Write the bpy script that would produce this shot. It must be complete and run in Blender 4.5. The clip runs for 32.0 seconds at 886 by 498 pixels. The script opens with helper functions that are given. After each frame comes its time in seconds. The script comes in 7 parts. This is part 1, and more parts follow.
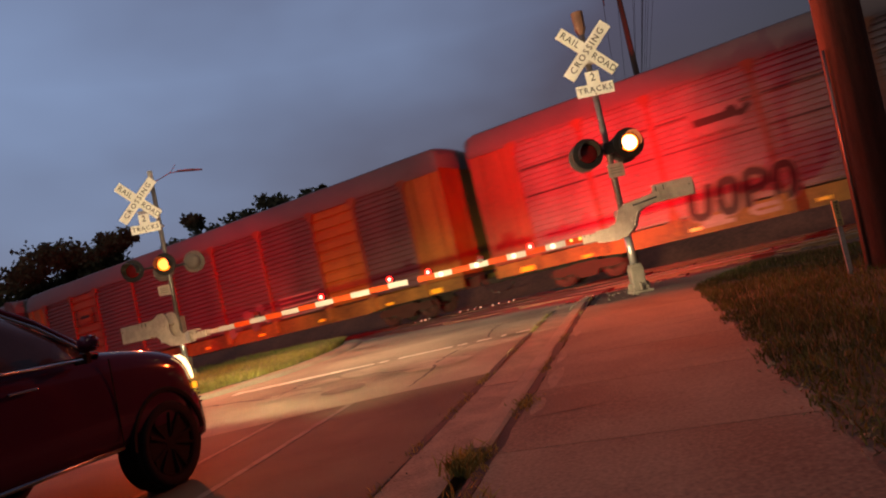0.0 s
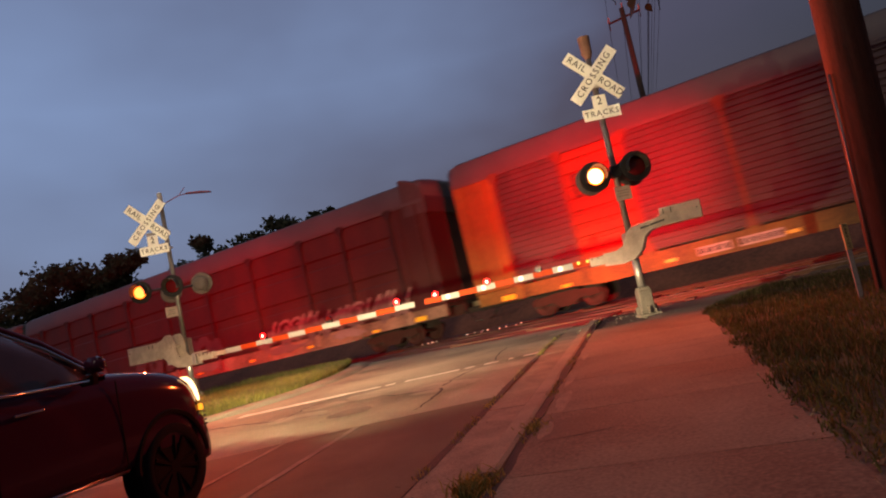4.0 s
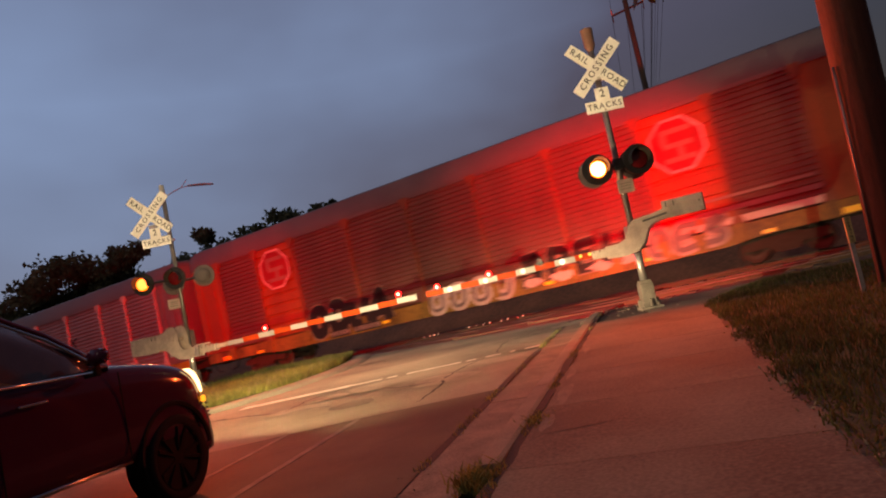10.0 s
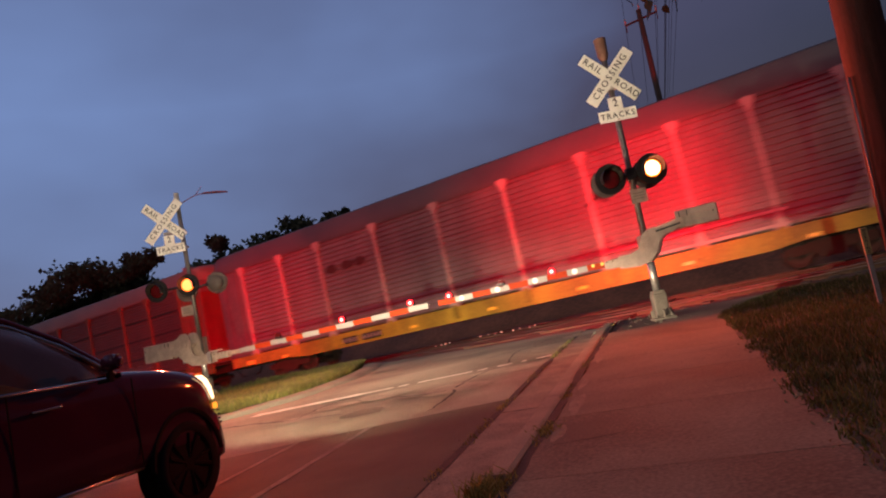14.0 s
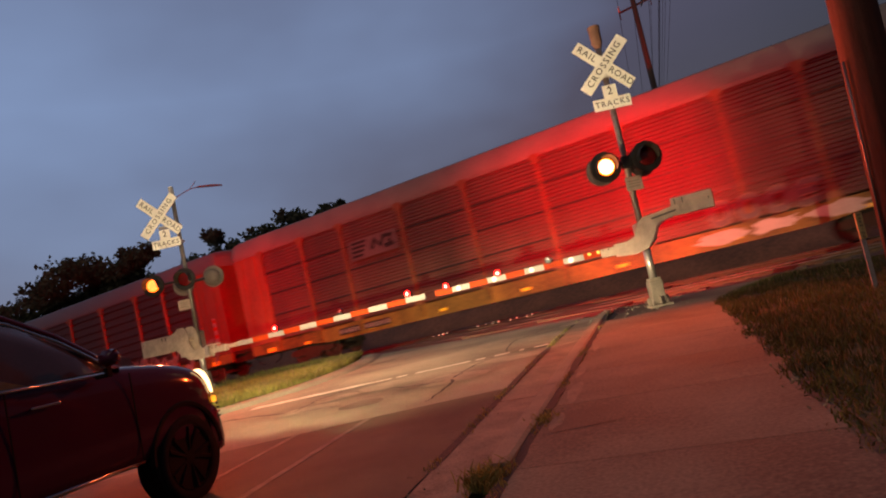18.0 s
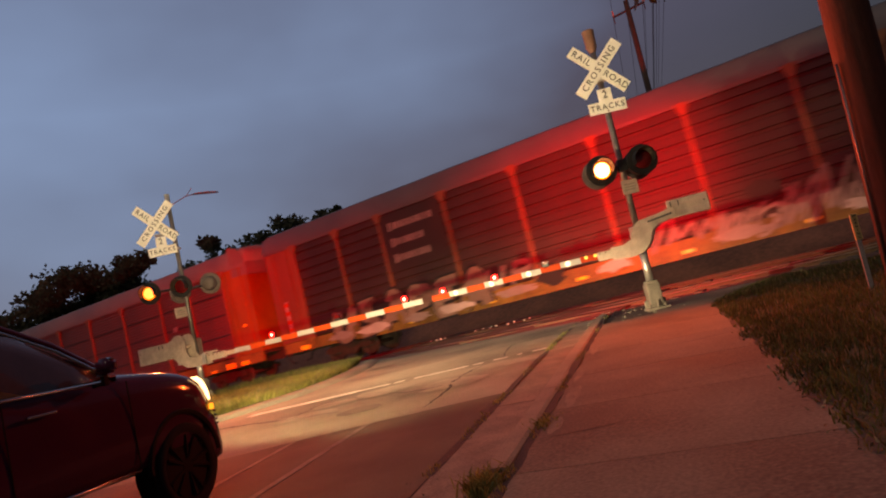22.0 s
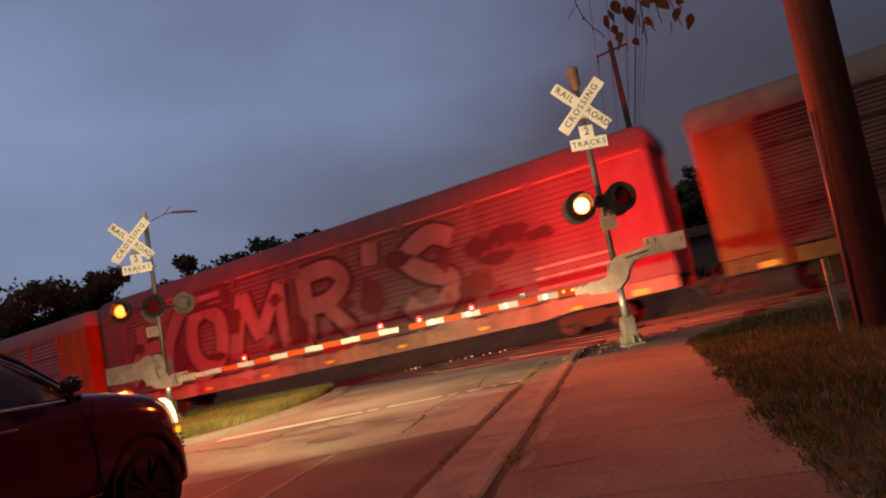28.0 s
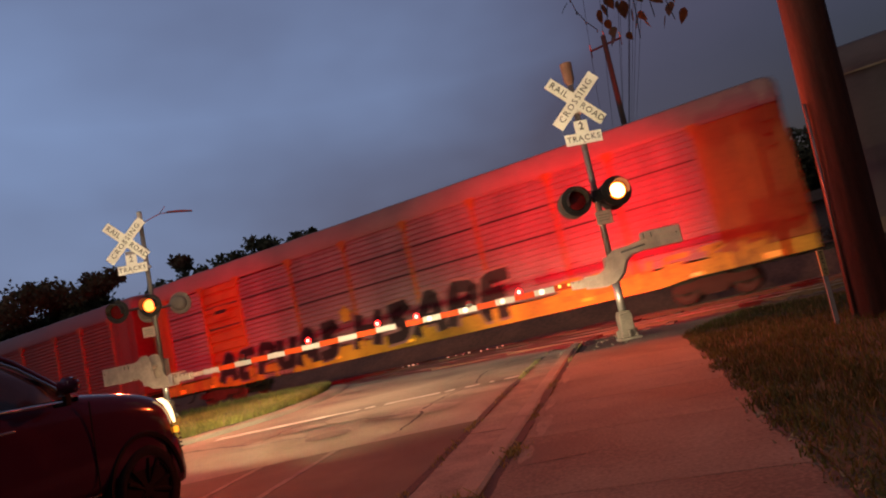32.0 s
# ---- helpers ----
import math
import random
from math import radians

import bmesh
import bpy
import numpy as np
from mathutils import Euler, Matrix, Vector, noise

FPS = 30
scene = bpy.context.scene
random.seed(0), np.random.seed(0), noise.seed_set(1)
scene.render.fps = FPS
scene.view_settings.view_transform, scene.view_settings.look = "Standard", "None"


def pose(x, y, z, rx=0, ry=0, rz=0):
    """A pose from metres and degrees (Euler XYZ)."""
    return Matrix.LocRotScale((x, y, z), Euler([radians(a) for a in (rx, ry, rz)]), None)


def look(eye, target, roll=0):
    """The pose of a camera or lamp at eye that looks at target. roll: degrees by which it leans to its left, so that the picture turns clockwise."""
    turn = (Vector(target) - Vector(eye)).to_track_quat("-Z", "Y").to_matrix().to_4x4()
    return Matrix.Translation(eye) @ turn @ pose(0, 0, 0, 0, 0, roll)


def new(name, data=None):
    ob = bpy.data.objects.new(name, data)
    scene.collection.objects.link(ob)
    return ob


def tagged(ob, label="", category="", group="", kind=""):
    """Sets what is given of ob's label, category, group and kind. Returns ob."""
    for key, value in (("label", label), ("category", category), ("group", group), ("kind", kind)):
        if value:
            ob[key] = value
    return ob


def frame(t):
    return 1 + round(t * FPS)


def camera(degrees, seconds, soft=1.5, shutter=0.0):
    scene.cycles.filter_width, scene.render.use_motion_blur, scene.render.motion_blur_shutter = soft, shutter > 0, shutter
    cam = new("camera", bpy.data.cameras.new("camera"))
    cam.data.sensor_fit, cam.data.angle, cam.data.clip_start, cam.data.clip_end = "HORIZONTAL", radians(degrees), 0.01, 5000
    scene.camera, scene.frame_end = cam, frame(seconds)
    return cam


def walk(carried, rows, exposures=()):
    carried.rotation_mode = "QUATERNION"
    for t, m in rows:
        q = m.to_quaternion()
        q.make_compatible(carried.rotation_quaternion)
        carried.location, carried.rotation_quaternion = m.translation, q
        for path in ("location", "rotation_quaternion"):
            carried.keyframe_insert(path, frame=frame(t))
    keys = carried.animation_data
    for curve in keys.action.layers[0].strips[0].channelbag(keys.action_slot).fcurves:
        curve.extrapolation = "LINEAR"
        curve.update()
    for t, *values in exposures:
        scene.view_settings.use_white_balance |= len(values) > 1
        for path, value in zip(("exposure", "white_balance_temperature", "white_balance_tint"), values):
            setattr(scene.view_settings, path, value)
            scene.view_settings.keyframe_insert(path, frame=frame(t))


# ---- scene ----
# The camera stays on one spot of the pavement and only turns a little.
EYE = (0.0, 0.0, 0.881)
cam = camera(66.32, 32.0, soft=2.0, shutter=0.9)
walk(cam, [(t, pose(*EYE, a, b, c)) for t, a, b, c in [
    (0, 92.984, 12.125, 0.290), (0.5, 93.354, 11.689, 0.291), (1, 94.005, 11.299, 0.261), (1.5, 94.572, 11.198, 0.327),
    (2, 94.994, 11.473, 0.260), (2.5, 94.824, 11.741, 0.335), (3, 94.792, 11.922, 0.692), (3.5, 94.875, 11.892, 0.900),
    (5.5, 95.288, 12.084, 0.787), (6, 95.286, 12.072, 0.824), (6.5, 95.218, 12.015, 0.833), (7, 95.058, 11.968, 0.926),
    (7.5, 94.927, 11.996, 1.072), (8, 94.808, 11.965, 1.122), (8.5, 94.620, 11.945, 1.091), (9, 94.370, 12.048, 0.914),
    (9.5, 94.291, 12.006, 0.884), (10, 94.414, 11.817, 1.056), (10.5, 94.520, 11.587, 1.124), (11, 94.495, 11.264, 1.120),
    (11.5, 94.299, 11.114, 1.106), (12, 94.436, 11.052, 1.287), (12.5, 94.643, 11.063, 1.372), (13, 94.740, 11.048, 1.400),
    (13.5, 95.074, 11.148, 1.693), (14, 95.357, 11.364, 2.056), (14.5, 95.222, 11.598, 2.230), (16.5, 94.759, 12.118, 1.975),
    (17, 94.770, 12.103, 1.967), (17.5, 94.640, 12.094, 1.883), (18, 94.499, 12.191, 1.809), (18.5, 94.574, 12.261, 1.794),
    (19, 94.704, 12.308, 1.818), (19.5, 94.757, 12.350, 1.787), (20, 94.756, 12.377, 1.673), (20.5, 94.783, 12.489, 1.627),
    (21, 94.842, 12.606, 1.617), (21.5, 94.868, 12.668, 1.627), (22, 94.863, 12.744, 1.582), (22.5, 94.824, 12.804, 1.516),
    (23, 94.846, 12.864, 1.521), (23.5, 94.923, 12.924, 1.551), (24, 94.971, 12.901, 1.540), (24.5, 94.983, 12.697, 1.496),
    (25, 95.023, 12.551, 1.375), (25.5, 95.155, 12.322, 1.146), (27.5, 96.754, 11.466, -0.884), (28, 96.882, 10.734, -0.455),
    (28.5, 96.801, 10.886, -0.296), (29, 96.625, 11.368, -0.377), (29.5, 96.671, 11.613, -0.471), (30, 96.776, 11.796, -0.508),
    (30.5, 96.713, 11.836, -0.692), (31, 96.529, 11.585, -0.887), (31.5, 96.542, 11.485, -0.814), (32, 96.538, 11.460, -0.709),
]],
     exposures=[(0, 2.35, 7600, 34), (2, 2.33, 7150, 35), (3.5, 2.34, 7200, 35), (6.5, 2.35, 7800, 34), (10, 2.35, 7700, 34), (12, 2.35, 7400, 34), (13.3, 2.32, 7200, 35), (14, 2.14, 6400, 40), (14.5, 2.16, 6300, 40),
                (16.3, 2.32, 7100, 35), (18, 2.33, 7400, 34), (22, 2.35, 7850, 33), (25, 2.35, 7400, 34), (27.5, 2.36, 7700, 34), (30, 2.36, 7650, 34), (32, 2.30, 7150, 35)])

# ---- world and large lights ----
world = bpy.data.worlds.new("dusk_sky")
scene.world = world
world.use_nodes = True
wn, wl = world.node_tree.nodes, world.node_tree.links
wn.clear()
sky = wn.new("ShaderNodeTexSky")
sky.sky_type, sky.sun_disc = "NISHITA", False
sky.sun_elevation, sky.sun_rotation = radians(1.0), radians(250)
sky.air_density, sky.dust_density, sky.ozone_density = 1.4, 1.0, 3.0
coord = wn.new("ShaderNodeTexCoord")
cmap = wn.new("ShaderNodeMapping")
cmap.inputs["Scale"].default_value = (1.0, 1.0, 1.9)
cmap.inputs["Location"].default_value = (0.35, 0.0, 0.2)
cloud = wn.new("ShaderNodeTexNoise")
cloud.inputs["Scale"].default_value, cloud.inputs["Detail"].default_value, cloud.inputs["Roughness"].default_value = 1.5, 4.0, 0.48
ramp = wn.new("ShaderNodeValToRGB")      # the overcast deck: dim behind the street, violet-grey, then pale blue
ramp.color_ramp.elements[0].position, ramp.color_ramp.elements[0].color = 0.05, (0.012, 0.011, 0.018, 1)
ramp.color_ramp.elements[1].position, ramp.color_ramp.elements[1].color = 0.84, (0.228, 0.42, 0.70, 1)
mid = ramp.color_ramp.elements.new(0.50)
mid.color = (0.076, 0.078, 0.124, 1)
mixc = wn.new("ShaderNodeMix")
mixc.data_type = "RGBA"
mixc.inputs[0].default_value = 0.88
bg = wn.new("ShaderNodeBackground")
bg.inputs["Strength"].default_value = 0.15
wout = wn.new("ShaderNodeOutputWorld")
wl.new(coord.outputs["Generated"], cmap.inputs["Vector"])
wl.new(cmap.outputs["Vector"], cloud.inputs["Vector"])
# The deck is brightest toward the sunset, ahead and to the left above the roofs, and heavy and dark overhead and behind.
glow_dir = wn.new("ShaderNodeVectorMath")
glow_dir.operation = "DOT_PRODUCT"
glow_dir.inputs[1].default_value = (-0.50, 0.43, 0.0)
split = wn.new("ShaderNodeSeparateXYZ")
band = wn.new("ShaderNodeValToRGB")
band.color_ramp.elements[0].position, band.color_ramp.elements[0].color = 0.0, (0.38, 0.38, 0.38, 1)
band.color_ramp.elements[1].position, band.color_ramp.elements[1].color = 0.95, (0.50, 0.50, 0.50, 1)
for at, v in ((0.12, 0.42), (0.24, 0.52), (0.34, 0.67), (0.52, 0.62)):
    band.color_ramp.elements.new(at).color = (v, v, v, 1)
west = wn.new("ShaderNodeMath")
west.operation = "ADD"
high = wn.new("ShaderNodeMath")
high.operation = "ADD"
lift = wn.new("ShaderNodeMath")
lift.operation, lift.inputs[1].default_value = "SUBTRACT", 0.93
wl.new(coord.outputs["Generated"], glow_dir.inputs[0])
wl.new(coord.outputs["Generated"], split.inputs[0])
wl.new(split.outputs["Z"], band.inputs[0])
wl.new(glow_dir.outputs["Value"], west.inputs[0])
soft = wn.new("ShaderNodeMath")       # the deck is smooth, its clouds are faint
soft.operation, soft.inputs[1].default_value, soft.inputs[2].default_value = "MULTIPLY_ADD", 0.55, 0.245
wl.new(cloud.outputs[0], soft.inputs[0])
wl.new(soft.outputs[0], west.inputs[1])
wl.new(west.outputs[0], high.inputs[0])
wl.new(band.outputs[0], high.inputs[1])
wl.new(high.outputs[0], lift.inputs[0])
wl.new(lift.outputs[0], ramp.inputs[0])
wl.new(sky.outputs[0], mixc.inputs[6])
wl.new(ramp.outputs[0], mixc.inputs[7])
wl.new(mixc.outputs[2], bg.inputs["Color"])
wl.new(bg.outputs[0], wout.inputs["Surface"])


def lamp(name, kind, energy, colour, at, aim=None, size=0.1, cone=60, blend=0.8):
    data = bpy.data.lights.new(name, kind)
    data.energy, data.color = energy, colour
    if kind == "SPOT":
        data.spot_size, data.spot_blend, data.shadow_soft_size = radians(cone), blend, size
    elif kind == "SUN":
        data.angle = radians(size)
    else:
        data.shadow_soft_size = size
    ob = new(name, data)
    ob.matrix_world = look(at, aim) if aim else Matrix.Translation(at)
    return ob


# The last daylight, wide and weak, from behind the camera.
lamp("sun", "SUN", 0.075, (1.0, 0.92, 0.80), (0, 0, 30), (6, 14, 0), size=20)

# Track, road and signal plan.
HEADING = radians(16.1)
ROAD_D = Vector((math.sin(HEADING), math.cos(HEADING), 0))
ROAD_N = Vector((math.cos(HEADING), -math.sin(HEADING), 0))
TRACK_ANGLE = radians(-29.7)
TRACK_D = Vector((math.cos(TRACK_ANGLE), math.sin(TRACK_ANGLE), 0))
TRACK_N = Vector((-math.sin(TRACK_ANGLE), math.cos(TRACK_ANGLE), 0))
SIDE = 21.46         # from the eye to the near side of the train
MAIN_TRACK = SIDE + 1.5
NEAR_TRACK = 18.3
GRADE = 0.028         # the line climbs slightly toward the right
MAST_A = Vector((3.16, 11.44, 0))
MAST_B = Vector((-6.27, 15.78, 0))


def rise(y):
    """Height of the ground: it climbs gently to the crossing."""
    return -0.022 * max(0.0, 11.0 - y)


def ease(v, a, b):
    k = min(1.0, max(0.0, (v - a) / (b - a)))
    return k * k * (3 - 2 * k)


def land(x, y):
    """Ground height with the graded railway embankment."""
    s, d = x * TRACK_D.x + y * TRACK_D.y, x * TRACK_N.x + y * TRACK_N.y
    w = ease(d, 12.5, 16.0) * (1 - ease(d, 30, 70))
    return rise(y) * (1 - w) + w * (GRADE * max(-130.0, min(90.0, s)) - 0.03)


def on_road(s, o, z=0.0):
    p = ROAD_D * s + ROAD_N * o
    return Vector((p.x, p.y, land(p.x, p.y) + z))


def on_track(s, d, z=0.0):
    p = TRACK_D * s + TRACK_N * d
    return Vector((p.x, p.y, z + GRADE * s))


RED = (1.0, 0.004, 0.008)
WARM = (0.97, 0.88, 0.50)
# Headlights of the waiting car, low beams on the road.
HEADLIGHT_S, HEADLIGHT_O = 4.98, (-3.70, -4.95)
# Each lamp throws a weak wide spill, a flat fan of light along the road, and a faint pool close to the bumper.
for o, aim in zip(HEADLIGHT_O, ((15.0, -3.4), (15.0, -6.4))):
    at = on_road(HEADLIGHT_S, o, 0.72)
    lamp("headlight_spill", "SPOT", 190, WARM, at, on_road(13.5, o - 0.6, 5.2), size=0.05, cone=130, blend=1.0)
    fan = lamp("headlight_beam", "SPOT", 770, WARM, at, on_road(*aim, 0.35), size=0.05, cone=22, blend=1.0)
    fan.matrix_world = fan.matrix_world @ Matrix.Diagonal((4.2, 1.0, 1.0, 1.0))
# The kerb-side lamp also spills down and aside, close before the car.
for energy, aim in ((30, (8.2, -1.6)), (4, (7.5, -3.9))):
    lamp("headlight_pool", "SPOT", energy, WARM, on_road(HEADLIGHT_S, HEADLIGHT_O[0], 0.72), on_road(*aim, 0.0), size=0.05, cone=64, blend=1.0)
# Spots added at the kerb-side headlamp brighten the signs in place of retroreflection.
for mast, energy in ((MAST_A, 330), (MAST_B, 480)):
    lamp("headlight_sign_light", "SPOT", energy, WARM, on_road(HEADLIGHT_S, HEADLIGHT_O[0], 0.72), (mast.x - 0.1, mast.y, 4.1), size=0.05, cone=24, blend=0.9)
# Flashing lamps of both signals, one of each pair is always lit; toward the road and across the track.
for mast, z, back in ((MAST_A, 2.6, (5.0, 21.8, 3.8)), (MAST_B, 2.7, (-12.7, 31.9, 2.6))):
    lamp("signal_glow_front", "SPOT", 165 if mast is MAST_A else 680, (1.0, 0.13, 0.03), (mast.x, mast.y - 0.62, z), (mast.x * 0.3 - 1.0, 0.0, 0.0), size=0.1, cone=158, blend=1.0)
    # Back spots are over-strong: added red on the train stands in for lens veil.
    lamp("signal_glow_back", "SPOT", 3200 if mast is MAST_A else 3100, RED, (mast.x + 0.1, mast.y + 0.75, z), back, size=0.2, cone=58, blend=1.0)
    lamp("signal_glow_back", "SPOT", 1050, RED, (mast.x + 0.1, mast.y + 0.75, z), (back[0] - 2, back[1], 3.0), size=0.2, cone=130, blend=1.0)

# ---- materials ----
def mat(name, base, rough=0.7, metal=0.0, var=0.25, scale=6.0, fine=60.0, bump=0.15, tint=None, coat=0.0, island=False, emit=None, stretch=None, spec=None, thin=0.0):
    m = bpy.data.materials.new(name)
    m.use_nodes = True
    n, l = m.node_tree.nodes, m.node_tree.links
    b = n["Principled BSDF"]
    b.inputs["Roughness"].default_value, b.inputs["Metallic"].default_value = rough, metal
    if spec is not None:
        b.inputs["Specular IOR Level"].default_value = spec
    if coat:
        b.inputs["Coat Weight"].default_value, b.inputs["Coat Roughness"].default_value = coat, 0.06
    if emit:
        b.inputs["Emission Color"].default_value, b.inputs["Emission Strength"].default_value = (*emit[:3], 1), emit[3]
        b.inputs["Base Color"].default_value = (*base, 1)
        return m
    tc = n.new("ShaderNodeTexCoord")
    mp = n.new("ShaderNodeMapping")
    if stretch:
        mp.inputs["Scale"].default_value = stretch
    oi = n.new("ShaderNodeObjectInfo")
    off = n.new("ShaderNodeVectorMath")
    off.operation = "SCALE"
    off.inputs[0].default_value = (13.7, 7.9, 5.3)
    l.new(oi.outputs["Random"], off.inputs["Scale"])
    l.new(off.outputs[0], mp.inputs["Location"])
    l.new(tc.outputs["Object"], mp.inputs["Vector"])
    big, small = n.new("ShaderNodeTexNoise"), n.new("ShaderNodeTexNoise")
    big.inputs["Scale"].default_value, big.inputs["Detail"].default_value = scale, 4.0
    small.inputs["Scale"].default_value, small.inputs["Detail"].default_value = fine, 3.0
    l.new(mp.outputs[0], big.inputs["Vector"])
    l.new(mp.outputs[0], small.inputs["Vector"])
    mixf = n.new("ShaderNodeMath")
    mixf.operation = "MULTIPLY_ADD"
    mixf.inputs[1].default_value = 0.6
    sm = n.new("ShaderNodeMath")
    sm.operation = "MULTIPLY"
    sm.inputs[1].default_value = 0.4
    l.new(small.outputs[0], sm.inputs[0])
    l.new(big.outputs[0], mixf.inputs[0])
    l.new(sm.outputs[0], mixf.inputs[2])
    rp = n.new("ShaderNodeValToRGB")
    dark = [c * (1 - var) for c in base]
    light = [min(1.0, c * (1 + var)) for c in (tint or base)]
    rp.color_ramp.elements[0].position, rp.color_ramp.elements[0].color = 0.36, (*dark, 1)
    rp.color_ramp.elements[1].position, rp.color_ramp.elements[1].color = 0.64, (*light, 1)
    l.new(mixf.outputs[0], rp.inputs[0])
    last = rp.outputs[0]
    if island:
        geo = n.new("ShaderNodeNewGeometry")
        hs = n.new("ShaderNodeHueSaturation")
        mr = n.new("ShaderNodeMapRange")
        mr.inputs[3].default_value, mr.inputs[4].default_value = 0.55, 1.45
        l.new(geo.outputs["Random Per Island"], mr.inputs[0])
        l.new(mr.outputs[0], hs.inputs["Value"])
        l.new(last, hs.inputs["Color"])
        last = hs.outputs[0]
    l.new(last, b.inputs["Base Color"])
    if thin:      # leaves and blades let some light through
        tr, ms = n.new("ShaderNodeBsdfTranslucent"), n.new("ShaderNodeMixShader")
        ms.inputs[0].default_value = thin
        l.new(last, tr.inputs["Color"])
        l.new(b.outputs[0], ms.inputs[1])
        l.new(tr.outputs[0], ms.inputs[2])
        l.new(ms.outputs[0], n["Material Output"].inputs["Surface"])
    rr = n.new("ShaderNodeMapRange")
    rr.inputs[3].default_value, rr.inputs[4].default_value = max(0.02, rough - 0.12), min(1.0, rough + 0.12)
    l.new(big.outputs[0], rr.inputs[0])
    l.new(rr.outputs[0], b.inputs["Roughness"])
    if bump:
        bp = n.new("ShaderNodeBump")
        bp.inputs["Strength"].default_value, bp.inputs["Distance"].default_value = bump, 0.02
        l.new(small.outputs[0], bp.inputs["Height"])
        l.new(bp.outputs[0], b.inputs["Normal"])
    return m


M = {}
M["soil"] = mat("soil", (0.07, 0.055, 0.04), 0.95, var=0.4, scale=0.8, fine=20, bump=0.5)
M["asphalt_dark"] = mat("asphalt_dark", (0.095, 0.082, 0.052), 0.85, var=0.5, scale=0.9, fine=110, bump=0.5)
M["asphalt_pale"] = mat("asphalt_pale", (0.195, 0.178, 0.128), 0.88, var=0.5, scale=0.75, fine=60, bump=0.5)
M["asphalt_bleached"] = mat("asphalt_bleached", (0.245, 0.225, 0.165), 0.9, var=0.35, scale=2.2, fine=70, bump=0.4)
M["asphalt_tarred"] = mat("asphalt_tarred", (0.125, 0.112, 0.080), 0.85, var=0.4, scale=2.2, fine=70, bump=0.4)
M["concrete"] = mat("concrete", (0.25, 0.205, 0.14), 0.88, var=0.3, scale=1.6, fine=60, bump=0.25)
M["concrete_worn"] = mat("concrete_worn", (0.20, 0.165, 0.115), 0.9, var=0.4, scale=3.0, fine=50, bump=0.3)
M["concrete_stained"] = mat("concrete_stained", (0.155, 0.125, 0.085), 0.88, var=0.5, scale=0.9, fine=45, bump=0.3)
M["crack"] = mat("crack", (0.03, 0.027, 0.024), 0.95, var=0.4, scale=8, fine=60)
M["road_paint"] = mat("road_paint", (0.60, 0.57, 0.47), 0.8, var=0.3, scale=3, fine=50, bump=0.1)
M["old_paint"] = mat("old_paint", (0.17, 0.150, 0.115), 0.85, var=0.5, scale=5, fine=50, bump=0.1)
M["grass"] = mat("grass", (0.058, 0.076, 0.017), 0.9, var=0.5, scale=0.7, fine=9, tint=(0.10, 0.11, 0.026), bump=0.0, island=True, thin=0.3)
M["weed"] = mat("weed", (0.21, 0.22, 0.06), 0.8, var=0.4, scale=0.7, fine=9, bump=0.0, island=True, thin=0.45)
M["dry_grass"] = mat("dry_grass", (0.17, 0.13, 0.06), 0.85, var=0.5, scale=0.7, fine=9, bump=0.0, island=True, thin=0.25)
M["verge_grass"] = mat("verge_grass", (0.090, 0.110, 0.020), 0.85, var=0.4, scale=0.7, fine=9, tint=(0.16, 0.17, 0.035), bump=0.0, island=True, thin=0.4)
M["litter"] = mat("litter", (0.26, 0.19, 0.10), 0.9, var=0.4, island=True)
M["turf"] = mat("turf", (0.055, 0.052, 0.022), 0.95, var=0.5, scale=2.5, fine=40, bump=0.6)
M["grit"] = mat("grit", (0.17, 0.15, 0.12), 1.0, var=0.4, scale=14, bump=0.3, island=True, spec=0.1)
M["ballast"] = mat("ballast", (0.135, 0.075, 0.055), 0.95, var=0.5, scale=14, fine=60, bump=0.9, island=True)
M["rail_steel"] = mat("rail_steel", (0.24, 0.22, 0.21), 0.45, 1.0, var=0.35, scale=3, fine=60, bump=0.05)
M["rail_rust"] = mat("rail_rust", (0.12, 0.07, 0.045), 0.8, 0.2, var=0.35, scale=8, fine=60)
M["tie_wood"] = mat("tie_wood", (0.07, 0.055, 0.042), 0.9, var=0.35, scale=3, fine=40, stretch=(0.3, 3, 3))
M["galvanised"] = mat("galvanised", (0.62, 0.6, 0.56), 0.36, 0.75, var=0.2, scale=5, fine=40, bump=0.08)
M["cast_paint"] = mat("cast_paint", (0.45, 0.345, 0.27), 0.6, 0.1, var=0.22, scale=6, fine=50, bump=0.1)
M["sign_white"] = mat("sign_white", (0.86, 0.85, 0.78), 0.45, var=0.06, scale=4, fine=40, bump=0.02)
M["sign_black"] = mat("sign_black", (0.012, 0.012, 0.012), 0.5, var=0.2)
M["stripe_white"] = mat("stripe_white", (0.31, 0.30, 0.28), 0.6, var=0.08, scale=5, bump=0.03)
M["stripe_red"] = mat("stripe_red", (0.42, 0.042, 0.005), 0.7, var=0.12, scale=5, bump=0.03, spec=0.2)
M["lamp_black"] = mat("lamp_black", (0.012, 0.011, 0.011), 0.45, var=0.3)
M["lens_dark"] = mat("lens_dark", (0.10, 0.004, 0.005), 0.12, var=0.15, coat=0.4)
M["lamp_lit"] = mat("lamp_lit", (1, 0.7, 0.4), emit=(1.0, 0.27, 0.085, 4.0))
# Paler than the black visor, so that its inside looks lit by the lamp.
M["visor_lining"] = mat("visor_lining", (0.04, 0.032, 0.022), 0.8, var=0.3)
M["lamp_lit_far"] = mat("lamp_lit_far", (1, 0.6, 0.2), emit=(1.0, 0.11, 0.02, 1.3))
M["lens_lit_rim"] = mat("lens_lit_rim", (1, 0.35, 0.03), emit=(1.0, 0.19, 0.004, 0.5))
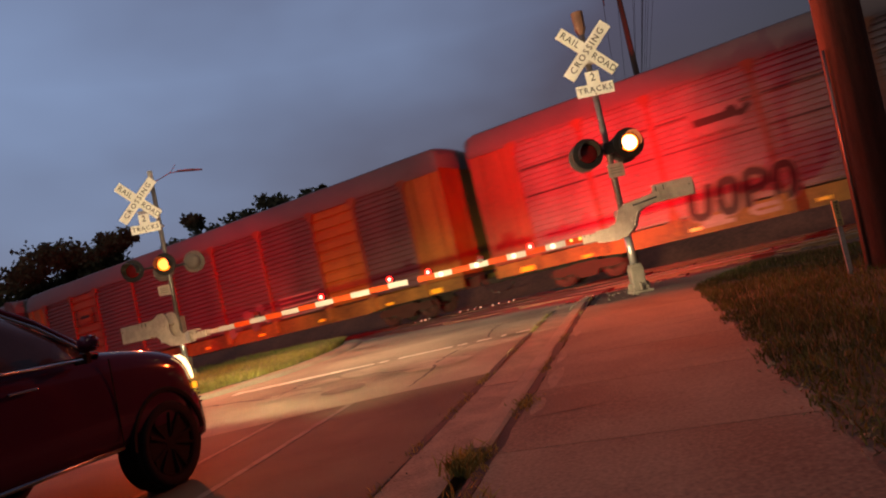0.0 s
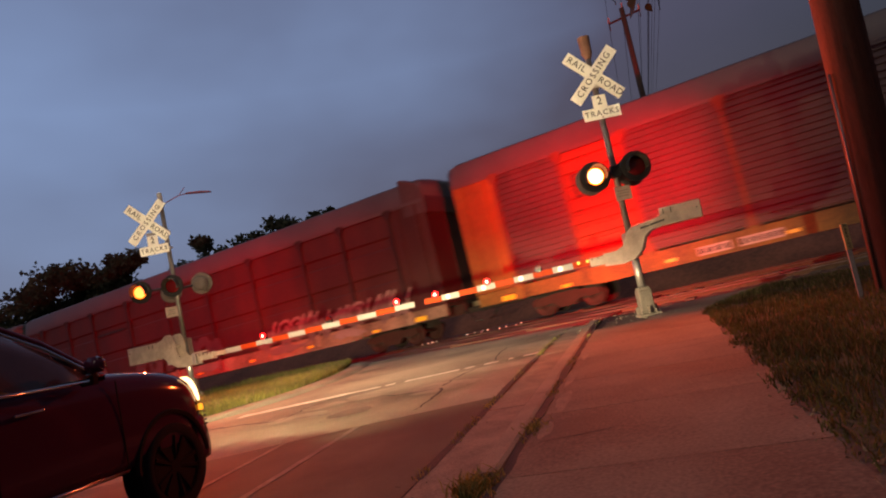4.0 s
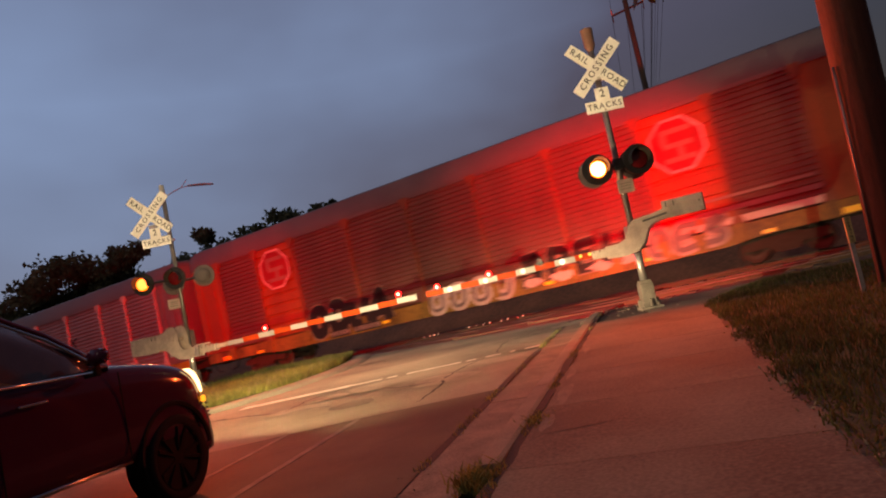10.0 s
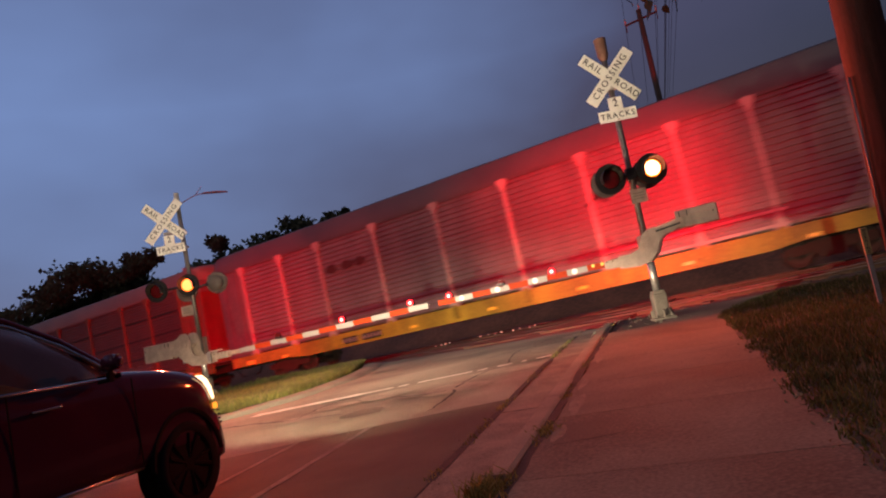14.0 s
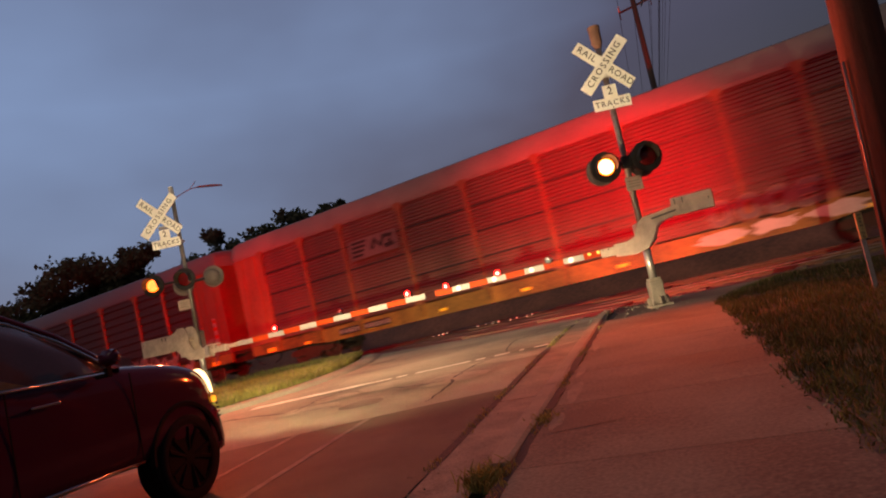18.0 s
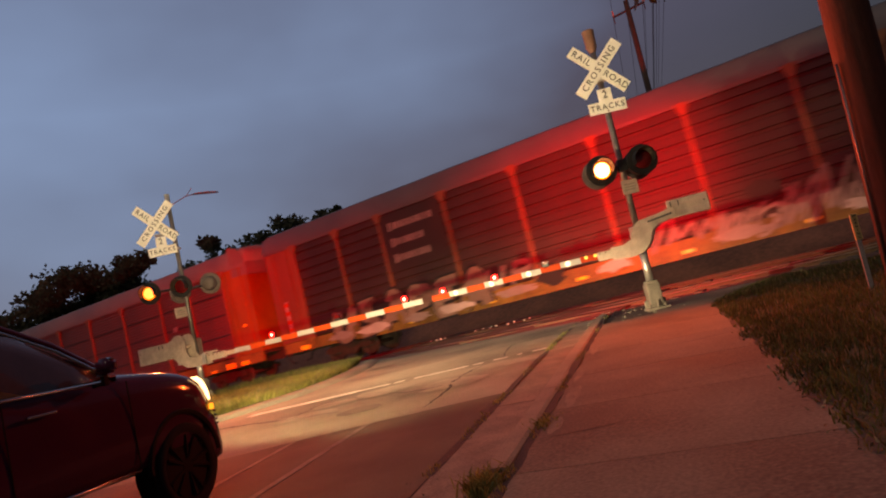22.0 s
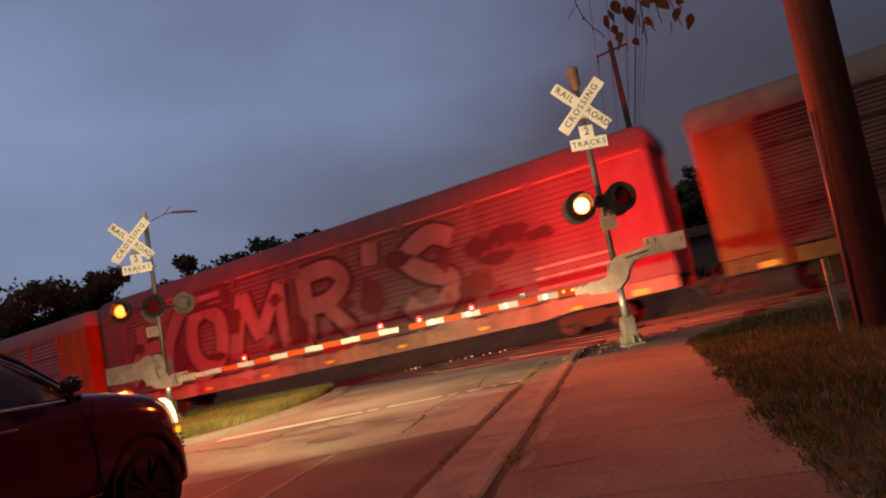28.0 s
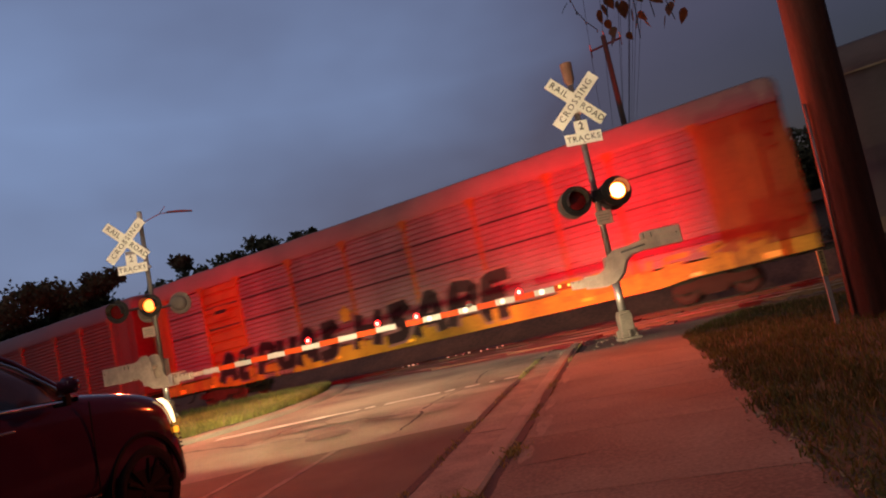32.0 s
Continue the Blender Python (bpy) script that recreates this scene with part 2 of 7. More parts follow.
M["arm_lamp_lit"] = mat("arm_lamp_lit", (0.4, 0.012, 0.008), emit=(1.0, 0.010, 0.006, 2.6))
M["mast_steel"] = mat("mast_steel", (0.20, 0.175, 0.16), 0.45, 0.45, var=0.25, scale=5, fine=40, bump=0.08)
M["lamp_back"] = mat("lamp_back", (0.13, 0.10, 0.09), 0.8, 0.0, var=0.2)
M["filament_lit"] = mat("filament_lit", (1, 0.6, 0.5), emit=(1.0, 0.32, 0.20, 3.0))
# Near-white colour imitates glints at the rails.
M["glint_white"] = mat("glint_white", (0.92, 0.90, 0.84), 0.45, 0.0, var=0.05, bump=0.0)
M["reflector_white"] = mat("reflector_white", (0.85, 0.83, 0.78), 0.25, var=0.03, bump=0.0)
M["bell_brown"] = mat("bell_brown", (0.20, 0.10, 0.07), 0.7, 0.2, var=0.3)
M["lamp_grey"] = mat("lamp_grey", (0.22, 0.21, 0.21), 0.6, 0.1, var=0.2)
M["foot_iron"] = mat("foot_iron", (0.21, 0.185, 0.15), 0.65, 0.1, var=0.3, scale=6, fine=50, bump=0.12)
M["timber"] = mat("timber", (0.17, 0.068, 0.050), 0.85, var=0.35, scale=2.0, fine=30, stretch=(6, 6, 0.35), bump=0.5)
M["far_timber"] = mat("far_timber", (0.06, 0.04, 0.03), 0.9, var=0.3, stretch=(4, 4, 0.4))
M["conduit"] = mat("conduit", (0.15, 0.12, 0.12), 0.35, 0.6, var=0.2)
M["cable"] = mat("cable", (0.015, 0.014, 0.015), 0.6, var=0.2)
M["marker_paint"] = mat("marker_paint", (0.55, 0.40, 0.16), 0.6, var=0.2)
M["marker_post"] = mat("marker_post", (0.33, 0.30, 0.26), 0.7, var=0.25)
M["bark"] = mat("bark", (0.05, 0.04, 0.03), 0.95, var=0.4, stretch=(5, 5, 0.6), bump=0.6)
M["foliage"] = mat("foliage", (0.075, 0.085, 0.045), 0.85, var=0.4, scale=0.6, fine=5, bump=0.0, island=True, thin=0.45)
# Soil colour reddened to stand in for red signal light on the bank.
M["bank_reddened"] = mat("bank_reddened", (0.15, 0.055, 0.036), 0.95, var=0.4, scale=0.5, fine=6, bump=0.3)
M["scrub"] = mat("scrub", (0.055, 0.030, 0.020), 0.95, var=0.3, scale=0.6, fine=5, bump=0.0)
M["leaf"] = mat("leaf", (0.07, 0.07, 0.03), 0.6, var=0.35, scale=6, fine=30, bump=0.1, island=True, thin=0.45)
M["car_paint"] = mat("car_paint", (0.070, 0.016, 0.034), 0.015, 0.0, var=0.1, scale=2, fine=200, bump=0.0, spec=0.2)
M["car_glass"] = mat("car_glass", (0.055, 0.045, 0.055), 0.08, 0.0, var=0.1, bump=0.0, coat=0.5)
M["car_trim"] = mat("car_trim", (0.5, 0.5, 0.5), 0.18, 1.0, var=0.1, bump=0.0)
M["car_black"] = mat("car_black", (0.014, 0.010, 0.010), 0.85, var=0.2, spec=0.15)
M["tyre"] = mat("tyre", (0.020, 0.016, 0.016), 0.95, var=0.25, fine=120, spec=0.15)
M["rim"] = mat("rim", (0.014, 0.010, 0.010), 0.85, 0.0, var=0.15, spec=0.12)
M["headlight_lit"] = mat("headlight_lit", (1, 0.95, 0.8), emit=(1.0, 0.70, 0.30, 0.7))
M["indicator_lit"] = mat("indicator_lit", (1, 0.5, 0.05), emit=(1.0, 0.35, 0.02, 0.35))
M["far_lamp"] = mat("far_lamp", (1, 0.6, 0.3), emit=(1.0, 0.50, 0.18, 2.6))
M["truck_steel"] = mat("truck_steel", (0.034, 0.024, 0.019), 0.8, 0.1, var=0.4, scale=5, fine=40)
M["wheel_steel"] = mat("wheel_steel", (0.040, 0.028, 0.023), 0.65, 0.2, var=0.3)
M["reflector_yellow"] = mat("reflector_yellow", (0.95, 0.68, 0.04), 0.4, var=0.08, bump=0.0)
M["building_wall"] = mat("building_wall", (0.1, 0.08, 0.07), 0.9, var=0.2)
M["roof_pale"] = mat("roof_pale", (0.16, 0.14, 0.125), 0.65, 0.1, var=0.25, scale=0.6, fine=20, bump=0.1)
M["roof_steel"] = mat("roof_steel", (0.09, 0.085, 0.09), 0.6, 0.1, var=0.2, scale=0.6, fine=20, bump=0.1)


def paint(name, base, var=0.3, rough=0.62):
    return mat(name, base, rough, 0.1, var=var, scale=0.9, fine=22, bump=0.08, stretch=(1, 1, 0.45))


# ---- mesh tools ----
def mesh_of(name, bm, material, smooth=False):
    me = bpy.data.meshes.new(name)
    bm.normal_update()
    bm.to_mesh(me)
    bm.free()
    me.materials.append(material)
    if smooth:
        for p in me.polygons:
            p.use_smooth = True
    return me


def part(name, bm, material, parent=None, label="", smooth=False, m=None):
    """One mesh object from a bmesh (or a shared mesh), under its thing or part."""
    me = bm if isinstance(bm, bpy.types.Mesh) else mesh_of(name, bm, material, smooth)
    ob = new(name, me)
    if parent:
        ob.parent = parent
    if m is not None:
        ob.matrix_basis = m
    if label:
        ob["label"] = label
    return ob


def thing(name, m, label, category, group="", kind=""):
    ob = new(name)
    ob.empty_display_size = 0.2
    ob.matrix_basis = m
    return tagged(ob, label, category, group, kind)


def box(sx, sy, sz, at=(0, 0, 0), bevel=0.0, bm=None, turn=None):
    """A box centred at a point, with optional bevel."""
    out = bmesh.new()
    bmesh.ops.create_cube(out, size=1.0)
    bmesh.ops.scale(out, vec=(sx, sy, sz), verts=out.verts)
    if bevel:
        bmesh.ops.bevel(out, geom=out.edges[:], offset=bevel, segments=2, affect="EDGES", profile=0.6)
    if turn is not None:
        bmesh.ops.transform(out, matrix=turn, verts=out.verts)
    bmesh.ops.translate(out, vec=at, verts=out.verts)
    return merge(bm, out)


def merge(bm, *others):
    for other in others:
        me = bpy.data.meshes.new("tmp")
        other.to_mesh(me)
        other.free()
        if bm is None:
            bm = bmesh.new()
        bm.from_mesh(me)
        bpy.data.meshes.remove(me)
    return bm


def tube(a, b, r0, r1=None, sides=12, bm=None, cap=True):
    """A tapered cylinder from a to b."""
    a, b = Vector(a), Vector(b)
    out = bmesh.new()
    bmesh.ops.create_cone(out, cap_ends=cap, segments=sides, radius1=r0, radius2=r0 if r1 is None else r1, depth=(b - a).length)
    q = (b - a).to_track_quat("Z", "Y").to_matrix().to_4x4()
    bmesh.ops.transform(out, matrix=Matrix.Translation((a + b) / 2) @ q, verts=out.verts)
    return merge(bm, out)


def prism(points, depth, at=(0, 0, 0), bevel=0.0, bm=None):
    """An outline in x and z, extruded along y by depth, centred on y."""
    out = bmesh.new()
    front = [out.verts.new((x, -depth / 2, z)) for x, z in points]
    f = out.faces.new(front)
    ext = bmesh.ops.extrude_face_region(out, geom=[f])
    bmesh.ops.translate(out, vec=(0, depth, 0), verts=[v for v in ext["geom"] if isinstance(v, bmesh.types.BMVert)])
    bmesh.ops.recalc_face_normals(out, faces=out.faces)
    if bevel:
        bmesh.ops.bevel(out, geom=out.edges[:], offset=bevel, segments=2, affect="EDGES")
    bmesh.ops.translate(out, vec=at, verts=out.verts)
    return merge(bm, out)


def lathe(profile, sides=20, bm=None):
    """A surface of revolution about y: profile of (radius, y)."""
    out = bmesh.new()
    rings = []
    for r, y in profile:
        rings.append([out.verts.new((r * math.cos(2 * math.pi * i / sides), y, r * math.sin(2 * math.pi * i / sides))) for i in range(sides)])
    for p, q in zip(rings, rings[1:]):
        for i in range(sides):
            out.faces.new((p[i], p[(i + 1) % sides], q[(i + 1) % sides], q[i]))
    bmesh.ops.recalc_face_normals(out, faces=out.faces)
    return merge(bm, out)


def wire(points, r, sides=6):
    """A bent tube through points."""
    out = bmesh.new()
    pts = [Vector(p) for p in points]
    rings = []
    for i, p in enumerate(pts):
        d = (pts[min(i + 1, len(pts) - 1)] - pts[max(i - 1, 0)]).normalized()
        q = d.to_track_quat("Z", "Y").to_matrix()
        rr = r[i] if isinstance(r, (list, tuple)) else r
        rings.append([out.verts.new(p + q @ Vector((rr * math.cos(2 * math.pi * k / sides), rr * math.sin(2 * math.pi * k / sides), 0))) for k in range(sides)])
    for a, b in zip(rings, rings[1:]):
        for k in range(sides):
            out.faces.new((a[k], a[(k + 1) % sides], b[(k + 1) % sides], b[k]))
    out.faces.new(rings[0][::-1])
    out.faces.new(rings[-1])
    return out


def sheet(s0, s1, left, right, z, depth=0.12, ds=0.6, cols=6, wobble=0.0):
    """A slab in road coordinates that follows the ground; left and right are offsets or functions of s."""
    out = bmesh.new()
    n = max(1, int(round((s1 - s0) / ds)))
    grid = []
    for i in range(n + 1):
        s = s0 + (s1 - s0) * i / n
        a = left(s) if callable(left) else left
        b = right(s) if callable(right) else right
        row = []
        for j in range(cols + 1):
            o = a + (b - a) * j / cols
            p = on_road(s, o, z)
            if wobble:
                p.z += wobble * noise.noise(Vector((p.x * 0.9, p.y * 0.9, 3.0)))
            row.append(out.verts.new(p))
        grid.append(row)
    for i in range(n):
        for j in range(cols):
            out.faces.new((grid[i][j], grid[i][j + 1], grid[i + 1][j + 1], grid[i + 1][j]))
    rim = [v for v in grid[0]] + [r[-1] for r in grid[1:]] + [v for v in grid[-1][-2::-1]] + [r[0] for r in grid[-2:0:-1]]
    low = [out.verts.new(v.co - Vector((0, 0, depth))) for v in rim]
    for k in range(len(rim)):
        q = (k + 1) % len(rim)
        out.faces.new((rim[k], low[k], low[q], rim[q]))
    bmesh.ops.recalc_face_normals(out, faces=out.faces)
    return out


def text_mesh(words, size, depth=0.003, spacing=1.0, bold=0.0):
    """Letters of the built-in font as a mesh: centred, upright in x and z, facing -y."""
    cu = bpy.data.curves.new("letters", "FONT")
    cu.body, cu.size, cu.extrude, cu.align_x, cu.align_y = words, size, depth, "CENTER", "CENTER"
    cu.space_character, cu.offset = spacing, bold
    cu.resolution_u = 2
    ob = bpy.data.objects.new("letters", cu)
    scene.collection.objects.link(ob)
    me = bpy.data.meshes.new_from_object(ob.evaluated_get(bpy.context.evaluated_depsgraph_get()))
    bpy.data.objects.remove(ob)
    bpy.data.curves.remove(cu)
    me.transform(Matrix.Rotation(radians(90), 4, "X"))
    me.materials.clear()
    me.materials.append(M["sign_black"])
    return me

# ---- ground, road, pavement, tracks ----
def ground_sheet():
    out = bmesh.new()
    xs = [-900, -400, -200] + [-150 + 5 * i for i in range(61)] + [200, 400, 900]
    ys = [-120, -60, -30, -10] + [1.5 * i for i in range(36)] + [60, 70, 80, 100, 140, 200, 400, 800, 1500]
    grid = [[out.verts.new((x, y, land(x, y) - 0.07)) for x in xs] for y in ys]
    for i in range(len(ys) - 1):
        for j in range(len(xs) - 1):
            out.faces.new((grid[i][j], grid[i][j + 1], grid[i + 1][j + 1], grid[i + 1][j]))
    return out


tagged(part("ground", ground_sheet(), M["soil"]), "dark bare soil and rough grass round the crossing", "ground", kind="structure")


def road_left(s):
    return -8.2 if s < 10.2 else -8.2 + min(1.0, (s - 10.2) / 1.8) * 1.05 + max(0.0, (s - 12.0)) * 0.02


road = thing("road", Matrix(), "two-lane street of worn asphalt leading over the railway crossing", "road", kind="structure")


def tone_edge_at(o):
    """Where the darker road colour meets the paler one: a slightly bowed line aslant to the road."""
    k = (o + 8.2) / 6.57
    return 3.6 + 4.05 * k - 1.02 * k ** 2.2


def road_patch(near, z):
    """The road surface before (near) or beyond that line."""
    out = bmesh.new()
    rows, cols = (52, 10) if near else (26, 16)
    grid = []
    for i in range(rows + 1):
        row = []
        for j in range(cols + 1):
            f = j / cols
            o = -8.2 + 6.57 * f
            cut = tone_edge_at(o)
            sr = -30 + (cut + 30) * i / rows if near else cut + (15.0 - cut) * i / rows
            if not near:
                o = max(o, road_left(sr))
            q = on_road(sr, o, z)
            q.z += 0.0 if near else 0.012 * noise.noise(Vector((q.x * 0.9, q.y * 0.9, 3.0))) * min(1.0, i / 4)
            row.append(out.verts.new(q))
        grid.append(row)
    for i in range(rows):
        for j in range(cols):
            out.faces.new((grid[i][j], grid[i][j + 1], grid[i + 1][j + 1], grid[i + 1][j]))
    bmesh.ops.recalc_face_normals(out, faces=out.faces)
    return out


part("asphalt_near", road_patch(True, 0.012), M["asphalt_dark"], road, "dark smooth asphalt")
part("asphalt_far", road_patch(False, 0.004), M["asphalt_pale"], road, "pale cracked asphalt")
part("asphalt_beyond", sheet(15.0, 90, -7.1, -1.3, -0.002, ds=3, cols=6), M["asphalt_dark"], road)
# Worn lane lines and the stop line.
part("lane_line", sheet(-6, 6.15, -3.03, -2.96, 0.016, 0.002, cols=1), M["old_paint"], road, "faded white lane line")
part("lane_line", sheet(-6, 5.9, -3.70, -3.64, 0.016, 0.002, cols=1), M["old_paint"], road, "faded white lane line")


def stop_line():
    out = bmesh.new()
    n = 60
    rows = []
    for i in range(n + 1):
        f = i / n
        s, o = 8.3 + 1.32 * f, -5.75 + 4.05 * f
        w = (0.105 if f < 0.36 else 0.055) + 0.035 * noise.noise(Vector((i * 0.55, 1, 0)))
        rows.append([out.verts.new(on_road(s - w, o, 0.0192)), out.verts.new(on_road(s + w, o, 0.0192))])
    for i, (a, b) in enumerate(zip(rows, rows[1:])):
        if noise.noise(Vector((i * 0.37, 7, 2))) + 0.5 * noise.noise(Vector((i * 1.3, 3, 2))) > (-0.6 if i < 22 else -0.18):
            out.faces.new((a[0], b[0], b[1], a[1]))
    return out


part("stop_line", stop_line(), M["road_paint"], road, "worn white stop line")


def crack(points, width, z=0.0178):
    """A ragged dark crack along road points."""
    out = bmesh.new()
    rows = []
    pts = []
    for (s0, o0), (s1, o1) in zip(points, points[1:]):
        k = max(2, int(math.hypot(s1 - s0, o1 - o0) / 0.12))
        pts += [(s0 + (s1 - s0) * i / k, o0 + (o1 - o0) * i / k) for i in range(k)]
    pts.append(points[-1])
    for i, (s, o) in enumerate(pts):
        j = 0.05 * noise.noise(Vector((s * 2.1, o * 2.1, 5))) + 0.05 * noise.noise(Vector((s * 6.3, o * 6.3, 2)))
        w = width * (0.55 + 0.6 * abs(noise.noise(Vector((s * 3.3, o * 3.3, 9))))) * min(1, 0.25 + min(i, len(pts) - 1 - i) * 0.4)
        (sa, oa), (sb, ob_) = pts[max(0, i - 1)], pts[min(len(pts) - 1, i + 1)]
        run = max(0.001, math.hypot(sb - sa, ob_ - oa))
        # Across the crack's own run; its width along the road is kept a little larger.
        ns, no = (ob_ - oa) / run, -(sb - sa) / run
        rows.append([out.verts.new(on_road(s + j - w * ns, o + j - 0.4 * w * no, z)), out.verts.new(on_road(s + j + w * ns, o + j + 0.4 * w * no, z))])
    for a, b in zip(rows, rows[1:]):
        out.faces.new((a[0], b[0], b[1], a[1]))
    bmesh.ops.recalc_face_normals(out, faces=out.faces)
    return out


for pts, w in (([(6.58, -2.52), (7.06, -2.51), (7.5, -2.56), (7.9, -2.67), (8.32, -2.64)], 0.05),
               ([(8.25, -2.65), (8.5, -2.60), (8.8, -2.58), (9.14, -2.46)], 0.045),
               ([(9.14, -2.46), (9.58, -2.31), (10.2, -2.44), (10.7, -2.49), (11.21, -2.47)], 0.04),
               ([(11.21, -2.47), (11.74, -2.27), (13.08, -2.17)], 0.022),
               ([(8.0, -3.5), (7.85, -3.17), (7.78, -2.74)], 0.03),
               ([(7.33, -4.54), (7.96, -4.57), (8.4, -4.46), (8.83, -4.19)], 0.04),
               ([(7.31, -4.41), (7.24, -3.81)], 0.02),
               ([(7.4, -6.4), (7.6, -5.6), (7.4, -4.6)], 0.03),
               ([(11.6, -1.8), (11.2, -2.6), (10.6, -3.0)], 0.025),
               ([(12.6, -4.0), (11.8, -4.6), (11.4, -5.6)], 0.02)):
    part("road_crack", crack(pts, w * 1.25), M["crack"], road)

gutter = thing("gutter", Matrix(), "flat concrete gutter strip along the kerb", "gutter", kind="structure")
for s0, s1 in ((-8, 1.2), (1.22, 5.95), (5.97, 9.4), (9.42, 13.2)):
    part("gutter_slab", sheet(s0, s1, -1.615, -1.215, 0.012, cols=3, wobble=0.008), M["concrete_worn"], gutter)
part("gutter_joint", sheet(-8, 13.2, -1.67, -1.60, 0.014, 0.05, ds=0.12, cols=1, wobble=0.03), M["crack"], gutter)

kerb = thing("kerb", Matrix(), "low worn concrete kerb with a chipped near end", "kerb", kind="structure")


def kerb_bar(s0, s1):
    out = bmesh.new()
    n = int((s1 - s0) / 0.25)
    prof = [(-1.225, -0.05), (-1.205, 0.062), (-1.175, 0.086), (-1.06, 0.090), (-1.03, 0.080), (-1.02, -0.05)]
    rings = []
    for i in range(n + 1):
        s = s0 + (s1 - s0) * i / n
        chip = 0.012 * noise.noise(Vector((s * 2.3, 1.0, 0)))
        rings.append([out.verts.new(on_road(s, o + chip, z + chip * (1 if 0 < k < 5 else 0))) for k, (o, z) in enumerate(prof)])
    for a, b in zip(rings, rings[1:]):
        for k in range(5):
            out.faces.new((a[k], b[k], b[k + 1], a[k + 1]))
    out.faces.new(rings[0])
    out.faces.new(rings[-1][::-1])
    bmesh.ops.recalc_face_normals(out, faces=out.faces)
    return out


for s0, s1 in ((-8, 1.0), (3.75, 6.0), (6.01, 8.9), (8.91, 12.9)):
    part("kerb_stone", kerb_bar(s0, s1), M["concrete"], kerb)
part("kerb_gap", sheet(-8, 12.6, -1.045, lambda v: -0.965 + 0.035 * noise.noise(Vector((v * 2.2, 8, 0))), 0.078, 0.1, ds=0.12, cols=3, wobble=0.03), M["crack"], kerb, "dark dirt-filled gap")

pavement = thing("pavement", Matrix(), "concrete pavement slabs with dark joints", "pavement", kind="structure")
edges = [-7.3, -5.9, -4.5, -3.1, -1.75, -0.4, 0.95, 2.3, 3.63, 5.1, 6.42, 7.8, 9.2, 10.8]
for s0, s1 in zip(edges, edges[1:]):
    part("slab", sheet(s0 + 0.004, s1 - 0.004, lambda s: -0.965 + 0.03 * noise.noise(Vector((s * 3, 0, 0))), lambda s: 0.70 + 0.05 * noise.noise(Vector((s * 2.2, 4, 0))), 0.075, ds=0.15, cols=5), M["concrete_stained"], pavement)
part("slab", sheet(10.82, 14.6, lambda s: -0.15 if s > 11.1 else -0.9, lambda s: 0.72 + (s - 10.8) * 0.42, 0.06, ds=0.3, cols=6), M["concrete_stained"], pavement)
part("dirt_pad", sheet(11.1, 14.9, -1.0, -0.15, 0.045, ds=0.2, cols=4, wobble=0.04), M["soil"], pavement, "bare dirt round the signal foot")
for pts in ([(4.30, -0.94), (4.36, -0.62), (4.45, -0.35)], [(7.32, -0.1), (7.36, 0.25), (7.5, 0.68)], [(5.62, 0.1), (5.7, 0.4), (5.78, 0.68)]):
    part("slab_crack", crack(pts, 0.012, 0.0772), M["crack"], pavement)


def ragged_patch(s0, o0, ls, lo, z, seed, n=26):
    """A thin irregular patch lying on the ground, in road coordinates."""
    out, rnd = bmesh.new(), random.Random(seed)
    rim = []
    for k in range(n):
        a = 2 * math.pi * k / n
        r = 0.75 + 0.32 * noise.noise(Vector((0.9 * math.cos(a), 0.9 * math.sin(a), seed * 3.7))) + rnd.uniform(-0.07, 0.07)
        rim.append(out.verts.new(on_road(s0 + ls * r * math.cos(a), o0 + lo * r * math.sin(a), z)))
    mid = out.verts.new(on_road(s0, o0, z + 0.001))
    for k in range(n):
        out.faces.new((mid, rim[k], rim[(k + 1) % n]))
    bmesh.ops.recalc_face_normals(out, faces=out.faces)
    return out


# Bleached and tarred patches of the old road surface.
for k, (s0, o0) in enumerate(((8.0, -4.28), (8.37, -3.72), (7.88, -2.61), (8.83, -2.1), (10.67, -1.94), (12.45, -1.49), (7.38, -4.42))):
    part("bleached_patch", ragged_patch(s0, o0, 0.30 + 0.13 * (k % 3), 0.40 + 0.11 * (k % 4), 0.0170, 60 + k), M["asphalt_bleached"], road, "bleached patch of old asphalt")
for k, (s0, o0) in enumerate(((7.75, -3.16), (9.6, -2.14), (7.13, -3.55), (11.91, -5.31))):
    part("tar_patch", ragged_patch(s0, o0, 0.16 + 0.07 * (k % 3), 0.34 + 0.12 * (k % 2), 0.0174, 80 + k), M["asphalt_tarred"], road, "darker tarred patch")
# Worn-off paler patches beside the kerb gap.
for k, (s0, o0, ls, lo) in enumerate(((5.55, -0.86, 0.55, 0.08), (6.5, -0.90, 0.40, 0.05), (4.62, -0.88, 0.30, 0.06), (8.2, -0.88, 0.7, 0.06))):
    part("worn_patch", ragged_patch(s0, o0, ls, lo, 0.0762, 3 + k), M["concrete_worn"], pavement, "paler worn patch of concrete")
for k in range(14):
    part("dirt_fringe", ragged_patch(2.6 + 0.62 * k, 0.70 + 0.03 * (k % 3), 0.46, 0.085, 0.0766, 30 + k), M["soil"], pavement, "dirt washed over the pavement edge")


def verge_edge(v):
    """The road side of the grass verge round the far signal."""
    return -6.05 - 0.16 * (v - 10.6) ** 2 if v < 10.6 else -6.05 - 0.055 * (v - 10.6) ** 2


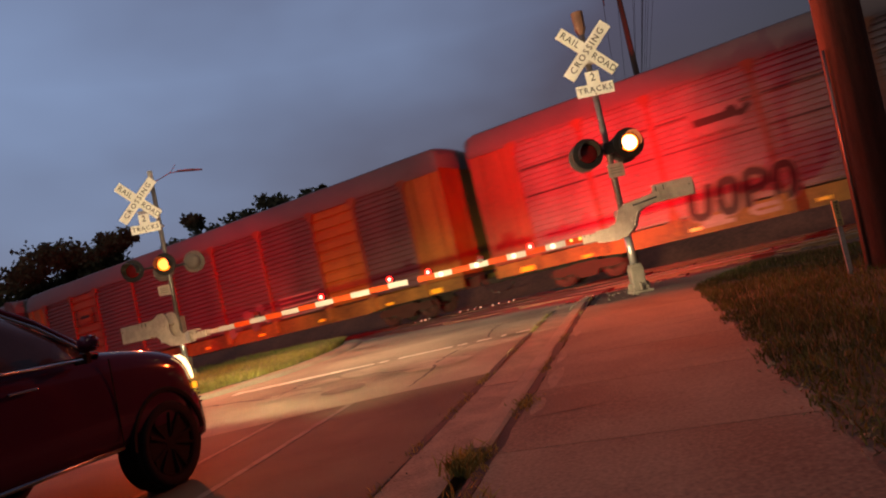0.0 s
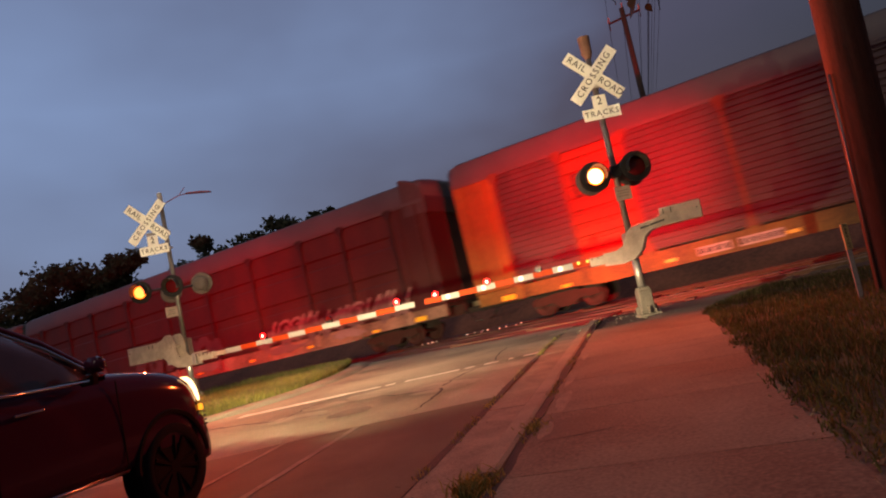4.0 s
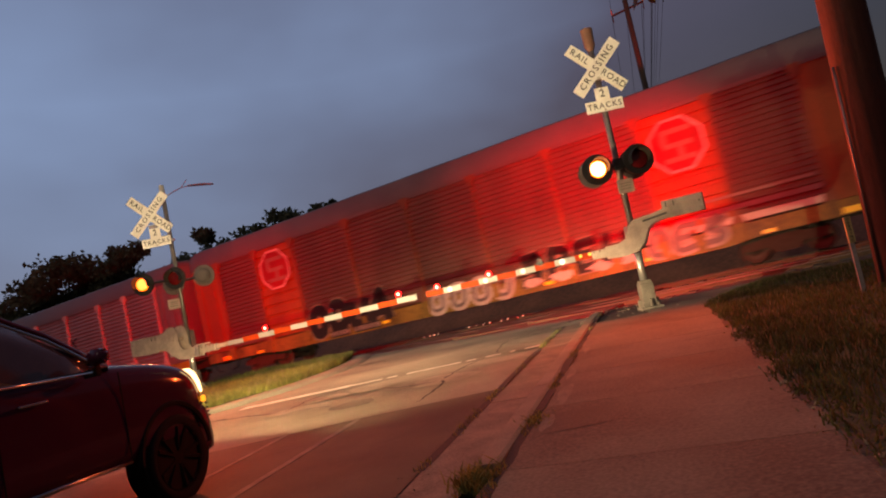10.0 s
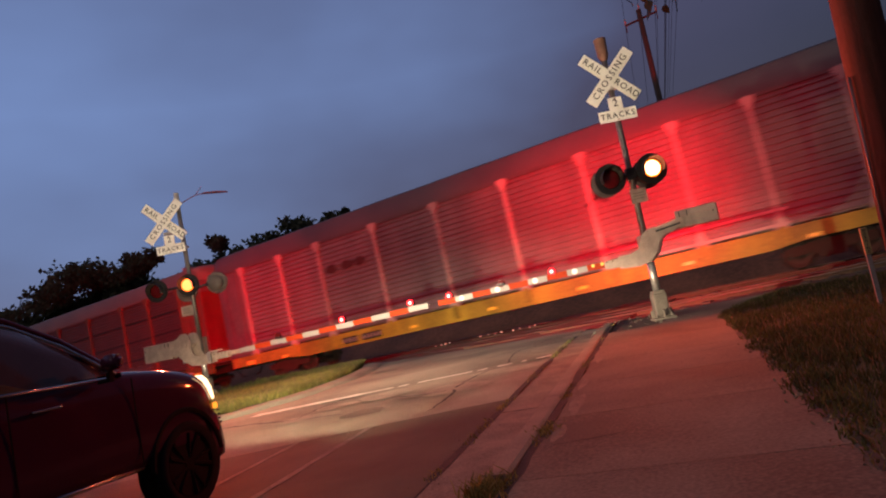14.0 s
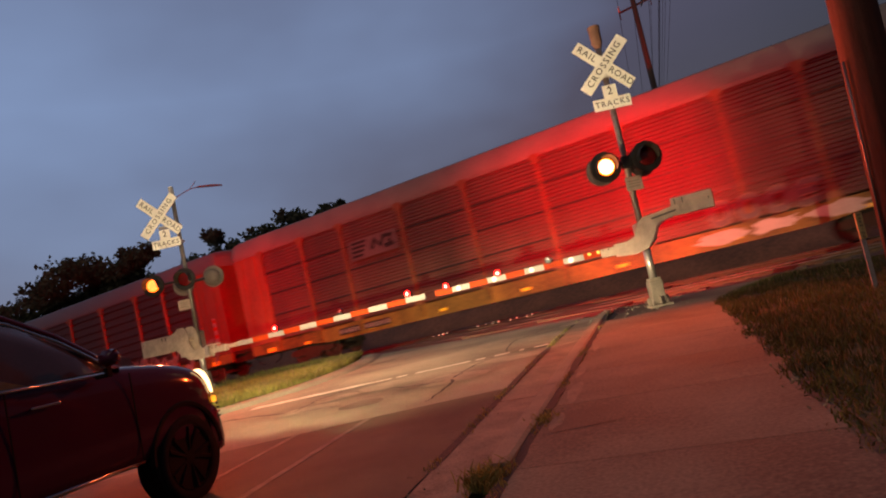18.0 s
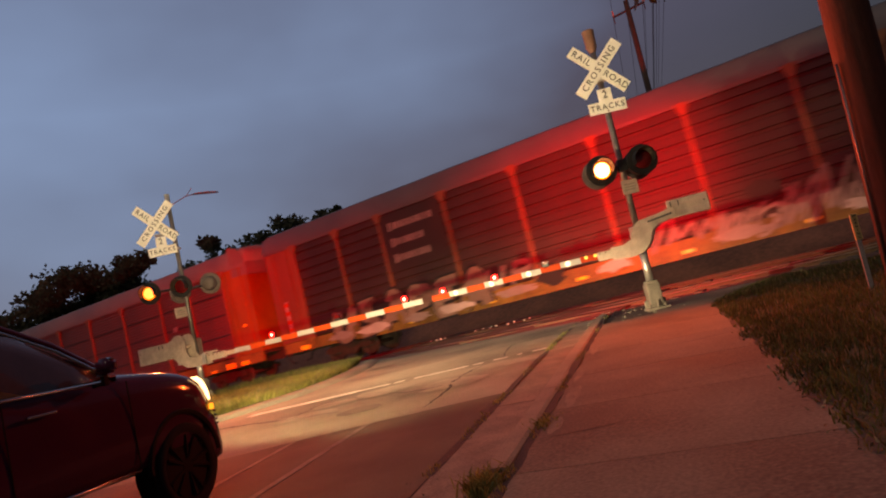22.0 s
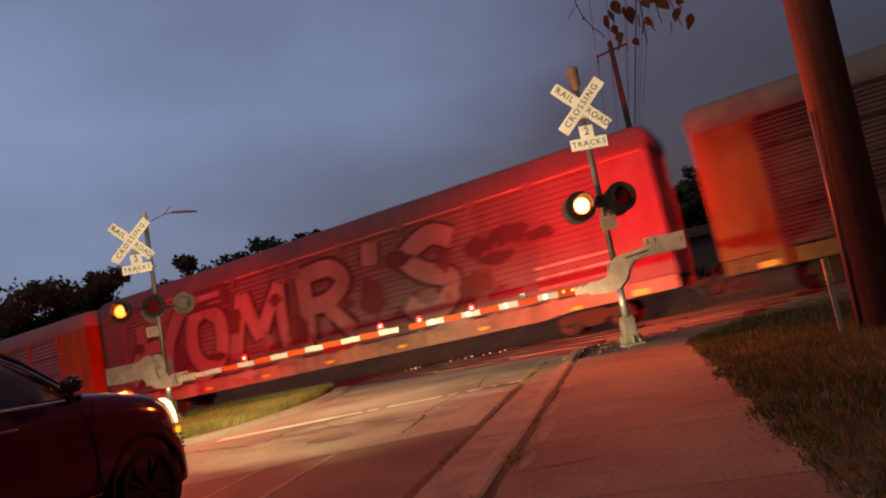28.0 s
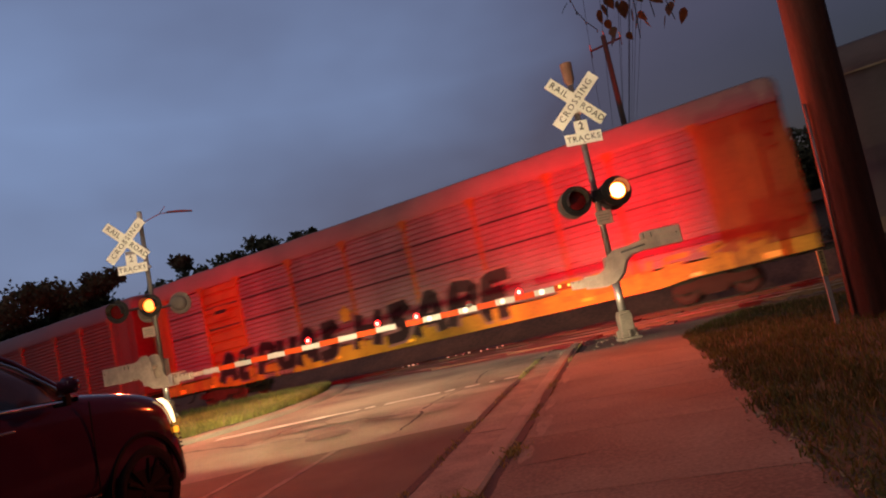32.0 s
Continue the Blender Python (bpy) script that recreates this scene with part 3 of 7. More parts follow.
def verge_strip():
    """A low rounded lip of old concrete between the road and the grass."""
    out = bmesh.new()
    rings = []
    for k in range(41):
        v = 7.9 + 6.9 * k / 40
        e = verge_edge(v)
        w = 0.46 + 0.05 * noise.noise(Vector((v * 1.7, 0, 0)))
        rings.append([out.verts.new(on_road(v, e + w * f, h)) for f, h in ((-0.12, -0.02), (0.0, 0.055), (0.45, 0.065), (0.82, 0.045), (1.0, 0.0))])
    for p, q in zip(rings, rings[1:]):
        for j in range(4):
            out.faces.new((p[j], p[j + 1], q[j + 1], q[j]))
    bmesh.ops.recalc_face_normals(out, faces=out.faces)
    return out


tagged(part("verge_kerb", verge_strip(), M["asphalt_pale"], smooth=True), "low worn concrete lip along the grass verge", "kerb", kind="structure")
for side, s0, s1, a, b in (("right", -8, 13.5, lambda s: 0.72 + max(0, s - 10.8) * 0.46, 9.0), ("left", 8.4, 15.4, lambda s: -14.0, lambda s: verge_edge(s))):
    tagged(part("lawn_" + side, sheet(s0, s1, a, b, 0.05 if side == "left" else 0.06, ds=0.3, cols=24, wobble=0.06), M["turf"]), "rough grass verge beside the street", "verge", kind="structure")


# Two tracks on ballast.
def track_slab(s0, s1, d0, d1, z0, depth=0.3, n=1, bumpy=0.0):
    out = bmesh.new()
    rows = []
    k = max(1, int((s1 - s0) / 2.0))
    for i in range(k + 1):
        s = s0 + (s1 - s0) * i / k
        rows.append([out.verts.new(on_track(s, d0 + (d1 - d0) * j / n, z0 + bumpy * random.uniform(-1, 1))) for j in range(n + 1)])
    for a, b in zip(rows, rows[1:]):
        for j in range(n):
            out.faces.new((a[j], b[j], b[j + 1], a[j + 1]))
    return out


tagged(part("ballast_bed", track_slab(-130, 90, 15.8, 26.0, -0.05, n=10, bumpy=0.012), M["ballast"]), "dark crushed-stone ballast under the tracks", "ballast", kind="structure")


def rail_bar(s0, s1, d, z):
    out = bmesh.new()
    prof = [(-0.07, -0.16), (0.07, -0.16), (0.012, -0.12), (0.012, -0.045), (0.036, -0.03), (0.036, -0.004), (0.028, 0), (-0.028, 0), (-0.036, -0.004), (-0.036, -0.03), (-0.012, -0.045), (-0.012, -0.12)]
    a = [out.verts.new(on_track(s0, d + o, z + h)) for o, h in prof]
    b = [out.verts.new(on_track(s1, d + o, z + h)) for o, h in prof]
    for k in range(len(prof)):
        q = (k + 1) % len(prof)
        out.faces.new((a[k], a[q], b[q], b[k]))
    bmesh.ops.recalc_face_normals(out, faces=out.faces)
    return out


def rail_crown(s0, s1, d, z):
    """The polished crown of a rail, rounded over its near and far corner."""
    out = bmesh.new()
    prof = [(-0.0375, -0.006), (-0.035, 0.001), (-0.026, 0.005), (0.026, 0.005), (0.035, 0.001), (0.0375, -0.006)]
    a = [out.verts.new(on_track(s0, d + o, z + h)) for o, h in prof]
    b = [out.verts.new(on_track(s1, d + o, z + h)) for o, h in prof]
    for k in range(len(prof) - 1):
        out.faces.new((a[k], b[k], b[k + 1], a[k + 1]))
    return out


RAIL_TOP = 0.06
for centre in (NEAR_TRACK, MAIN_TRACK):
    track = thing("railway_track", Matrix(), "steel rails on dark timber sleepers", "railway track", "railway tracks", "structure")
    for off in (-0.7525, 0.7525):
        part("rail", rail_bar(-130, 90, centre + off, RAIL_TOP), M["rail_rust"], track, "rusty steel rail")
        part("rail_head", rail_crown(-130, 90, centre + off, RAIL_TOP), M["rail_steel"], track, "worn bright running surface")
    tie = mesh_of("sleeper", box(0.22, 2.6, 0.16, bevel=0.012), M["tie_wood"])
    spread = range(-60, 24) if centre == NEAR_TRACK else range(-40, 24)
    for i in spread:
        s = i * 0.55
        if -14.6 < s < -5.1:
            continue
        part("sleeper", tie, None, track, m=Matrix.Translation(on_track(s, centre, -0.105 + random.uniform(-0.015, 0.012))) @ Matrix.Rotation(TRACK_ANGLE + random.uniform(-0.02, 0.02), 4, "Z"))
crossing = thing("crossing_surface", Matrix(), "dark rubber and asphalt crossing panels between the rails", "crossing", kind="structure")
for centre in (NEAR_TRACK, MAIN_TRACK):
    for d0, d1 in ((centre - 1.75, centre - 0.80), (centre - 0.68, centre + 0.68), (centre + 0.80, centre + 1.75)):
        for i in range(4):
            part("panel", box(2.35, d1 - d0, 0.16, bevel=0.01), M["asphalt_dark"], crossing, m=Matrix.Translation(on_track(-13.4 + 2.38 * i, (d0 + d1) / 2, RAIL_TOP - 0.09)) @ Matrix.Rotation(TRACK_ANGLE, 4, "Z"))


def crossing_fill(d0, d1, z):
    out = bmesh.new()
    pts = [on_track(-14.6, d0, z), on_track(-5.0, d0, z), on_track(-5.0, d1, z), on_track(-14.6, d1, z)]
    out.faces.new([out.verts.new(p) for p in pts])
    e = bmesh.ops.extrude_face_region(out, geom=out.faces[:])
    bmesh.ops.translate(out, vec=(0, 0, -0.1), verts=[v for v in e["geom"] if isinstance(v, bmesh.types.BMVert)])
    bmesh.ops.recalc_face_normals(out, faces=out.faces)
    return out


part("apron", crossing_fill(14.6, NEAR_TRACK - 1.76, 0.02), M["asphalt_dark"], crossing, "dark asphalt apron")
part("apron", crossing_fill(NEAR_TRACK + 1.76, MAIN_TRACK - 1.76, 0.03), M["asphalt_dark"], crossing, "dark asphalt apron")

def glint_bead():
    """A small white dome that stands in for a glint on the crossing."""
    out = bmesh.new()
    bmesh.ops.create_uvsphere(out, u_segments=12, v_segments=8, radius=0.06)
    bmesh.ops.scale(out, vec=(1.0, 1.0, 0.9), verts=out.verts)
    return out


glint = mesh_of("rail_clip", glint_bead(), M["glint_white"], True)
rnd = random.Random(12)
# Beads placed where light glints beside the main track's rails.
for s, d, size in ((-14.2, 21.95, 0.6), (-13.95, 21.95, 0.8), (-13.78, 21.98, 1.0), (-13.80, 22.40, 0.6), (-12.15, 21.95, 1.0), (-12.10, 22.40, 0.7), (-12.05, 23.0, 0.6),
                   (-11.62, 21.95, 0.6), (-11.58, 22.42, 0.9), (-10.85, 21.95, 0.6), (-10.80, 22.40, 0.7), (-10.2, 21.95, 0.5), (-10.15, 22.42, 0.7)):
    part("rail_clip", glint, None, crossing, "white bead standing in for a glint", m=Matrix.Translation(on_track(s + rnd.uniform(-0.05, 0.05), d, RAIL_TOP + 0.01)) @ Matrix.Scale(size, 4))

# ---- signals with gates ----
TOWARD_B = (MAST_B + Vector((-0.35, 0, 0)) - MAST_A).normalized()
FLASH = [0.13 + 0.595 * k for k in range(-1, 55)]   # every change; even ones light the left head
bulbs = []                                        # (bulb, which, lit place, dark place)


def lamp_head(parent, x, y, z, facing, which, name="lamp_head", lit="lamp_lit"):
    """A round black target with visor; the lit lens slides out of its housing when it flashes. facing: -1 the road, 1 the track."""
    m = Matrix.Translation((x, y, z)) @ (Matrix() if facing < 0 else Matrix.Rotation(math.pi, 4, "Z"))
    target = lathe([(0.165, -0.012), (0.255, -0.012), (0.26, 0.0), (0.255, 0.012), (0.165, 0.012), (0.165, -0.012)], 32)
    head = part(name, target, M["lamp_black"] if facing < 0 else M["lamp_back"], parent, "round black lamp target" if facing < 0 else "round lamp target, grey behind", m=m)
    part("housing", lathe([(0.17, -0.012), (0.175, 0.06), (0.16, 0.15), (0.12, 0.185), (0.0, 0.19)], 24), M["lamp_back"] if facing > 0 else M["lamp_black"], head, "grey lamp housing", smooth=True)
    hood = bmesh.new()
    n = 18
    rings = []
    for k in range(n + 1):
        a = radians(-25 + 230 * k / n)
        reach = 0.29 - 0.10 * abs(k / n - 0.5) * 2
        rings.append([hood.verts.new((r * math.cos(a), yy, r * math.sin(a))) for r, yy in ((0.168, 0.0), (0.168, -reach), (0.174, -reach), (0.174, 0.0))])
    for p, q in zip(rings, rings[1:]):
        for i in range(4):
            hood.faces.new((p[i], p[(i + 1) % 4], q[(i + 1) % 4], q[i]))
    bmesh.ops.recalc_face_normals(hood, faces=hood.faces)
    part("visor", hood, M["lamp_black"], head, "black lamp visor")
    # Added lining whose paler colour helps the lamplight show inside the hood.
    lining = bmesh.new()
    rings = []
    for k in range(n + 1):
        a = radians(-20 + 220 * k / n)
        rings.append([lining.verts.new((0.164 * math.cos(a), yy, 0.164 * math.sin(a))) for yy in (-0.01, -0.27 + 0.10 * abs(k / n - 0.5) * 2)])
    for p, q in zip(rings, rings[1:]):
        lining.faces.new((p[0], p[1], q[1], q[0]))
    part("visor_lining", lining, M["visor_lining"], head, "inside of the visor, paler to look lamplit", smooth=True)
    part("lens", lathe([(0.0, -0.030), (0.08, -0.026), (0.15, -0.008), (0.166, 0.01), (0.0, 0.012)], 24), M["lens_dark"], head, "dark red lens", smooth=True)
    bulb = part("lit_lens", lathe([(0.0, -0.012), (0.128, -0.008), (0.150, 0.004), (0.0, 0.006)], 28), M[lit], head, "glowing signal lamp", smooth=True)
    bulb.data.materials.append(M["lens_lit_rim"])
    for f in bulb.data.polygons:
        if max(math.hypot(bulb.data.vertices[v].co.x, bulb.data.vertices[v].co.z) for v in f.vertices) > 0.135:
            f.material_index = 1
    bulbs.append((bulb, which, -0.040, 0.055))
    return head


def signal(name, mast, label, heads, backs, sign_turn, arm_sign, arm, lamps, cap, dx=0.0, drop=0.0, grow=1.0):
    """A crossing signal: mast, crossbuck, plate, flashers, gate. heads, backs: offsets of the lamp heads."""
    th = thing(name, Matrix.Translation((mast.x, mast.y, 0.05 if cap else 0.0)), label, "crossing signal", "crossing signals with gates")
    part("mast", tube((0, 0, 0.3), (0, 0, 4.75), 0.055, 0.05, 16), M["mast_steel"], th, "dull galvanised steel mast", smooth=True)
    base = box(0.36, 0.34, 0.045, (0.01, 0, 0.0225), 0.008)
    merge(base, box(0.235, 0.22, 0.40, (0, 0, 0.245), 0.03), box(0.20, 0.19, 0.06, (0, 0, 0.46), 0.02))
    for gx, gy in ((-0.14, 0), (0.14, 0), (0, -0.135), (0, 0.135)):
        merge(base, box(0.09 if gx else 0.03, 0.03 if gx else 0.09, 0.13, (gx, gy, 0.11), 0.01))
    part("foot", base, M["foot_iron"], th, "cast junction foot")
    part("mast_sleeve", tube((0, 0, 0.46), (0, 0, 1.02), 0.066, 0.064, 18), M["galvanised"], th, "bright galvanised pipe sleeve", smooth=True)
    for sx in (-0.12, 0.12):
        for sy in (-0.12, 0.12):
            part("bolt", tube((sx, sy, 0.04), (sx, sy, 0.10), 0.016, sides=6), M["foot_iron"], th)
    if cap:
        top = tube((0, 0, 4.5), (0, 0, 4.62), 0.05, 0.10, 14)
        merge(top, tube((0, 0, 4.62), (0, 0, 4.90), 0.09, 0.105, 14))
        part("bell", top, M["bell_brown"], th, "brown bell housing on the mast top")
    else:
        part("finial", tube((0, 0, 4.72), (0, 0, 4.92), 0.062, 0.058, 14), M["galvanised"], th)
    # Crossbuck: two blades and lettering.
    for tilt, y, words in ((-45, -0.095, None), (45, -0.115, "CROSSING")):
        blade = part("crossbuck_blade", box(1.22, 0.012, 0.225, bevel=0.004), M["sign_white"], th, "white crossbuck blade",
                     m=Matrix.Translation((dx, y, 4.27 - drop)) @ Matrix.Rotation(radians(sign_turn), 4, "Z") @ Matrix.Rotation(radians(-tilt), 4, "Y") @ Matrix.Diagonal((grow, 1, grow, 1)))
        if words:
            part("lettering", text_mesh(words, 0.168, 0.003, 1.30, 0.0), None, blade, "black letters", m=Matrix.Translation((0, -0.009, 0)))
        else:
            part("lettering", text_mesh("RAIL", 0.168, 0.003, 1.18, 0.0), None, blade, "black letters", m=Matrix.Translation((-0.365, -0.009, 0)))
            part("lettering", text_mesh("ROAD", 0.168, 0.003, 1.10, 0.0), None, blade, "black letters", m=Matrix.Translation((0.365, -0.009, 0)))
    plate = part("track_plate", prism([(-0.34, -0.12), (0.34, -0.12), (0.34, 0.09), (0.125, 0.09), (0.125, 0.32), (-0.125, 0.32), (-0.125, 0.09), (-0.34, 0.09)], 0.012), M["sign_white"], th, "white number-of-tracks plate", m=Matrix.Translation((dx * 0.85, -0.085, 3.62 - drop)) @ Matrix.Rotation(radians(sign_turn), 4, "Z") @ Matrix.Diagonal((grow, 1, grow, 1)))
    part("lettering", text_mesh("2", 0.19, 0.003, 1.0, 0.001), None, plate, "black number", m=Matrix.Translation((0, -0.009, 0.205)))
    part("lettering", text_mesh("TRACKS", 0.145, 0.003, 1.24, 0.0), None, plate, "black letters", m=Matrix.Translation((0, -0.009, -0.015)))
    for z in (0.29, -0.095):
        part("rivet", tube((0, -0.014, z), (0, -0.004, z), 0.014, sides=8), M["bell_brown"], plate, "rusty rivet")
    for z in (4.0, 3.6):
        part("clamp", box(0.16 + abs(dx), 0.15, 0.05, (dx / 2, -0.01, z), 0.008), M["galvanised"], th)
    # Flasher crossarm and heads.
    part("crossarm", tube((heads[0][0] - 0.02, -0.06, heads[0][1]), (heads[1][0] + 0.02, -0.06, heads[1][1]), 0.03, sides=10), M["lamp_black"], th, "black crossarm")
    part("junction_box", box(0.16, 0.14, 0.2, (0, -0.04, heads[0][1] + 0.03), 0.015), M["lamp_black"], th)
    for (x, z), which in zip(heads, (0, 1)):
        lamp_head(th, x, -0.16, z, -1, which, lit="lamp_lit" if cap else "lamp_lit_far")
    part("back_crossarm", tube((min(backs[0][0], 0) - 0.02, 0.16, backs[0][1]), (max(backs[1][0], 0) + 0.02, 0.30, backs[1][1]), 0.03, sides=10), M["lamp_black"], th)
    for (x, z), which in zip(backs, (0, 1)):
        lamp_head(th, x, 0.34, z, 1, which, "back_lamp_head")
    placard = part("placard", box(0.28, 0.008, 0.24, bevel=0.003), M["cast_paint"], th, "small grey notice plate", m=Matrix.Translation((0.04 + dx * 0.55, -0.075, 2.10)))
    for k in range(3):
        part("text_bar", box(0.19, 0.003, 0.014), M["foot_iron"], placard, m=Matrix.Translation((0, -0.006, 0.045 - 0.045 * k)))
    # Gate: motor case, arm brackets, counterweight, boom.
    gate = part("gate_motor", box(0.22, 0.32, 0.42, bevel=0.03), M["cast_paint"], th, "grey gate motor case", m=Matrix.Translation((0.07 if cap else -0.10, 0.26, 1.24)))
    part("motor_door", box(0.18, 0.012, 0.34, (0, -0.166, 0), 0.006), M["cast_paint"], gate)
    ang = math.atan2(TOWARD_B.y, TOWARD_B.x) if arm_sign < 0 else math.atan2(-TOWARD_B.y, -TOWARD_B.x)
    boom = part("gate_arm", box(0.1, 0.08, 0.1, bevel=0.01), M["galvanised"], th, "gate arm on its pivot", m=Matrix.Translation((dx, -0.16, arm["z"])) @ Matrix.Rotation(ang, 4, "Z"))
    # In the boom's own space x runs outward along the arm; the bracket is cranked up to the weight.
    if cap:
        outline = [(0.50, -0.13), (0.50, 0.08), (0.28, 0.08), (0.14, 0.14), (0.06, 0.33), (-0.04, 0.41), (-0.32, 0.44), (-0.60, 0.49), (-0.64, 0.43), (-0.62, 0.35), (-0.32, 0.28), (-0.23, 0.21), (-0.15, 0.02), (-0.01, -0.11), (0.23, -0.15)]
    else:
        outline = [(-0.36, 0.17), (-0.37, 0.50), (-0.10, 0.54), (0.03, 0.63), (0.19, 0.63), (0.28, 0.55), (0.32, 0.38), (0.31, 0.19), (0.39, 0.08), (0.56, 0.06), (0.78, 0.09), (0.74, -0.15), (0.51, -0.16), (0.26, -0.14), (0.05, -0.01), (-0.13, 0.14)]
    for y in (-0.06, 0.22):
        part("arm_bracket", prism(outline, 0.02, (0, y, 0)), M["cast_paint"], boom, "grey cranked arm bracket")
    if cap:
        part("slot", box(0.40, 0.012, 0.03, (-0.38, 0.235, 0.375), turn=Matrix.Rotation(radians(7), 4, "Y")), M["lamp_black"], boom)
        weights = [((-0.83, 0.08, 0.46), (0.64, 0.16, 0.29))]
    else:
        weights = [((-0.80, 0.04, 0.32), (0.90, 0.16, 0.40))]
        part("clamp_tab", box(0.10, 0.03, 0.23, (0.82, -0.085, -0.02), 0.006), M["galvanised"], boom, "bright steel clamp tab")
        part("clamp_fork", box(0.44, 0.03, 0.035, (1.02, -0.075, 0.10), 0.006), M["cast_paint"], boom)
    front = 1 if cap else -1
    for at, size in weights:
        part("counterweight", box(*size, at, 0.015), M["cast_paint"], boom, "grey steel counterweight")
        for k in (0.07, 0.19):
            part("slot", box(0.016, 0.01, 0.085, (at[0] + size[0] / 2 - k, at[1] + front * (size[1] / 2 + 0.003), at[2] + size[2] / 2 - 0.07)), M["lamp_black"], boom)
        part("lifting_hole", tube((at[0] - size[0] / 2 + 0.06, at[1] + front * (size[1] / 2 - 0.01), at[2] + size[2] / 2 - 0.12), (at[0] - size[0] / 2 + 0.06, at[1] + front * (size[1] / 2 + 0.004), at[2] + size[2] / 2 - 0.12), 0.014, sides=10), M["lamp_black"], boom)
    hub = (0.0, 0.27) if cap else (0.15, 0.35)
    part("pivot", tube((hub[0], -0.085, hub[1]), (hub[0], 0.25, hub[1]), 0.035 if cap else 0.05, sides=14), M["cast_paint"], boom)
    part("arm_grip", box(0.46, 0.12, 0.15, (arm["grip"] + 0.1, 0.0, -0.02), 0.012), M["cast_paint"], boom, "grey arm clamp")
    for bx in (-0.06, 0.06, 0.18, 0.28):
        part("clamp_bolt", tube((arm["grip"] + bx, -0.075, 0.03), (arm["grip"] + bx, 0.075, 0.03), 0.014, sides=6), M["bell_brown"], boom)
    part("arm_tube", box(arm["start"] - arm["grip"], 0.05, 0.09, ((arm["start"] + arm["grip"]) / 2, 0, -0.01), 0.008), M["cast_paint"], boom)
    n = arm["stripes"]
    length = (arm["end"] - arm["start"]) / n
    droop = arm["droop"]
    for i in range(n):
        white = (n - 1 - i) % 2 == arm["first"]
        x0 = arm["start"] + i * length
        if white and cap and i > 0:
            part("reflector_button", tube((x0 + length * 0.62, 0.017, droop * (x0 - arm["start"])), (x0 + length * 0.62, 0.03, droop * (x0 - arm["start"])), 0.05, sides=14), M["reflector_white"], boom, "white reflector button")
        if cap and i == 0:
            for k in (0.10, 0.26):
                part("amber_reflector", tube((x0 + k, 0.017, 0.02), (x0 + k, 0.03, 0.02), 0.03, sides=10), M["reflector_yellow"], boom, "small amber reflector")
        part("stripe", box(length, 0.032, 0.105, (x0 + length / 2, 0, droop * (x0 - arm["start"])), 0.004), M["stripe_white"] if white else M["stripe_red"], boom, "white reflective band" if white else "red reflective band")
    for x, which in lamps:
        z = droop * (x - arm["start"]) + 0.055
        lampbody = part("arm_lamp", box(0.14, 0.07, 0.05, bevel=0.012), M["lamp_black"], boom, "small red gate lamp", m=Matrix.Translation((x, 0, z + 0.02)))
    return th, boom


near_signal, near_boom = signal("crossing_signal", MAST_A, "crossing signal with white crossbuck, red flashers and lowered gate",
       ((-0.385, 2.455), (0.325, 2.495)), ((-0.36, 2.47), (0.36, 2.49)), 0, -1, dict(z=1.085, grip=0.45, start=0.72, end=4.02, stripes=9, first=1, droop=-0.022), ((3.76, 2), (2.69, 0), (1.71, 1)), True, drop=0.09, grow=0.945)
far_signal, far_boom = signal("crossing_signal", MAST_B, "crossing signal with lowered gate on the grassy verge",
       ((-0.75, 2.68), (0.0, 2.68)), ((-0.25, 2.60), (0.50, 2.66)), 0, 1, dict(z=0.95, grip=1.02, start=1.68, end=6.46, stripes=11, first=0, droop=0.027), ((6.1, 2), (4.48, 1), (2.78, 0)), False, -0.35)
gate_lamps = []


def arm_lamps(boom, arm_start, droop, spots, out, rise_up):
    """Gate lamps along an arm; out: how far the lit lens stands toward the road."""
    for x, which in spots:
        z = droop * (x - arm_start) + rise_up
        part("arm_lamp_lens", tube((0, -0.028, 0), (0, 0.028, 0), 0.064, sides=16), M["lens_dark"], boom, "red gate lamp lens", m=Matrix.Translation((x, 0, z)))
        glow = part("lit_lamp", tube((0, -0.012, 0), (0, 0.012, 0), 0.060, sides=16), M["arm_lamp_lit"], boom, "glowing red gate lamp", m=Matrix.Translation((x, out, z)))
        part("lamp_filament", tube((0, -0.014, 0), (0, 0.014, 0), 0.026, sides=10), M["filament_lit"], glow, "white-hot lamp centre")
        if which < 2:
            gate_lamps.append((glow, which, (x, z), out))


arm_lamps(near_boom, 0.72, -0.022, ((3.76, 2), (2.69, 0), (1.71, 1)), 0.036, 0.095)
arm_lamps(far_boom, 1.68, 0.027, ((6.1, 2), (4.48, 1), (2.78, 0)), -0.036, 0.12)

# ---- the train of covered car carriers ----
BODY, PITCH = 27.45, 28.6
HALF = BODY / 2
cache = {}


def shared(key, build, material, smooth=False):
    if key not in cache:
        cache[key] = mesh_of(key[0], build(), material, smooth)
    return cache[key]


def ribbed_panel(width, height, ribs):
    """A screen panel with horizontal corrugations, facing -y."""
    out = bmesh.new()
    prof = []
    step = height / ribs
    for i in range(ribs):
        z = i * step
        prof += [(0.012, z), (0.012, z + step * 0.26), (-0.045, z + step * 0.32), (-0.030, z + step * 0.96)]
    prof.append((0.0, height))
    rows = [[out.verts.new((x, y, z)) for x in (-width / 2, width / 2)] for y, z in prof]
    for a, b in zip(rows, rows[1:]):
        out.faces.new((a[0], a[1], b[1], b[0]))
    back = [out.verts.new((x, 0.03, z)) for x, z in ((-width / 2, 0), (width / 2, 0), (width / 2, height), (-width / 2, height))]
    out.faces.new(back[::-1])
    bmesh.ops.recalc_face_normals(out, faces=out.faces)
    return out


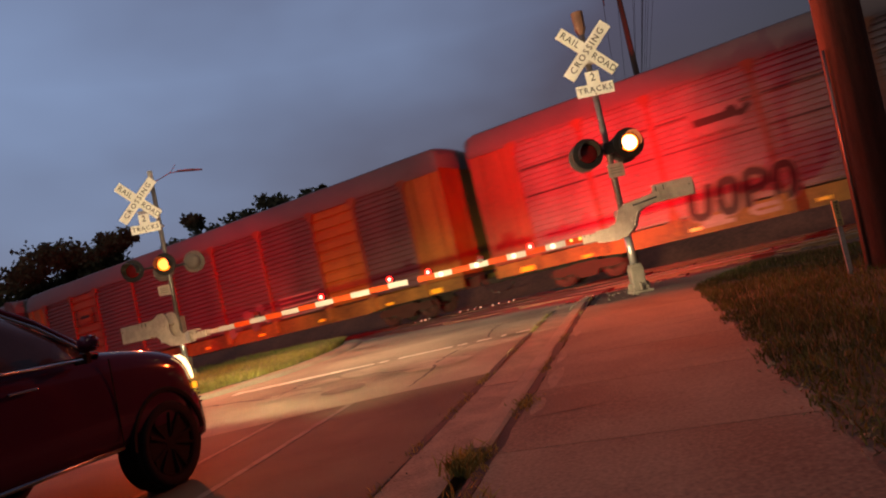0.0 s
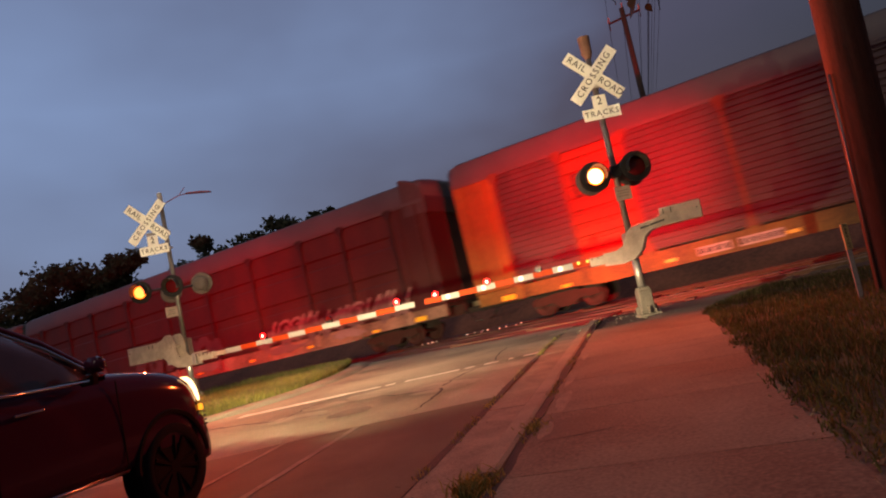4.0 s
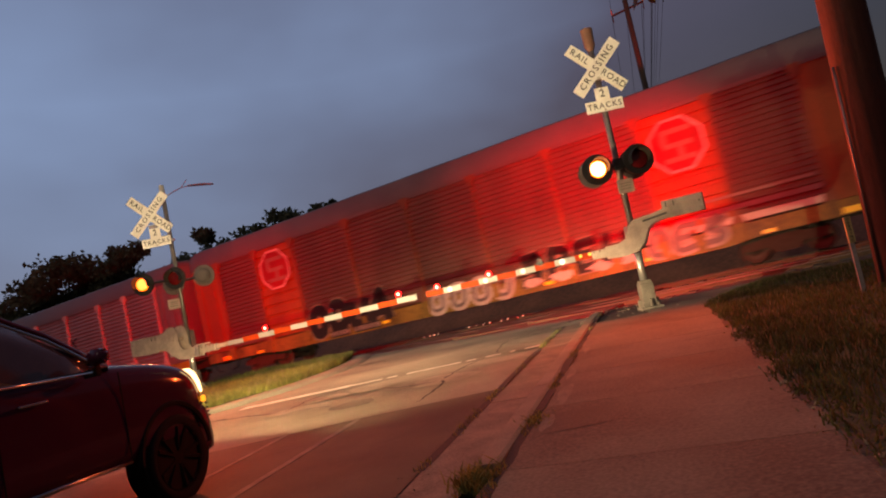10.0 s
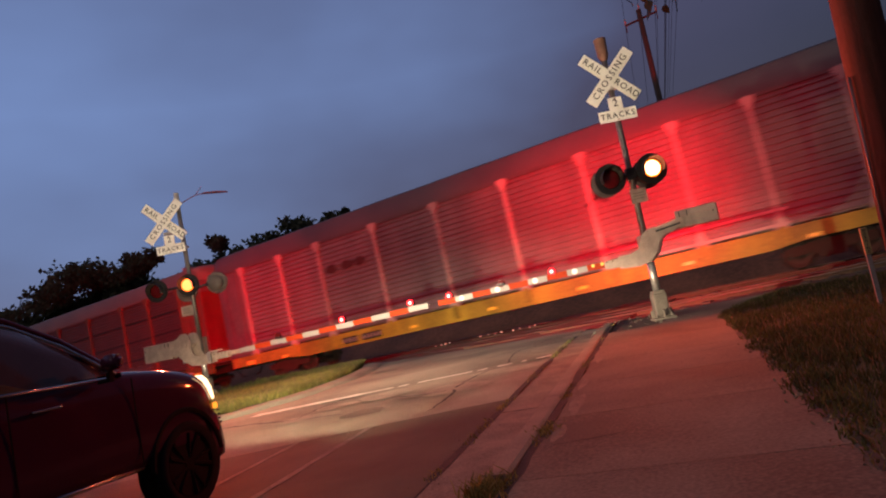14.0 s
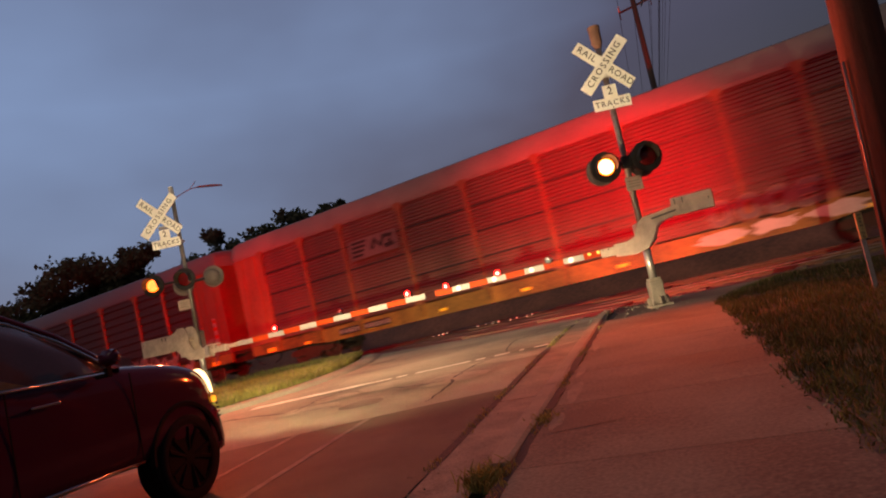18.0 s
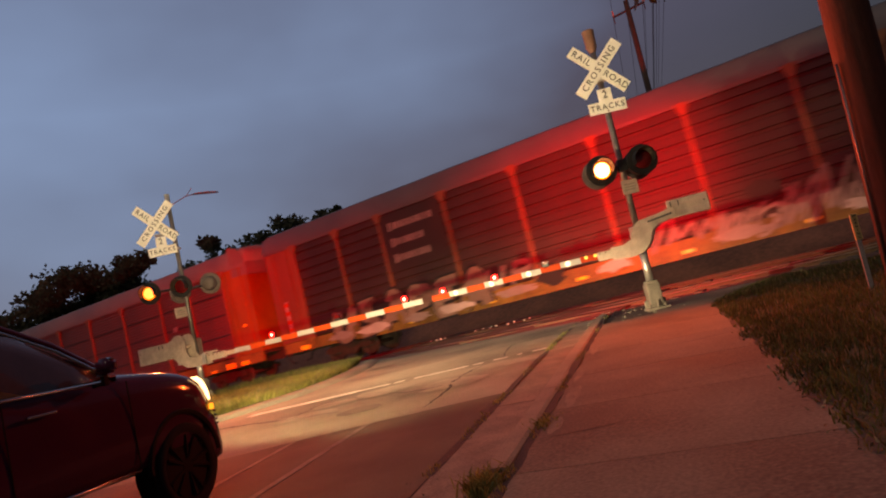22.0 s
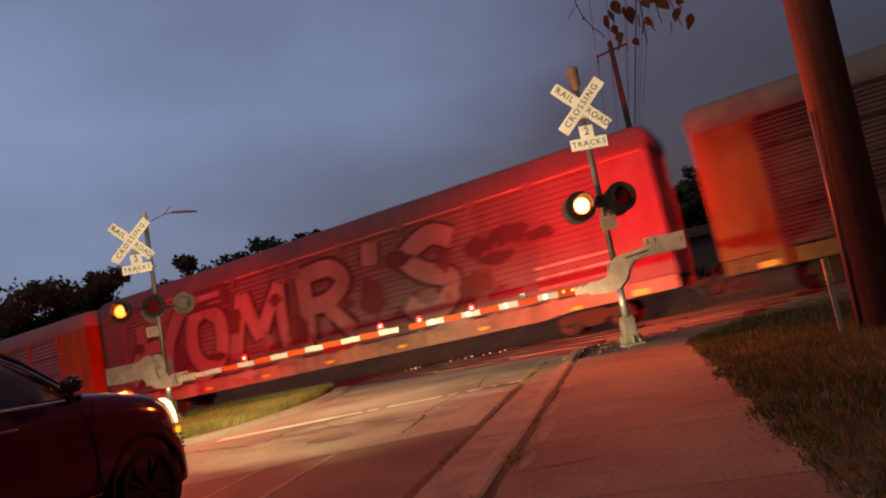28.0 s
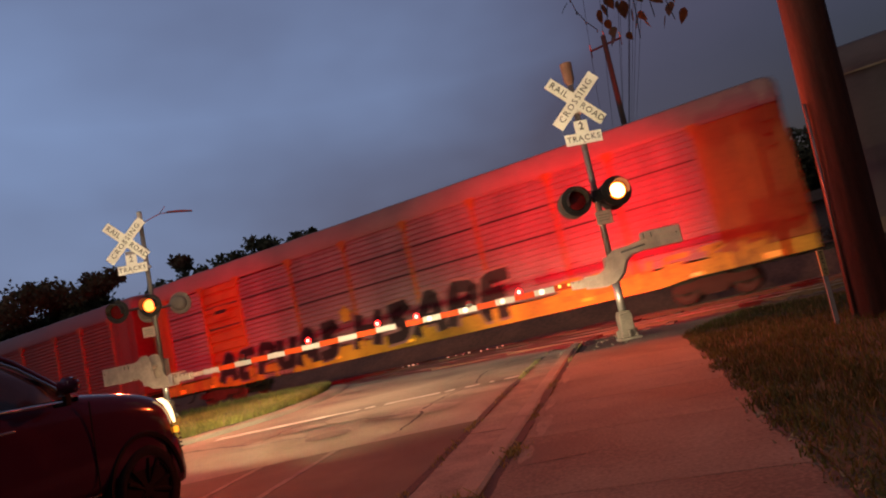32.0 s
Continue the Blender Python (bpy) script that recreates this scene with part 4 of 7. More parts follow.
def roof_shell(length, eave, top):
    """A shallow arched roof with rounded ends."""
    out = bmesh.new()
    xs = [-length / 2, -length / 2 + 0.10, -length / 2 + 0.35] + [-length / 2 + 0.35 + (length - 0.7) * i / 14 for i in range(1, 14)] + [length / 2 - 0.35, length / 2 - 0.10, length / 2]
    rings = []
    for k, x in enumerate(xs):
        drop = {0: 0.30, 1: 0.10, len(xs) - 1: 0.30, len(xs) - 2: 0.10}.get(k, 0.0)
        ridge = 0.012 if k % 2 else 0.0
        ring = []
        for j in range(11):
            a = math.pi * j / 10
            y = -1.56 * math.cos(a)
            z = eave + max(0.0, (top - eave - drop)) * math.sin(a) ** 0.24 + (ridge if 0 < j < 10 else 0)
            ring.append(out.verts.new((x, y, z)))
        rings.append(ring)
    for a, b in zip(rings, rings[1:]):
        for j in range(10):
            out.faces.new((a[j], b[j], b[j + 1], a[j + 1]))
    out.faces.new(rings[0])
    out.faces.new(rings[-1][::-1])
    bmesh.ops.recalc_face_normals(out, faces=out.faces)
    return out


def bogie_frame():
    out = bmesh.new()
    for y in (-1.0, 1.0):
        prism([(-1.25, 0.42), (-1.2, 0.62), (-0.55, 0.66), (-0.35, 0.80), (0.35, 0.80), (0.55, 0.66), (1.2, 0.62), (1.25, 0.42), (0.95, 0.36), (0.5, 0.40), (0.3, 0.20), (-0.3, 0.20), (-0.5, 0.40), (-0.95, 0.36)], 0.14, (0, y, 0), 0.0, out)
    box(0.4, 2.1, 0.3, (0, 0, 0.6), 0.02, out)
    return out


def wheelset():
    out = bmesh.new()
    for y in (-0.75, 0.75):
        s = 1 if y > 0 else -1
        lathe([(0.0, y + s * 0.07), (0.12, y + s * 0.08), (0.16, y + s * 0.03), (0.34, y + s * 0.02), (0.37, y + s * 0.065), (0.41, y + s * 0.065), (0.42, y - s * 0.04), (0.445, y - s * 0.065), (0.36, y - s * 0.065), (0.3, y - s * 0.02), (0.0, y - s * 0.02)], 24, out)
    tube((0, -1.05, 0), (0, 1.05, 0), 0.08, sides=10, bm=out)
    return out


wheels = []   # (wheelset, car index)
cars = []


def bar_marks(car, x, z, w, h, rows, ground, ink):
    """A lettered board: plain bars of the writing's size on a patch of its own colour."""
    board = part("lettered_board", box(w, 0.012, h, bevel=0.002), ground, car, "painted owner's board", m=Matrix.Translation((x, -1.632, z)))
    for i in range(rows):
        ww = w * (0.78 - 0.12 * ((i * 7) % 3))
        part("text_bar", box(ww, 0.006, h / rows * 0.30), ink, board, m=Matrix.Translation((-(w * 0.8 - ww) / 2, -0.009, h / 2 - h / rows * (i + 0.5))))


def tag_stroke(points, width, closed=False):
    """A flat painted stroke, wide and round-cornered, in x and z."""
    out = bmesh.new()
    pts = [Vector((x, 0, z)) for x, z in points]
    n = len(pts)
    rows = []
    for i in range(n):
        a, b = (pts[(i - 1) % n], pts[(i + 1) % n]) if closed else (pts[max(0, i - 1)], pts[min(n - 1, i + 1)])
        d = (b - a).normalized()
        q = Vector((-d.z, 0, d.x)) * width / 2
        rows.append([out.verts.new(pts[i] + q), out.verts.new(pts[i] - q)])
    pairs = list(zip(rows, rows[1:])) + ([(rows[-1], rows[0])] if closed else [])
    for a, b in pairs:
        out.faces.new((a[0], a[1], b[1], b[0]))
    e = bmesh.ops.extrude_face_region(out, geom=out.faces[:])
    bmesh.ops.translate(out, vec=(0, 0.012, 0), verts=[v for v in e["geom"] if isinstance(v, bmesh.types.BMVert)])
    bmesh.ops.recalc_face_normals(out, faces=out.faces)
    return out


def smooth_path(keys, steps=6):
    pts = []
    n = len(keys)
    for k in range(n - 1):
        p0, p1, p2, p3 = keys[max(0, k - 1)], keys[k], keys[k + 1], keys[min(n - 1, k + 2)]
        for i in range(steps):
            u = i / steps
            pts.append(tuple(0.5 * (2 * q1 + (q2 - q0) * u + (2 * q0 - 5 * q1 + 4 * q2 - q3) * u * u + (3 * q1 - q0 - 3 * q2 + q3) * u ** 3) for q0, q1, q2, q3 in zip(p0, p1, p2, p3)))
    return pts + [keys[-1]]


# Sprayed shapes in a unit box, none of them a letter: arches, waves, swirls, slanted bars, blots.
SHAPES = dict(
    arch=[[(-0.45, -0.5), (-0.42, 0.15), (0.0, 0.5), (0.42, 0.15), (0.45, -0.5)]],
    low=[[(-0.5, -0.35), (-0.3, 0.05), (0.0, -0.2), (0.25, 0.1), (0.5, -0.3)]],
    wave=[[(-0.5, -0.3), (-0.3, 0.4), (-0.05, -0.45), (0.2, 0.45), (0.5, -0.2)]],
    bar=[[(-0.02, 0.5), (-0.06, 0.0), (0.0, -0.5)]],
    bars=[[(-0.22, 0.5), (-0.26, -0.5)], [(0.26, 0.42), (0.20, -0.5)]],
    swirl=[[(0.45, 0.1), (0.1, 0.45), (-0.4, 0.2), (-0.3, -0.35), (0.2, -0.4), (0.25, 0.0), (-0.05, 0.1)]],
    dash=[[(-0.5, -0.1), (0.0, 0.05), (0.5, -0.05)]],
)


def scrawl(car, x0, x1, z, h, ink, edge, seed, fat=0.2, kinds=("arch", "low", "wave", "bar", "dash", "swirl"), slant=0.15):
    """A row of unreadable sprayed shapes along the car, each a thick stroke of its own."""
    rnd = random.Random(seed)
    x = x0
    while x < x1:
        w = rnd.uniform(0.7, 1.15) * h
        tall = h * rnd.uniform(0.75, 1.2)
        dz = rnd.uniform(-0.1, 0.1) * h
        lean = slant + rnd.uniform(-0.12, 0.12)
        for keys in SHAPES[rnd.choice(kinds)]:
            keys = [(w * (a + rnd.uniform(-0.06, 0.06)) + lean * b * tall, tall * (b + rnd.uniform(-0.05, 0.05))) for a, b in keys]
            pts = smooth_path(keys)
            if edge:
                part("painted_outline", tag_stroke(pts, fat * h * 1.55), edge, car, m=Matrix.Translation((x + w / 2, -1.612, z + dz)))
            part("painted_scrawl", tag_stroke(pts, fat * h * rnd.uniform(0.85, 1.15)), ink, car, "sprayed scrawl", m=Matrix.Translation((x + w / 2, -1.618 - 0.003 * rnd.random(), z + dz)))
        x += w * rnd.uniform(0.8, 1.05)


# Angular sprayed blocks in a unit box, in thick straight strokes.
BLOCKS = dict(
    gate=[[(-0.34, 0.5), (-0.40, -0.5)], [(0.34, 0.5), (0.28, -0.5)], [(-0.34, 0.02), (0.30, -0.02)]],
    zig=[[(-0.40, 0.36), (0.30, 0.42), (-0.22, 0.06), (0.26, -0.12), (0.20, -0.40), (-0.40, -0.44)]],
    tent=[[(-0.46, -0.5), (-0.08, 0.46), (0.10, 0.46), (0.42, -0.5)], [(-0.22, -0.16), (0.24, -0.16)]],
    flag=[[(-0.34, -0.5), (-0.30, 0.44), (0.32, 0.36), (0.30, 0.04), (-0.26, -0.04)]],
    comb=[[(0.36, 0.42), (-0.32, 0.40), (-0.36, -0.42), (0.34, -0.40)], [(-0.32, 0.0), (0.20, 0.02)]],
    ring=[[(-0.34, 0.0), (-0.24, 0.40), (0.18, 0.42), (0.34, 0.08), (0.24, -0.38), (-0.18, -0.42), (-0.34, -0.02)]],
    hook=[[(-0.40, 0.44), (-0.36, -0.24), (-0.10, -0.46), (0.24, -0.36), (0.34, 0.46)]],
)


def block_row(car, keys, x0, x1, z0, z1, ink, edge, fat=0.24, lean=0.30, rim=0.13, soft=False, grow=0.0):
    """A row of bold sprayed blocks between x0 and x1, z0 and z1; grow: how much taller the last is than the first."""
    n = len(keys)
    w, rnd = (x1 - x0) / n, random.Random(int(100 * x0) + n)
    for i, key in enumerate(keys):
        h = (z1 - z0) * (1 + grow * (i / max(1, n - 1) - 0.5))
        x = x0 + w * (i + 0.5)
        for k, line in enumerate(BLOCKS[key]):
            pts = [(w * 0.92 * a + lean * (b + 0.5) * h * 0.5 + rnd.uniform(-0.03, 0.03) * w, h * b * (1 - fat * 0.5)) for a, b in line]
            if soft:
                pts = smooth_path(pts)
            else:
                pts = [q for p0, p1 in zip(pts, pts[1:]) for q in (p0, (p0[0] * 0.08 + p1[0] * 0.92, p0[1] * 0.08 + p1[1] * 0.92))] + [pts[-1]]
            at = (x, 0, z0 + h / 2 + rnd.uniform(-0.04, 0.04))
            if edge:
                part("painted_outline", tag_stroke(pts, fat * h + 2 * rim), edge, car, m=Matrix.Translation((at[0], -1.606 - 0.0005 * k, at[2])))
            part("painted_scrawl", tag_stroke(pts, fat * h), ink, car, "bold sprayed block", m=Matrix.Translation((at[0], -1.612 - 0.0006 * k - 0.002 * (i % 2), at[2])))


def blot(car, x, z, w, h, ink, seed):
    """A ragged sprayed patch."""
    rnd = random.Random(seed)
    rim = [(w / 2 * math.cos(radians(a)) * rnd.uniform(0.62, 1.12), h / 2 * math.sin(radians(a)) * rnd.uniform(0.5, 1.2)) for a in range(0, 360, 20)]
    part("painted_blot", prism(rim, 0.010), ink, car, "ragged sprayed patch", m=Matrix.Translation((x, -1.618 - 0.004 * rnd.random(), z)))


def sill_marks(car, x0, x1, ground, ink, z=0.98, h=0.26):
    """The wagon's marks on its sill: two small plates with bars of writing."""
    for a, b in ((x0, x0 + (x1 - x0) * 0.40), (x0 + (x1 - x0) * 0.50, x1)):
        plate = part("mark_plate", box(b - a, 0.008, h, bevel=0.002), ground, car, "small marks plate on the sill", m=Matrix.Translation(((a + b) / 2, -1.624, z)))
        n = 4 if b - a < 1.0 else 6
        for k in range(n):
            part("text_bar", box((b - a) / n * 0.55, 0.004, h * 0.62), ink, plate, m=Matrix.Translation((-(b - a) / 2 + (b - a) * (k + 0.5) / n, -0.006, 0)))


def car_carrier(index, name_label, skin, post, sill, roof, end, top=6.12, eave=5.32, ribs=22, stripes=0, tint=None, hood=None, edges=(-12.0, -9.6, -7.4, -4.4, -1.46, 1.46, 4.4, 7.4, 9.6, 12.0)):
    """One covered car carrier, running toward +x; near side at -y."""
    car = thing("car_carrier_wagon", Matrix(), name_label, "railway wagon", "wagons of the train")
    cars.append((index, car))
    sk, po, si, ro, en = skin.name, post.name, sill.name, roof.name, end.name
    floor_z = 1.32
    part("roof", shared(("roof", ro, top, eave), lambda: roof_shell(BODY, eave, top), roof, True), None, car, "arched steel roof")
    # Sides: end posts, bays of ribbed screens, slim posts between.
    bays = len(edges) - 1
    tall = eave - floor_z
    slim = shared(("post", po, eave), lambda: merge(box(0.125, 0.12, tall, (0, 0, tall / 2), 0.012), prism([(-0.20, -0.04), (0.20, -0.04), (0.075, 0.40), (-0.075, 0.40)], 0.135),
                                                    prism([(-0.06, tall - 0.42), (0.06, tall - 0.42), (0.20, tall - 0.14), (0.20, tall - 0.04), (-0.20, tall - 0.04), (-0.20, tall - 0.14)], 0.15)), post)
    for side in (-1, 1):
        turn = Matrix() if side < 0 else Matrix.Rotation(math.pi, 4, "Z")
        for i in range(bays):
            skin_here, n_ribs, bay = (tint or {}).get(i, skin), 9 if i in (tint or {}) else ribs, round(edges[i + 1] - edges[i], 2)
            pane = shared(("side_panel", skin_here.name, bay, n_ribs), lambda: ribbed_panel(bay - 0.05, eave - floor_z - 0.16, n_ribs), skin_here)
            part("side_panel", pane, None, car, m=turn @ Matrix.Translation((side * -1 * (edges[i] + edges[i + 1]) / 2, -1.50, floor_z + 0.04)))
        for i in range(bays + 1):
            part("post", slim, None, car, m=turn @ Matrix.Translation((-side * edges[i], -1.54, floor_z)))
        for x0, x1 in ((-HALF + 0.05, edges[0] - 0.01), (edges[-1] + 0.01, HALF - 0.05)):
            w = round(x1 - x0, 2)
            panel = part("end_panel", shared(("end_panel", en, eave, w), lambda: box(w, 0.06, eave - floor_z, (0, 0, (eave - floor_z) / 2), 0.01), end), None, car, "flat steel end panel", m=turn @ Matrix.Translation((-side * (x0 + x1) / 2, -1.52, floor_z)))
            n = 2 if w < 2 else 4
            for k in range(n):
                part("stiffener", shared(("stiffener", en, eave), lambda: box(0.09, 0.05, eave - floor_z - 0.25, (0, 0, (eave - floor_z) / 2), 0.012), end), None, panel, m=Matrix.Translation((w * ((k + 0.5) / n - 0.5), -0.045, 0)))
        part("eave_rail", shared(("eave_rail", ro), lambda: box(BODY - 0.1, 0.07, 0.13, bevel=0.012), roof), None, car, m=turn @ Matrix.Translation((0, -1.55, eave - 0.06)))
        part("side_sill", shared(("side_sill", si), lambda: prism([(-HALF + 0.1, 0.42), (HALF - 0.1, 0.42), (HALF - 0.1, 0.0), (HALF - 3.6, -0.03), (HALF - 4.6, -0.14), (-HALF + 4.6, -0.14), (-HALF + 3.6, -0.03), (-HALF + 0.1, 0.0)], 0.12), sill), None, car, "deep side sill", m=turn @ Matrix.Translation((0, -1.50, floor_z - 0.44)))
        for k in range(7):
            part("reflector", shared(("reflector", "y"), lambda: box(0.34, 0.012, 0.10), M["reflector_yellow"]), None, car, "yellow reflector", m=turn @ Matrix.Translation((3.44 * (k - 3), -1.568, 0.93)))
        for x in (-12.45, 12.45):
            part("reflective_plate", shared(("end_plate", "y"), lambda: box(0.50, 0.012, 0.17, bevel=0.003), M["reflector_yellow"]), None, car, "yellow reflective plate", m=turn @ Matrix.Translation((x, -1.568, 0.99)))
        for k in range(10):
            part("step", shared(("step", en), lambda: box(0.38, 0.03, 0.025), end), None, car, m=turn @ Matrix.Translation((HALF - 0.45, -1.575, 1.5 + 0.36 * k)))
    for sx in (-1, 1):
        door = part("end_door", shared(("end_door", en, top), lambda: merge(box(0.08, 2.96, eave - floor_z + 0.2, (0, 0, (eave - floor_z + 0.2) / 2), 0.02), box(0.06, 0.06, eave - floor_z, (0.04, 0, (eave - floor_z) / 2), 0.01)), end), None, car, "tall end doors", m=Matrix.Translation((sx * (HALF - 0.16), 0, floor_z)) @ (Matrix() if sx > 0 else Matrix.Rotation(math.pi, 4, "Z")))
        part("coupler", shared(("coupler", "c"), lambda: merge(box(0.78, 0.18, 0.2, (0.3, 0, 0), 0.03), box(0.22, 0.34, 0.26, (0.66, 0, 0), 0.05)), M["truck_steel"]), None, car, "steel coupler", m=Matrix.Translation((sx * (HALF - 0.06), 0, 0.88)) @ (Matrix() if sx > 0 else Matrix.Rotation(math.pi, 4, "Z")))
        bog = part("bogie", shared(("bogie", "b"), bogie_frame, M["truck_steel"]), None, car, "cast steel bogie", m=Matrix.Translation((sx * (HALF - 3.1), 0, RAIL_TOP)))
        for ax in (-0.88, 0.88):
            w = part("wheelset", shared(("wheelset", "w"), wheelset, M["wheel_steel"], True), None, bog, "steel wheels on an axle", m=Matrix.Translation((ax, 0, 0.415)))
            wheels.append((w, index, ax))
    if hood:
        arc = [(-0.95, top + 0.02)] + [(-0.95 + 1.02 * math.sin(radians(a)), top - 0.95 + 0.97 * math.cos(radians(a))) for a in range(10, 100, 10)] + [(0.07, eave - 0.55), (-0.95, eave - 0.55)]
        part("end_hood", shared(("end_hood", hood.name, top), lambda: prism(arc, 3.13, bevel=0.03), hood), None, car, "rounded pale hood over the end doors", m=Matrix.Translation((HALF - 0.05, 0, 0)))
    part("deck", shared(("deck", "d"), lambda: box(BODY - 0.3, 2.9, 0.12, (0, 0, 1.24)), M["truck_steel"]), None, car)
    part("centre_sill", shared(("centre_sill", "d"), lambda: box(BODY - 0.2, 0.5, 0.42, (0, 0, 1.0), 0.02), M["truck_steel"]), None, car)
    if stripes:
        for i in range(bays):
            bay = round(edges[i + 1] - edges[i], 2)
            for k in range(stripes):
                part("vent_slit", shared(("vent_slit", "k", bay), lambda: box(bay - 0.24, 0.02, 0.06), M["lamp_black"]), None, car, m=Matrix.Translation(((edges[i] + edges[i + 1]) / 2, -1.552, 4.26 - 0.93 * k)))
    # Stake pockets and piping beneath the sill.
    for i in range(bays + 1):
        part("stake_pocket", shared(("stake_pocket", si), lambda: box(0.24, 0.06, 0.5, bevel=0.012), sill), None, car, m=Matrix.Translation((edges[i], -1.585, floor_z - 0.22)))
    part("brake_pipe", shared(("brake_pipe", "p"), lambda: wire([(-HALF + 0.2, -1.2, 0.86), (-6, -1.2, 0.80), (0, -1.15, 0.72), (6, -1.2, 0.80), (HALF - 0.2, -1.2, 0.86)], 0.025, 6), M["truck_steel"]), None, car, "brake pipe under the sill")
    for sx in (-1, 1):
        part("air_hose", shared(("air_hose", "h"), lambda: wire([(0, -0.35, 0.9), (0.25, -0.38, 0.72), (0.42, -0.36, 0.45), (0.62, -0.30, 0.42)], 0.035, 7), M["lamp_black"]), None, car, "black rubber air hose", m=Matrix.Translation((sx * (HALF - 0.05), 0, 0)) @ (Matrix() if sx > 0 else Matrix.Rotation(math.pi, 4, "Z")))
    return car


P = dict(
    brown=paint("brown_paint", (0.100, 0.052, 0.040)), maroon=paint("maroon_paint", (0.060, 0.022, 0.018)), black=paint("black_brown_paint", (0.032, 0.018, 0.016)),
    yellow=paint("ochre_paint", (0.215, 0.110, 0.016)), gold=paint("gold_paint", (0.31, 0.27, 0.020), var=0.55), silver=paint("silver_screen", (0.155, 0.142, 0.148), rough=0.5),
    grey=paint("grey_screen", (0.150, 0.130, 0.132), rough=0.5), dim=paint("dim_screen", (0.078, 0.060, 0.062)), tan=paint("tan_paint", (0.190, 0.090, 0.040)), white=paint("white_paint", (0.46, 0.43, 0.38)),
    pale=paint("pale_sill", (0.26, 0.215, 0.145), var=0.55), red=paint("red_paint", (0.190, 0.018, 0.014)), spray=paint("spray_silver", (0.250, 0.225, 0.200)), ink=paint("spray_black", (0.009, 0.009, 0.009)), beige=paint("spray_beige", (0.190, 0.150, 0.112)),
    ochre2=paint("rust_orange_paint", (0.20, 0.070, 0.018)), slate=paint("slate_screen", (0.105, 0.092, 0.092)),
    haze=paint("sprayed_haze", (0.170, 0.145, 0.128)), sillgold=paint("worn_gold_sill", (0.155, 0.108, 0.020), var=0.65),
    postpale=paint("pale_post_paint", (0.42, 0.37, 0.33)), rust=paint("old_tan_paint", (0.150, 0.062, 0.028)),
)
R0 = M["roof_steel"]


def octagon_mark(car, x, z):
    """An eight-sided badge: a pale outline with bars and stems inside."""
    r = 0.86
    rim = [(r * math.cos(radians(22.5 + 45 * k)), r * math.sin(radians(22.5 + 45 * k))) for k in range(8)]
    plate = part("badge_field", prism([(a * 1.06, b * 1.06) for a, b in rim], 0.010), P["red"], car, "dark red eight-sided badge", m=Matrix.Translation((x, -1.60, z)))
    part("badge_rim", tag_stroke(rim, 0.085, True), P["white"], plate, "pale badge outline", m=Matrix.Translation((0, -0.014, 0)))
    for k in range(3):
        part("badge_bar", box(0.95 - 0.1 * (k % 2), 0.008, 0.15), P["beige"], plate, m=Matrix.Translation((0.05, -0.012, 0.44 - 0.44 * k)))
    for k, (bx, bz) in enumerate(((-0.35, 0.22), (0.1, -0.22))):
        part("badge_stem", box(0.16, 0.008, 0.40), P["beige"], plate, m=Matrix.Translation((bx, -0.009, bz)))


LETTERS = dict(
    H=[[(-0.42, 0.5), (-0.30, 0.1), (-0.36, -0.5)], [(0.40, 0.52), (0.30, 0.0), (0.44, -0.48)], [(-0.34, -0.02), (0.0, 0.08), (0.36, 0.02)]],
    O=[[(0.0, 0.5), (-0.36, 0.34), (-0.42, -0.2), (-0.05, -0.5), (0.36, -0.3), (0.40, 0.25), (0.02, 0.5)]],
    M=[[(-0.46, -0.5), (-0.40, 0.1), (-0.32, 0.5)], [(-0.32, 0.5), (-0.12, 0.0), (0.0, -0.25)], [(0.0, -0.25), (0.14, 0.1), (0.34, 0.5)], [(0.34, 0.5), (0.38, 0.0), (0.48, -0.5)]],
    R=[[(-0.36, -0.5), (-0.34, 0.0), (-0.38, 0.5)], [(-0.38, 0.48), (0.15, 0.5), (0.38, 0.26), (0.10, 0.02), (-0.32, 0.0)], [(-0.02, 0.0), (0.2, -0.22), (0.48, -0.52)]],
    tick=[[(0.05, 0.52), (-0.05, 0.2)]],
    S=[[(0.40, 0.38), (0.05, 0.52), (-0.38, 0.30), (-0.10, 0.04), (0.32, -0.16), (0.18, -0.46), (-0.2, -0.5), (-0.44, -0.34)]],
)


def sprayed_text(car, rows, ink, edge, z, h):
    """Tall hand-sprayed letters: a dark outline under a pale stroke."""
    for key, x, w, lean, dz in rows:
        for k, keys in enumerate(LETTERS[key]):
            pts = smooth_path([(w * a + lean * b * h, h * b) for a, b in keys])
            part("sprayed_outline", tag_stroke(pts, 0.98), edge, car, m=Matrix.Translation((x, -1.608, z + dz)))
            part("sprayed_letter", tag_stroke(pts, 0.74 - 0.07 * k), ink, car, "tall pale sprayed letter", m=Matrix.Translation((x, -1.616 - 0.002 * k, z + dz)))


c = car_carrier(-1, "grey car carrier wagon with faded sprayed scrawls", P["silver"], P["rust"], P["sillgold"], R0, P["rust"], stripes=2, top=6.15)
block_row(c, ("hook", "ring", "flag", "ring"), -7.0, -3.95, 1.15, 2.25, P["ink"], P["beige"], fat=0.20, rim=0.06, soft=True)
block_row(c, ("comb", "ring"), -6.9, -4.2, 0.92, 1.22, P["spray"], None, fat=0.4)
bar_marks(c, -5.6, 3.95, 1.5, 0.75, 1, P["grey"], P["ink"])
part("board_mark", tag_stroke(smooth_path([(-0.35, -0.1), (-0.1, 0.12), (0.1, -0.12), (0.38, 0.1)]), 0.16), P["ink"], c, "dark emblem", m=Matrix.Translation((-5.0, -1.645, 4.0)))
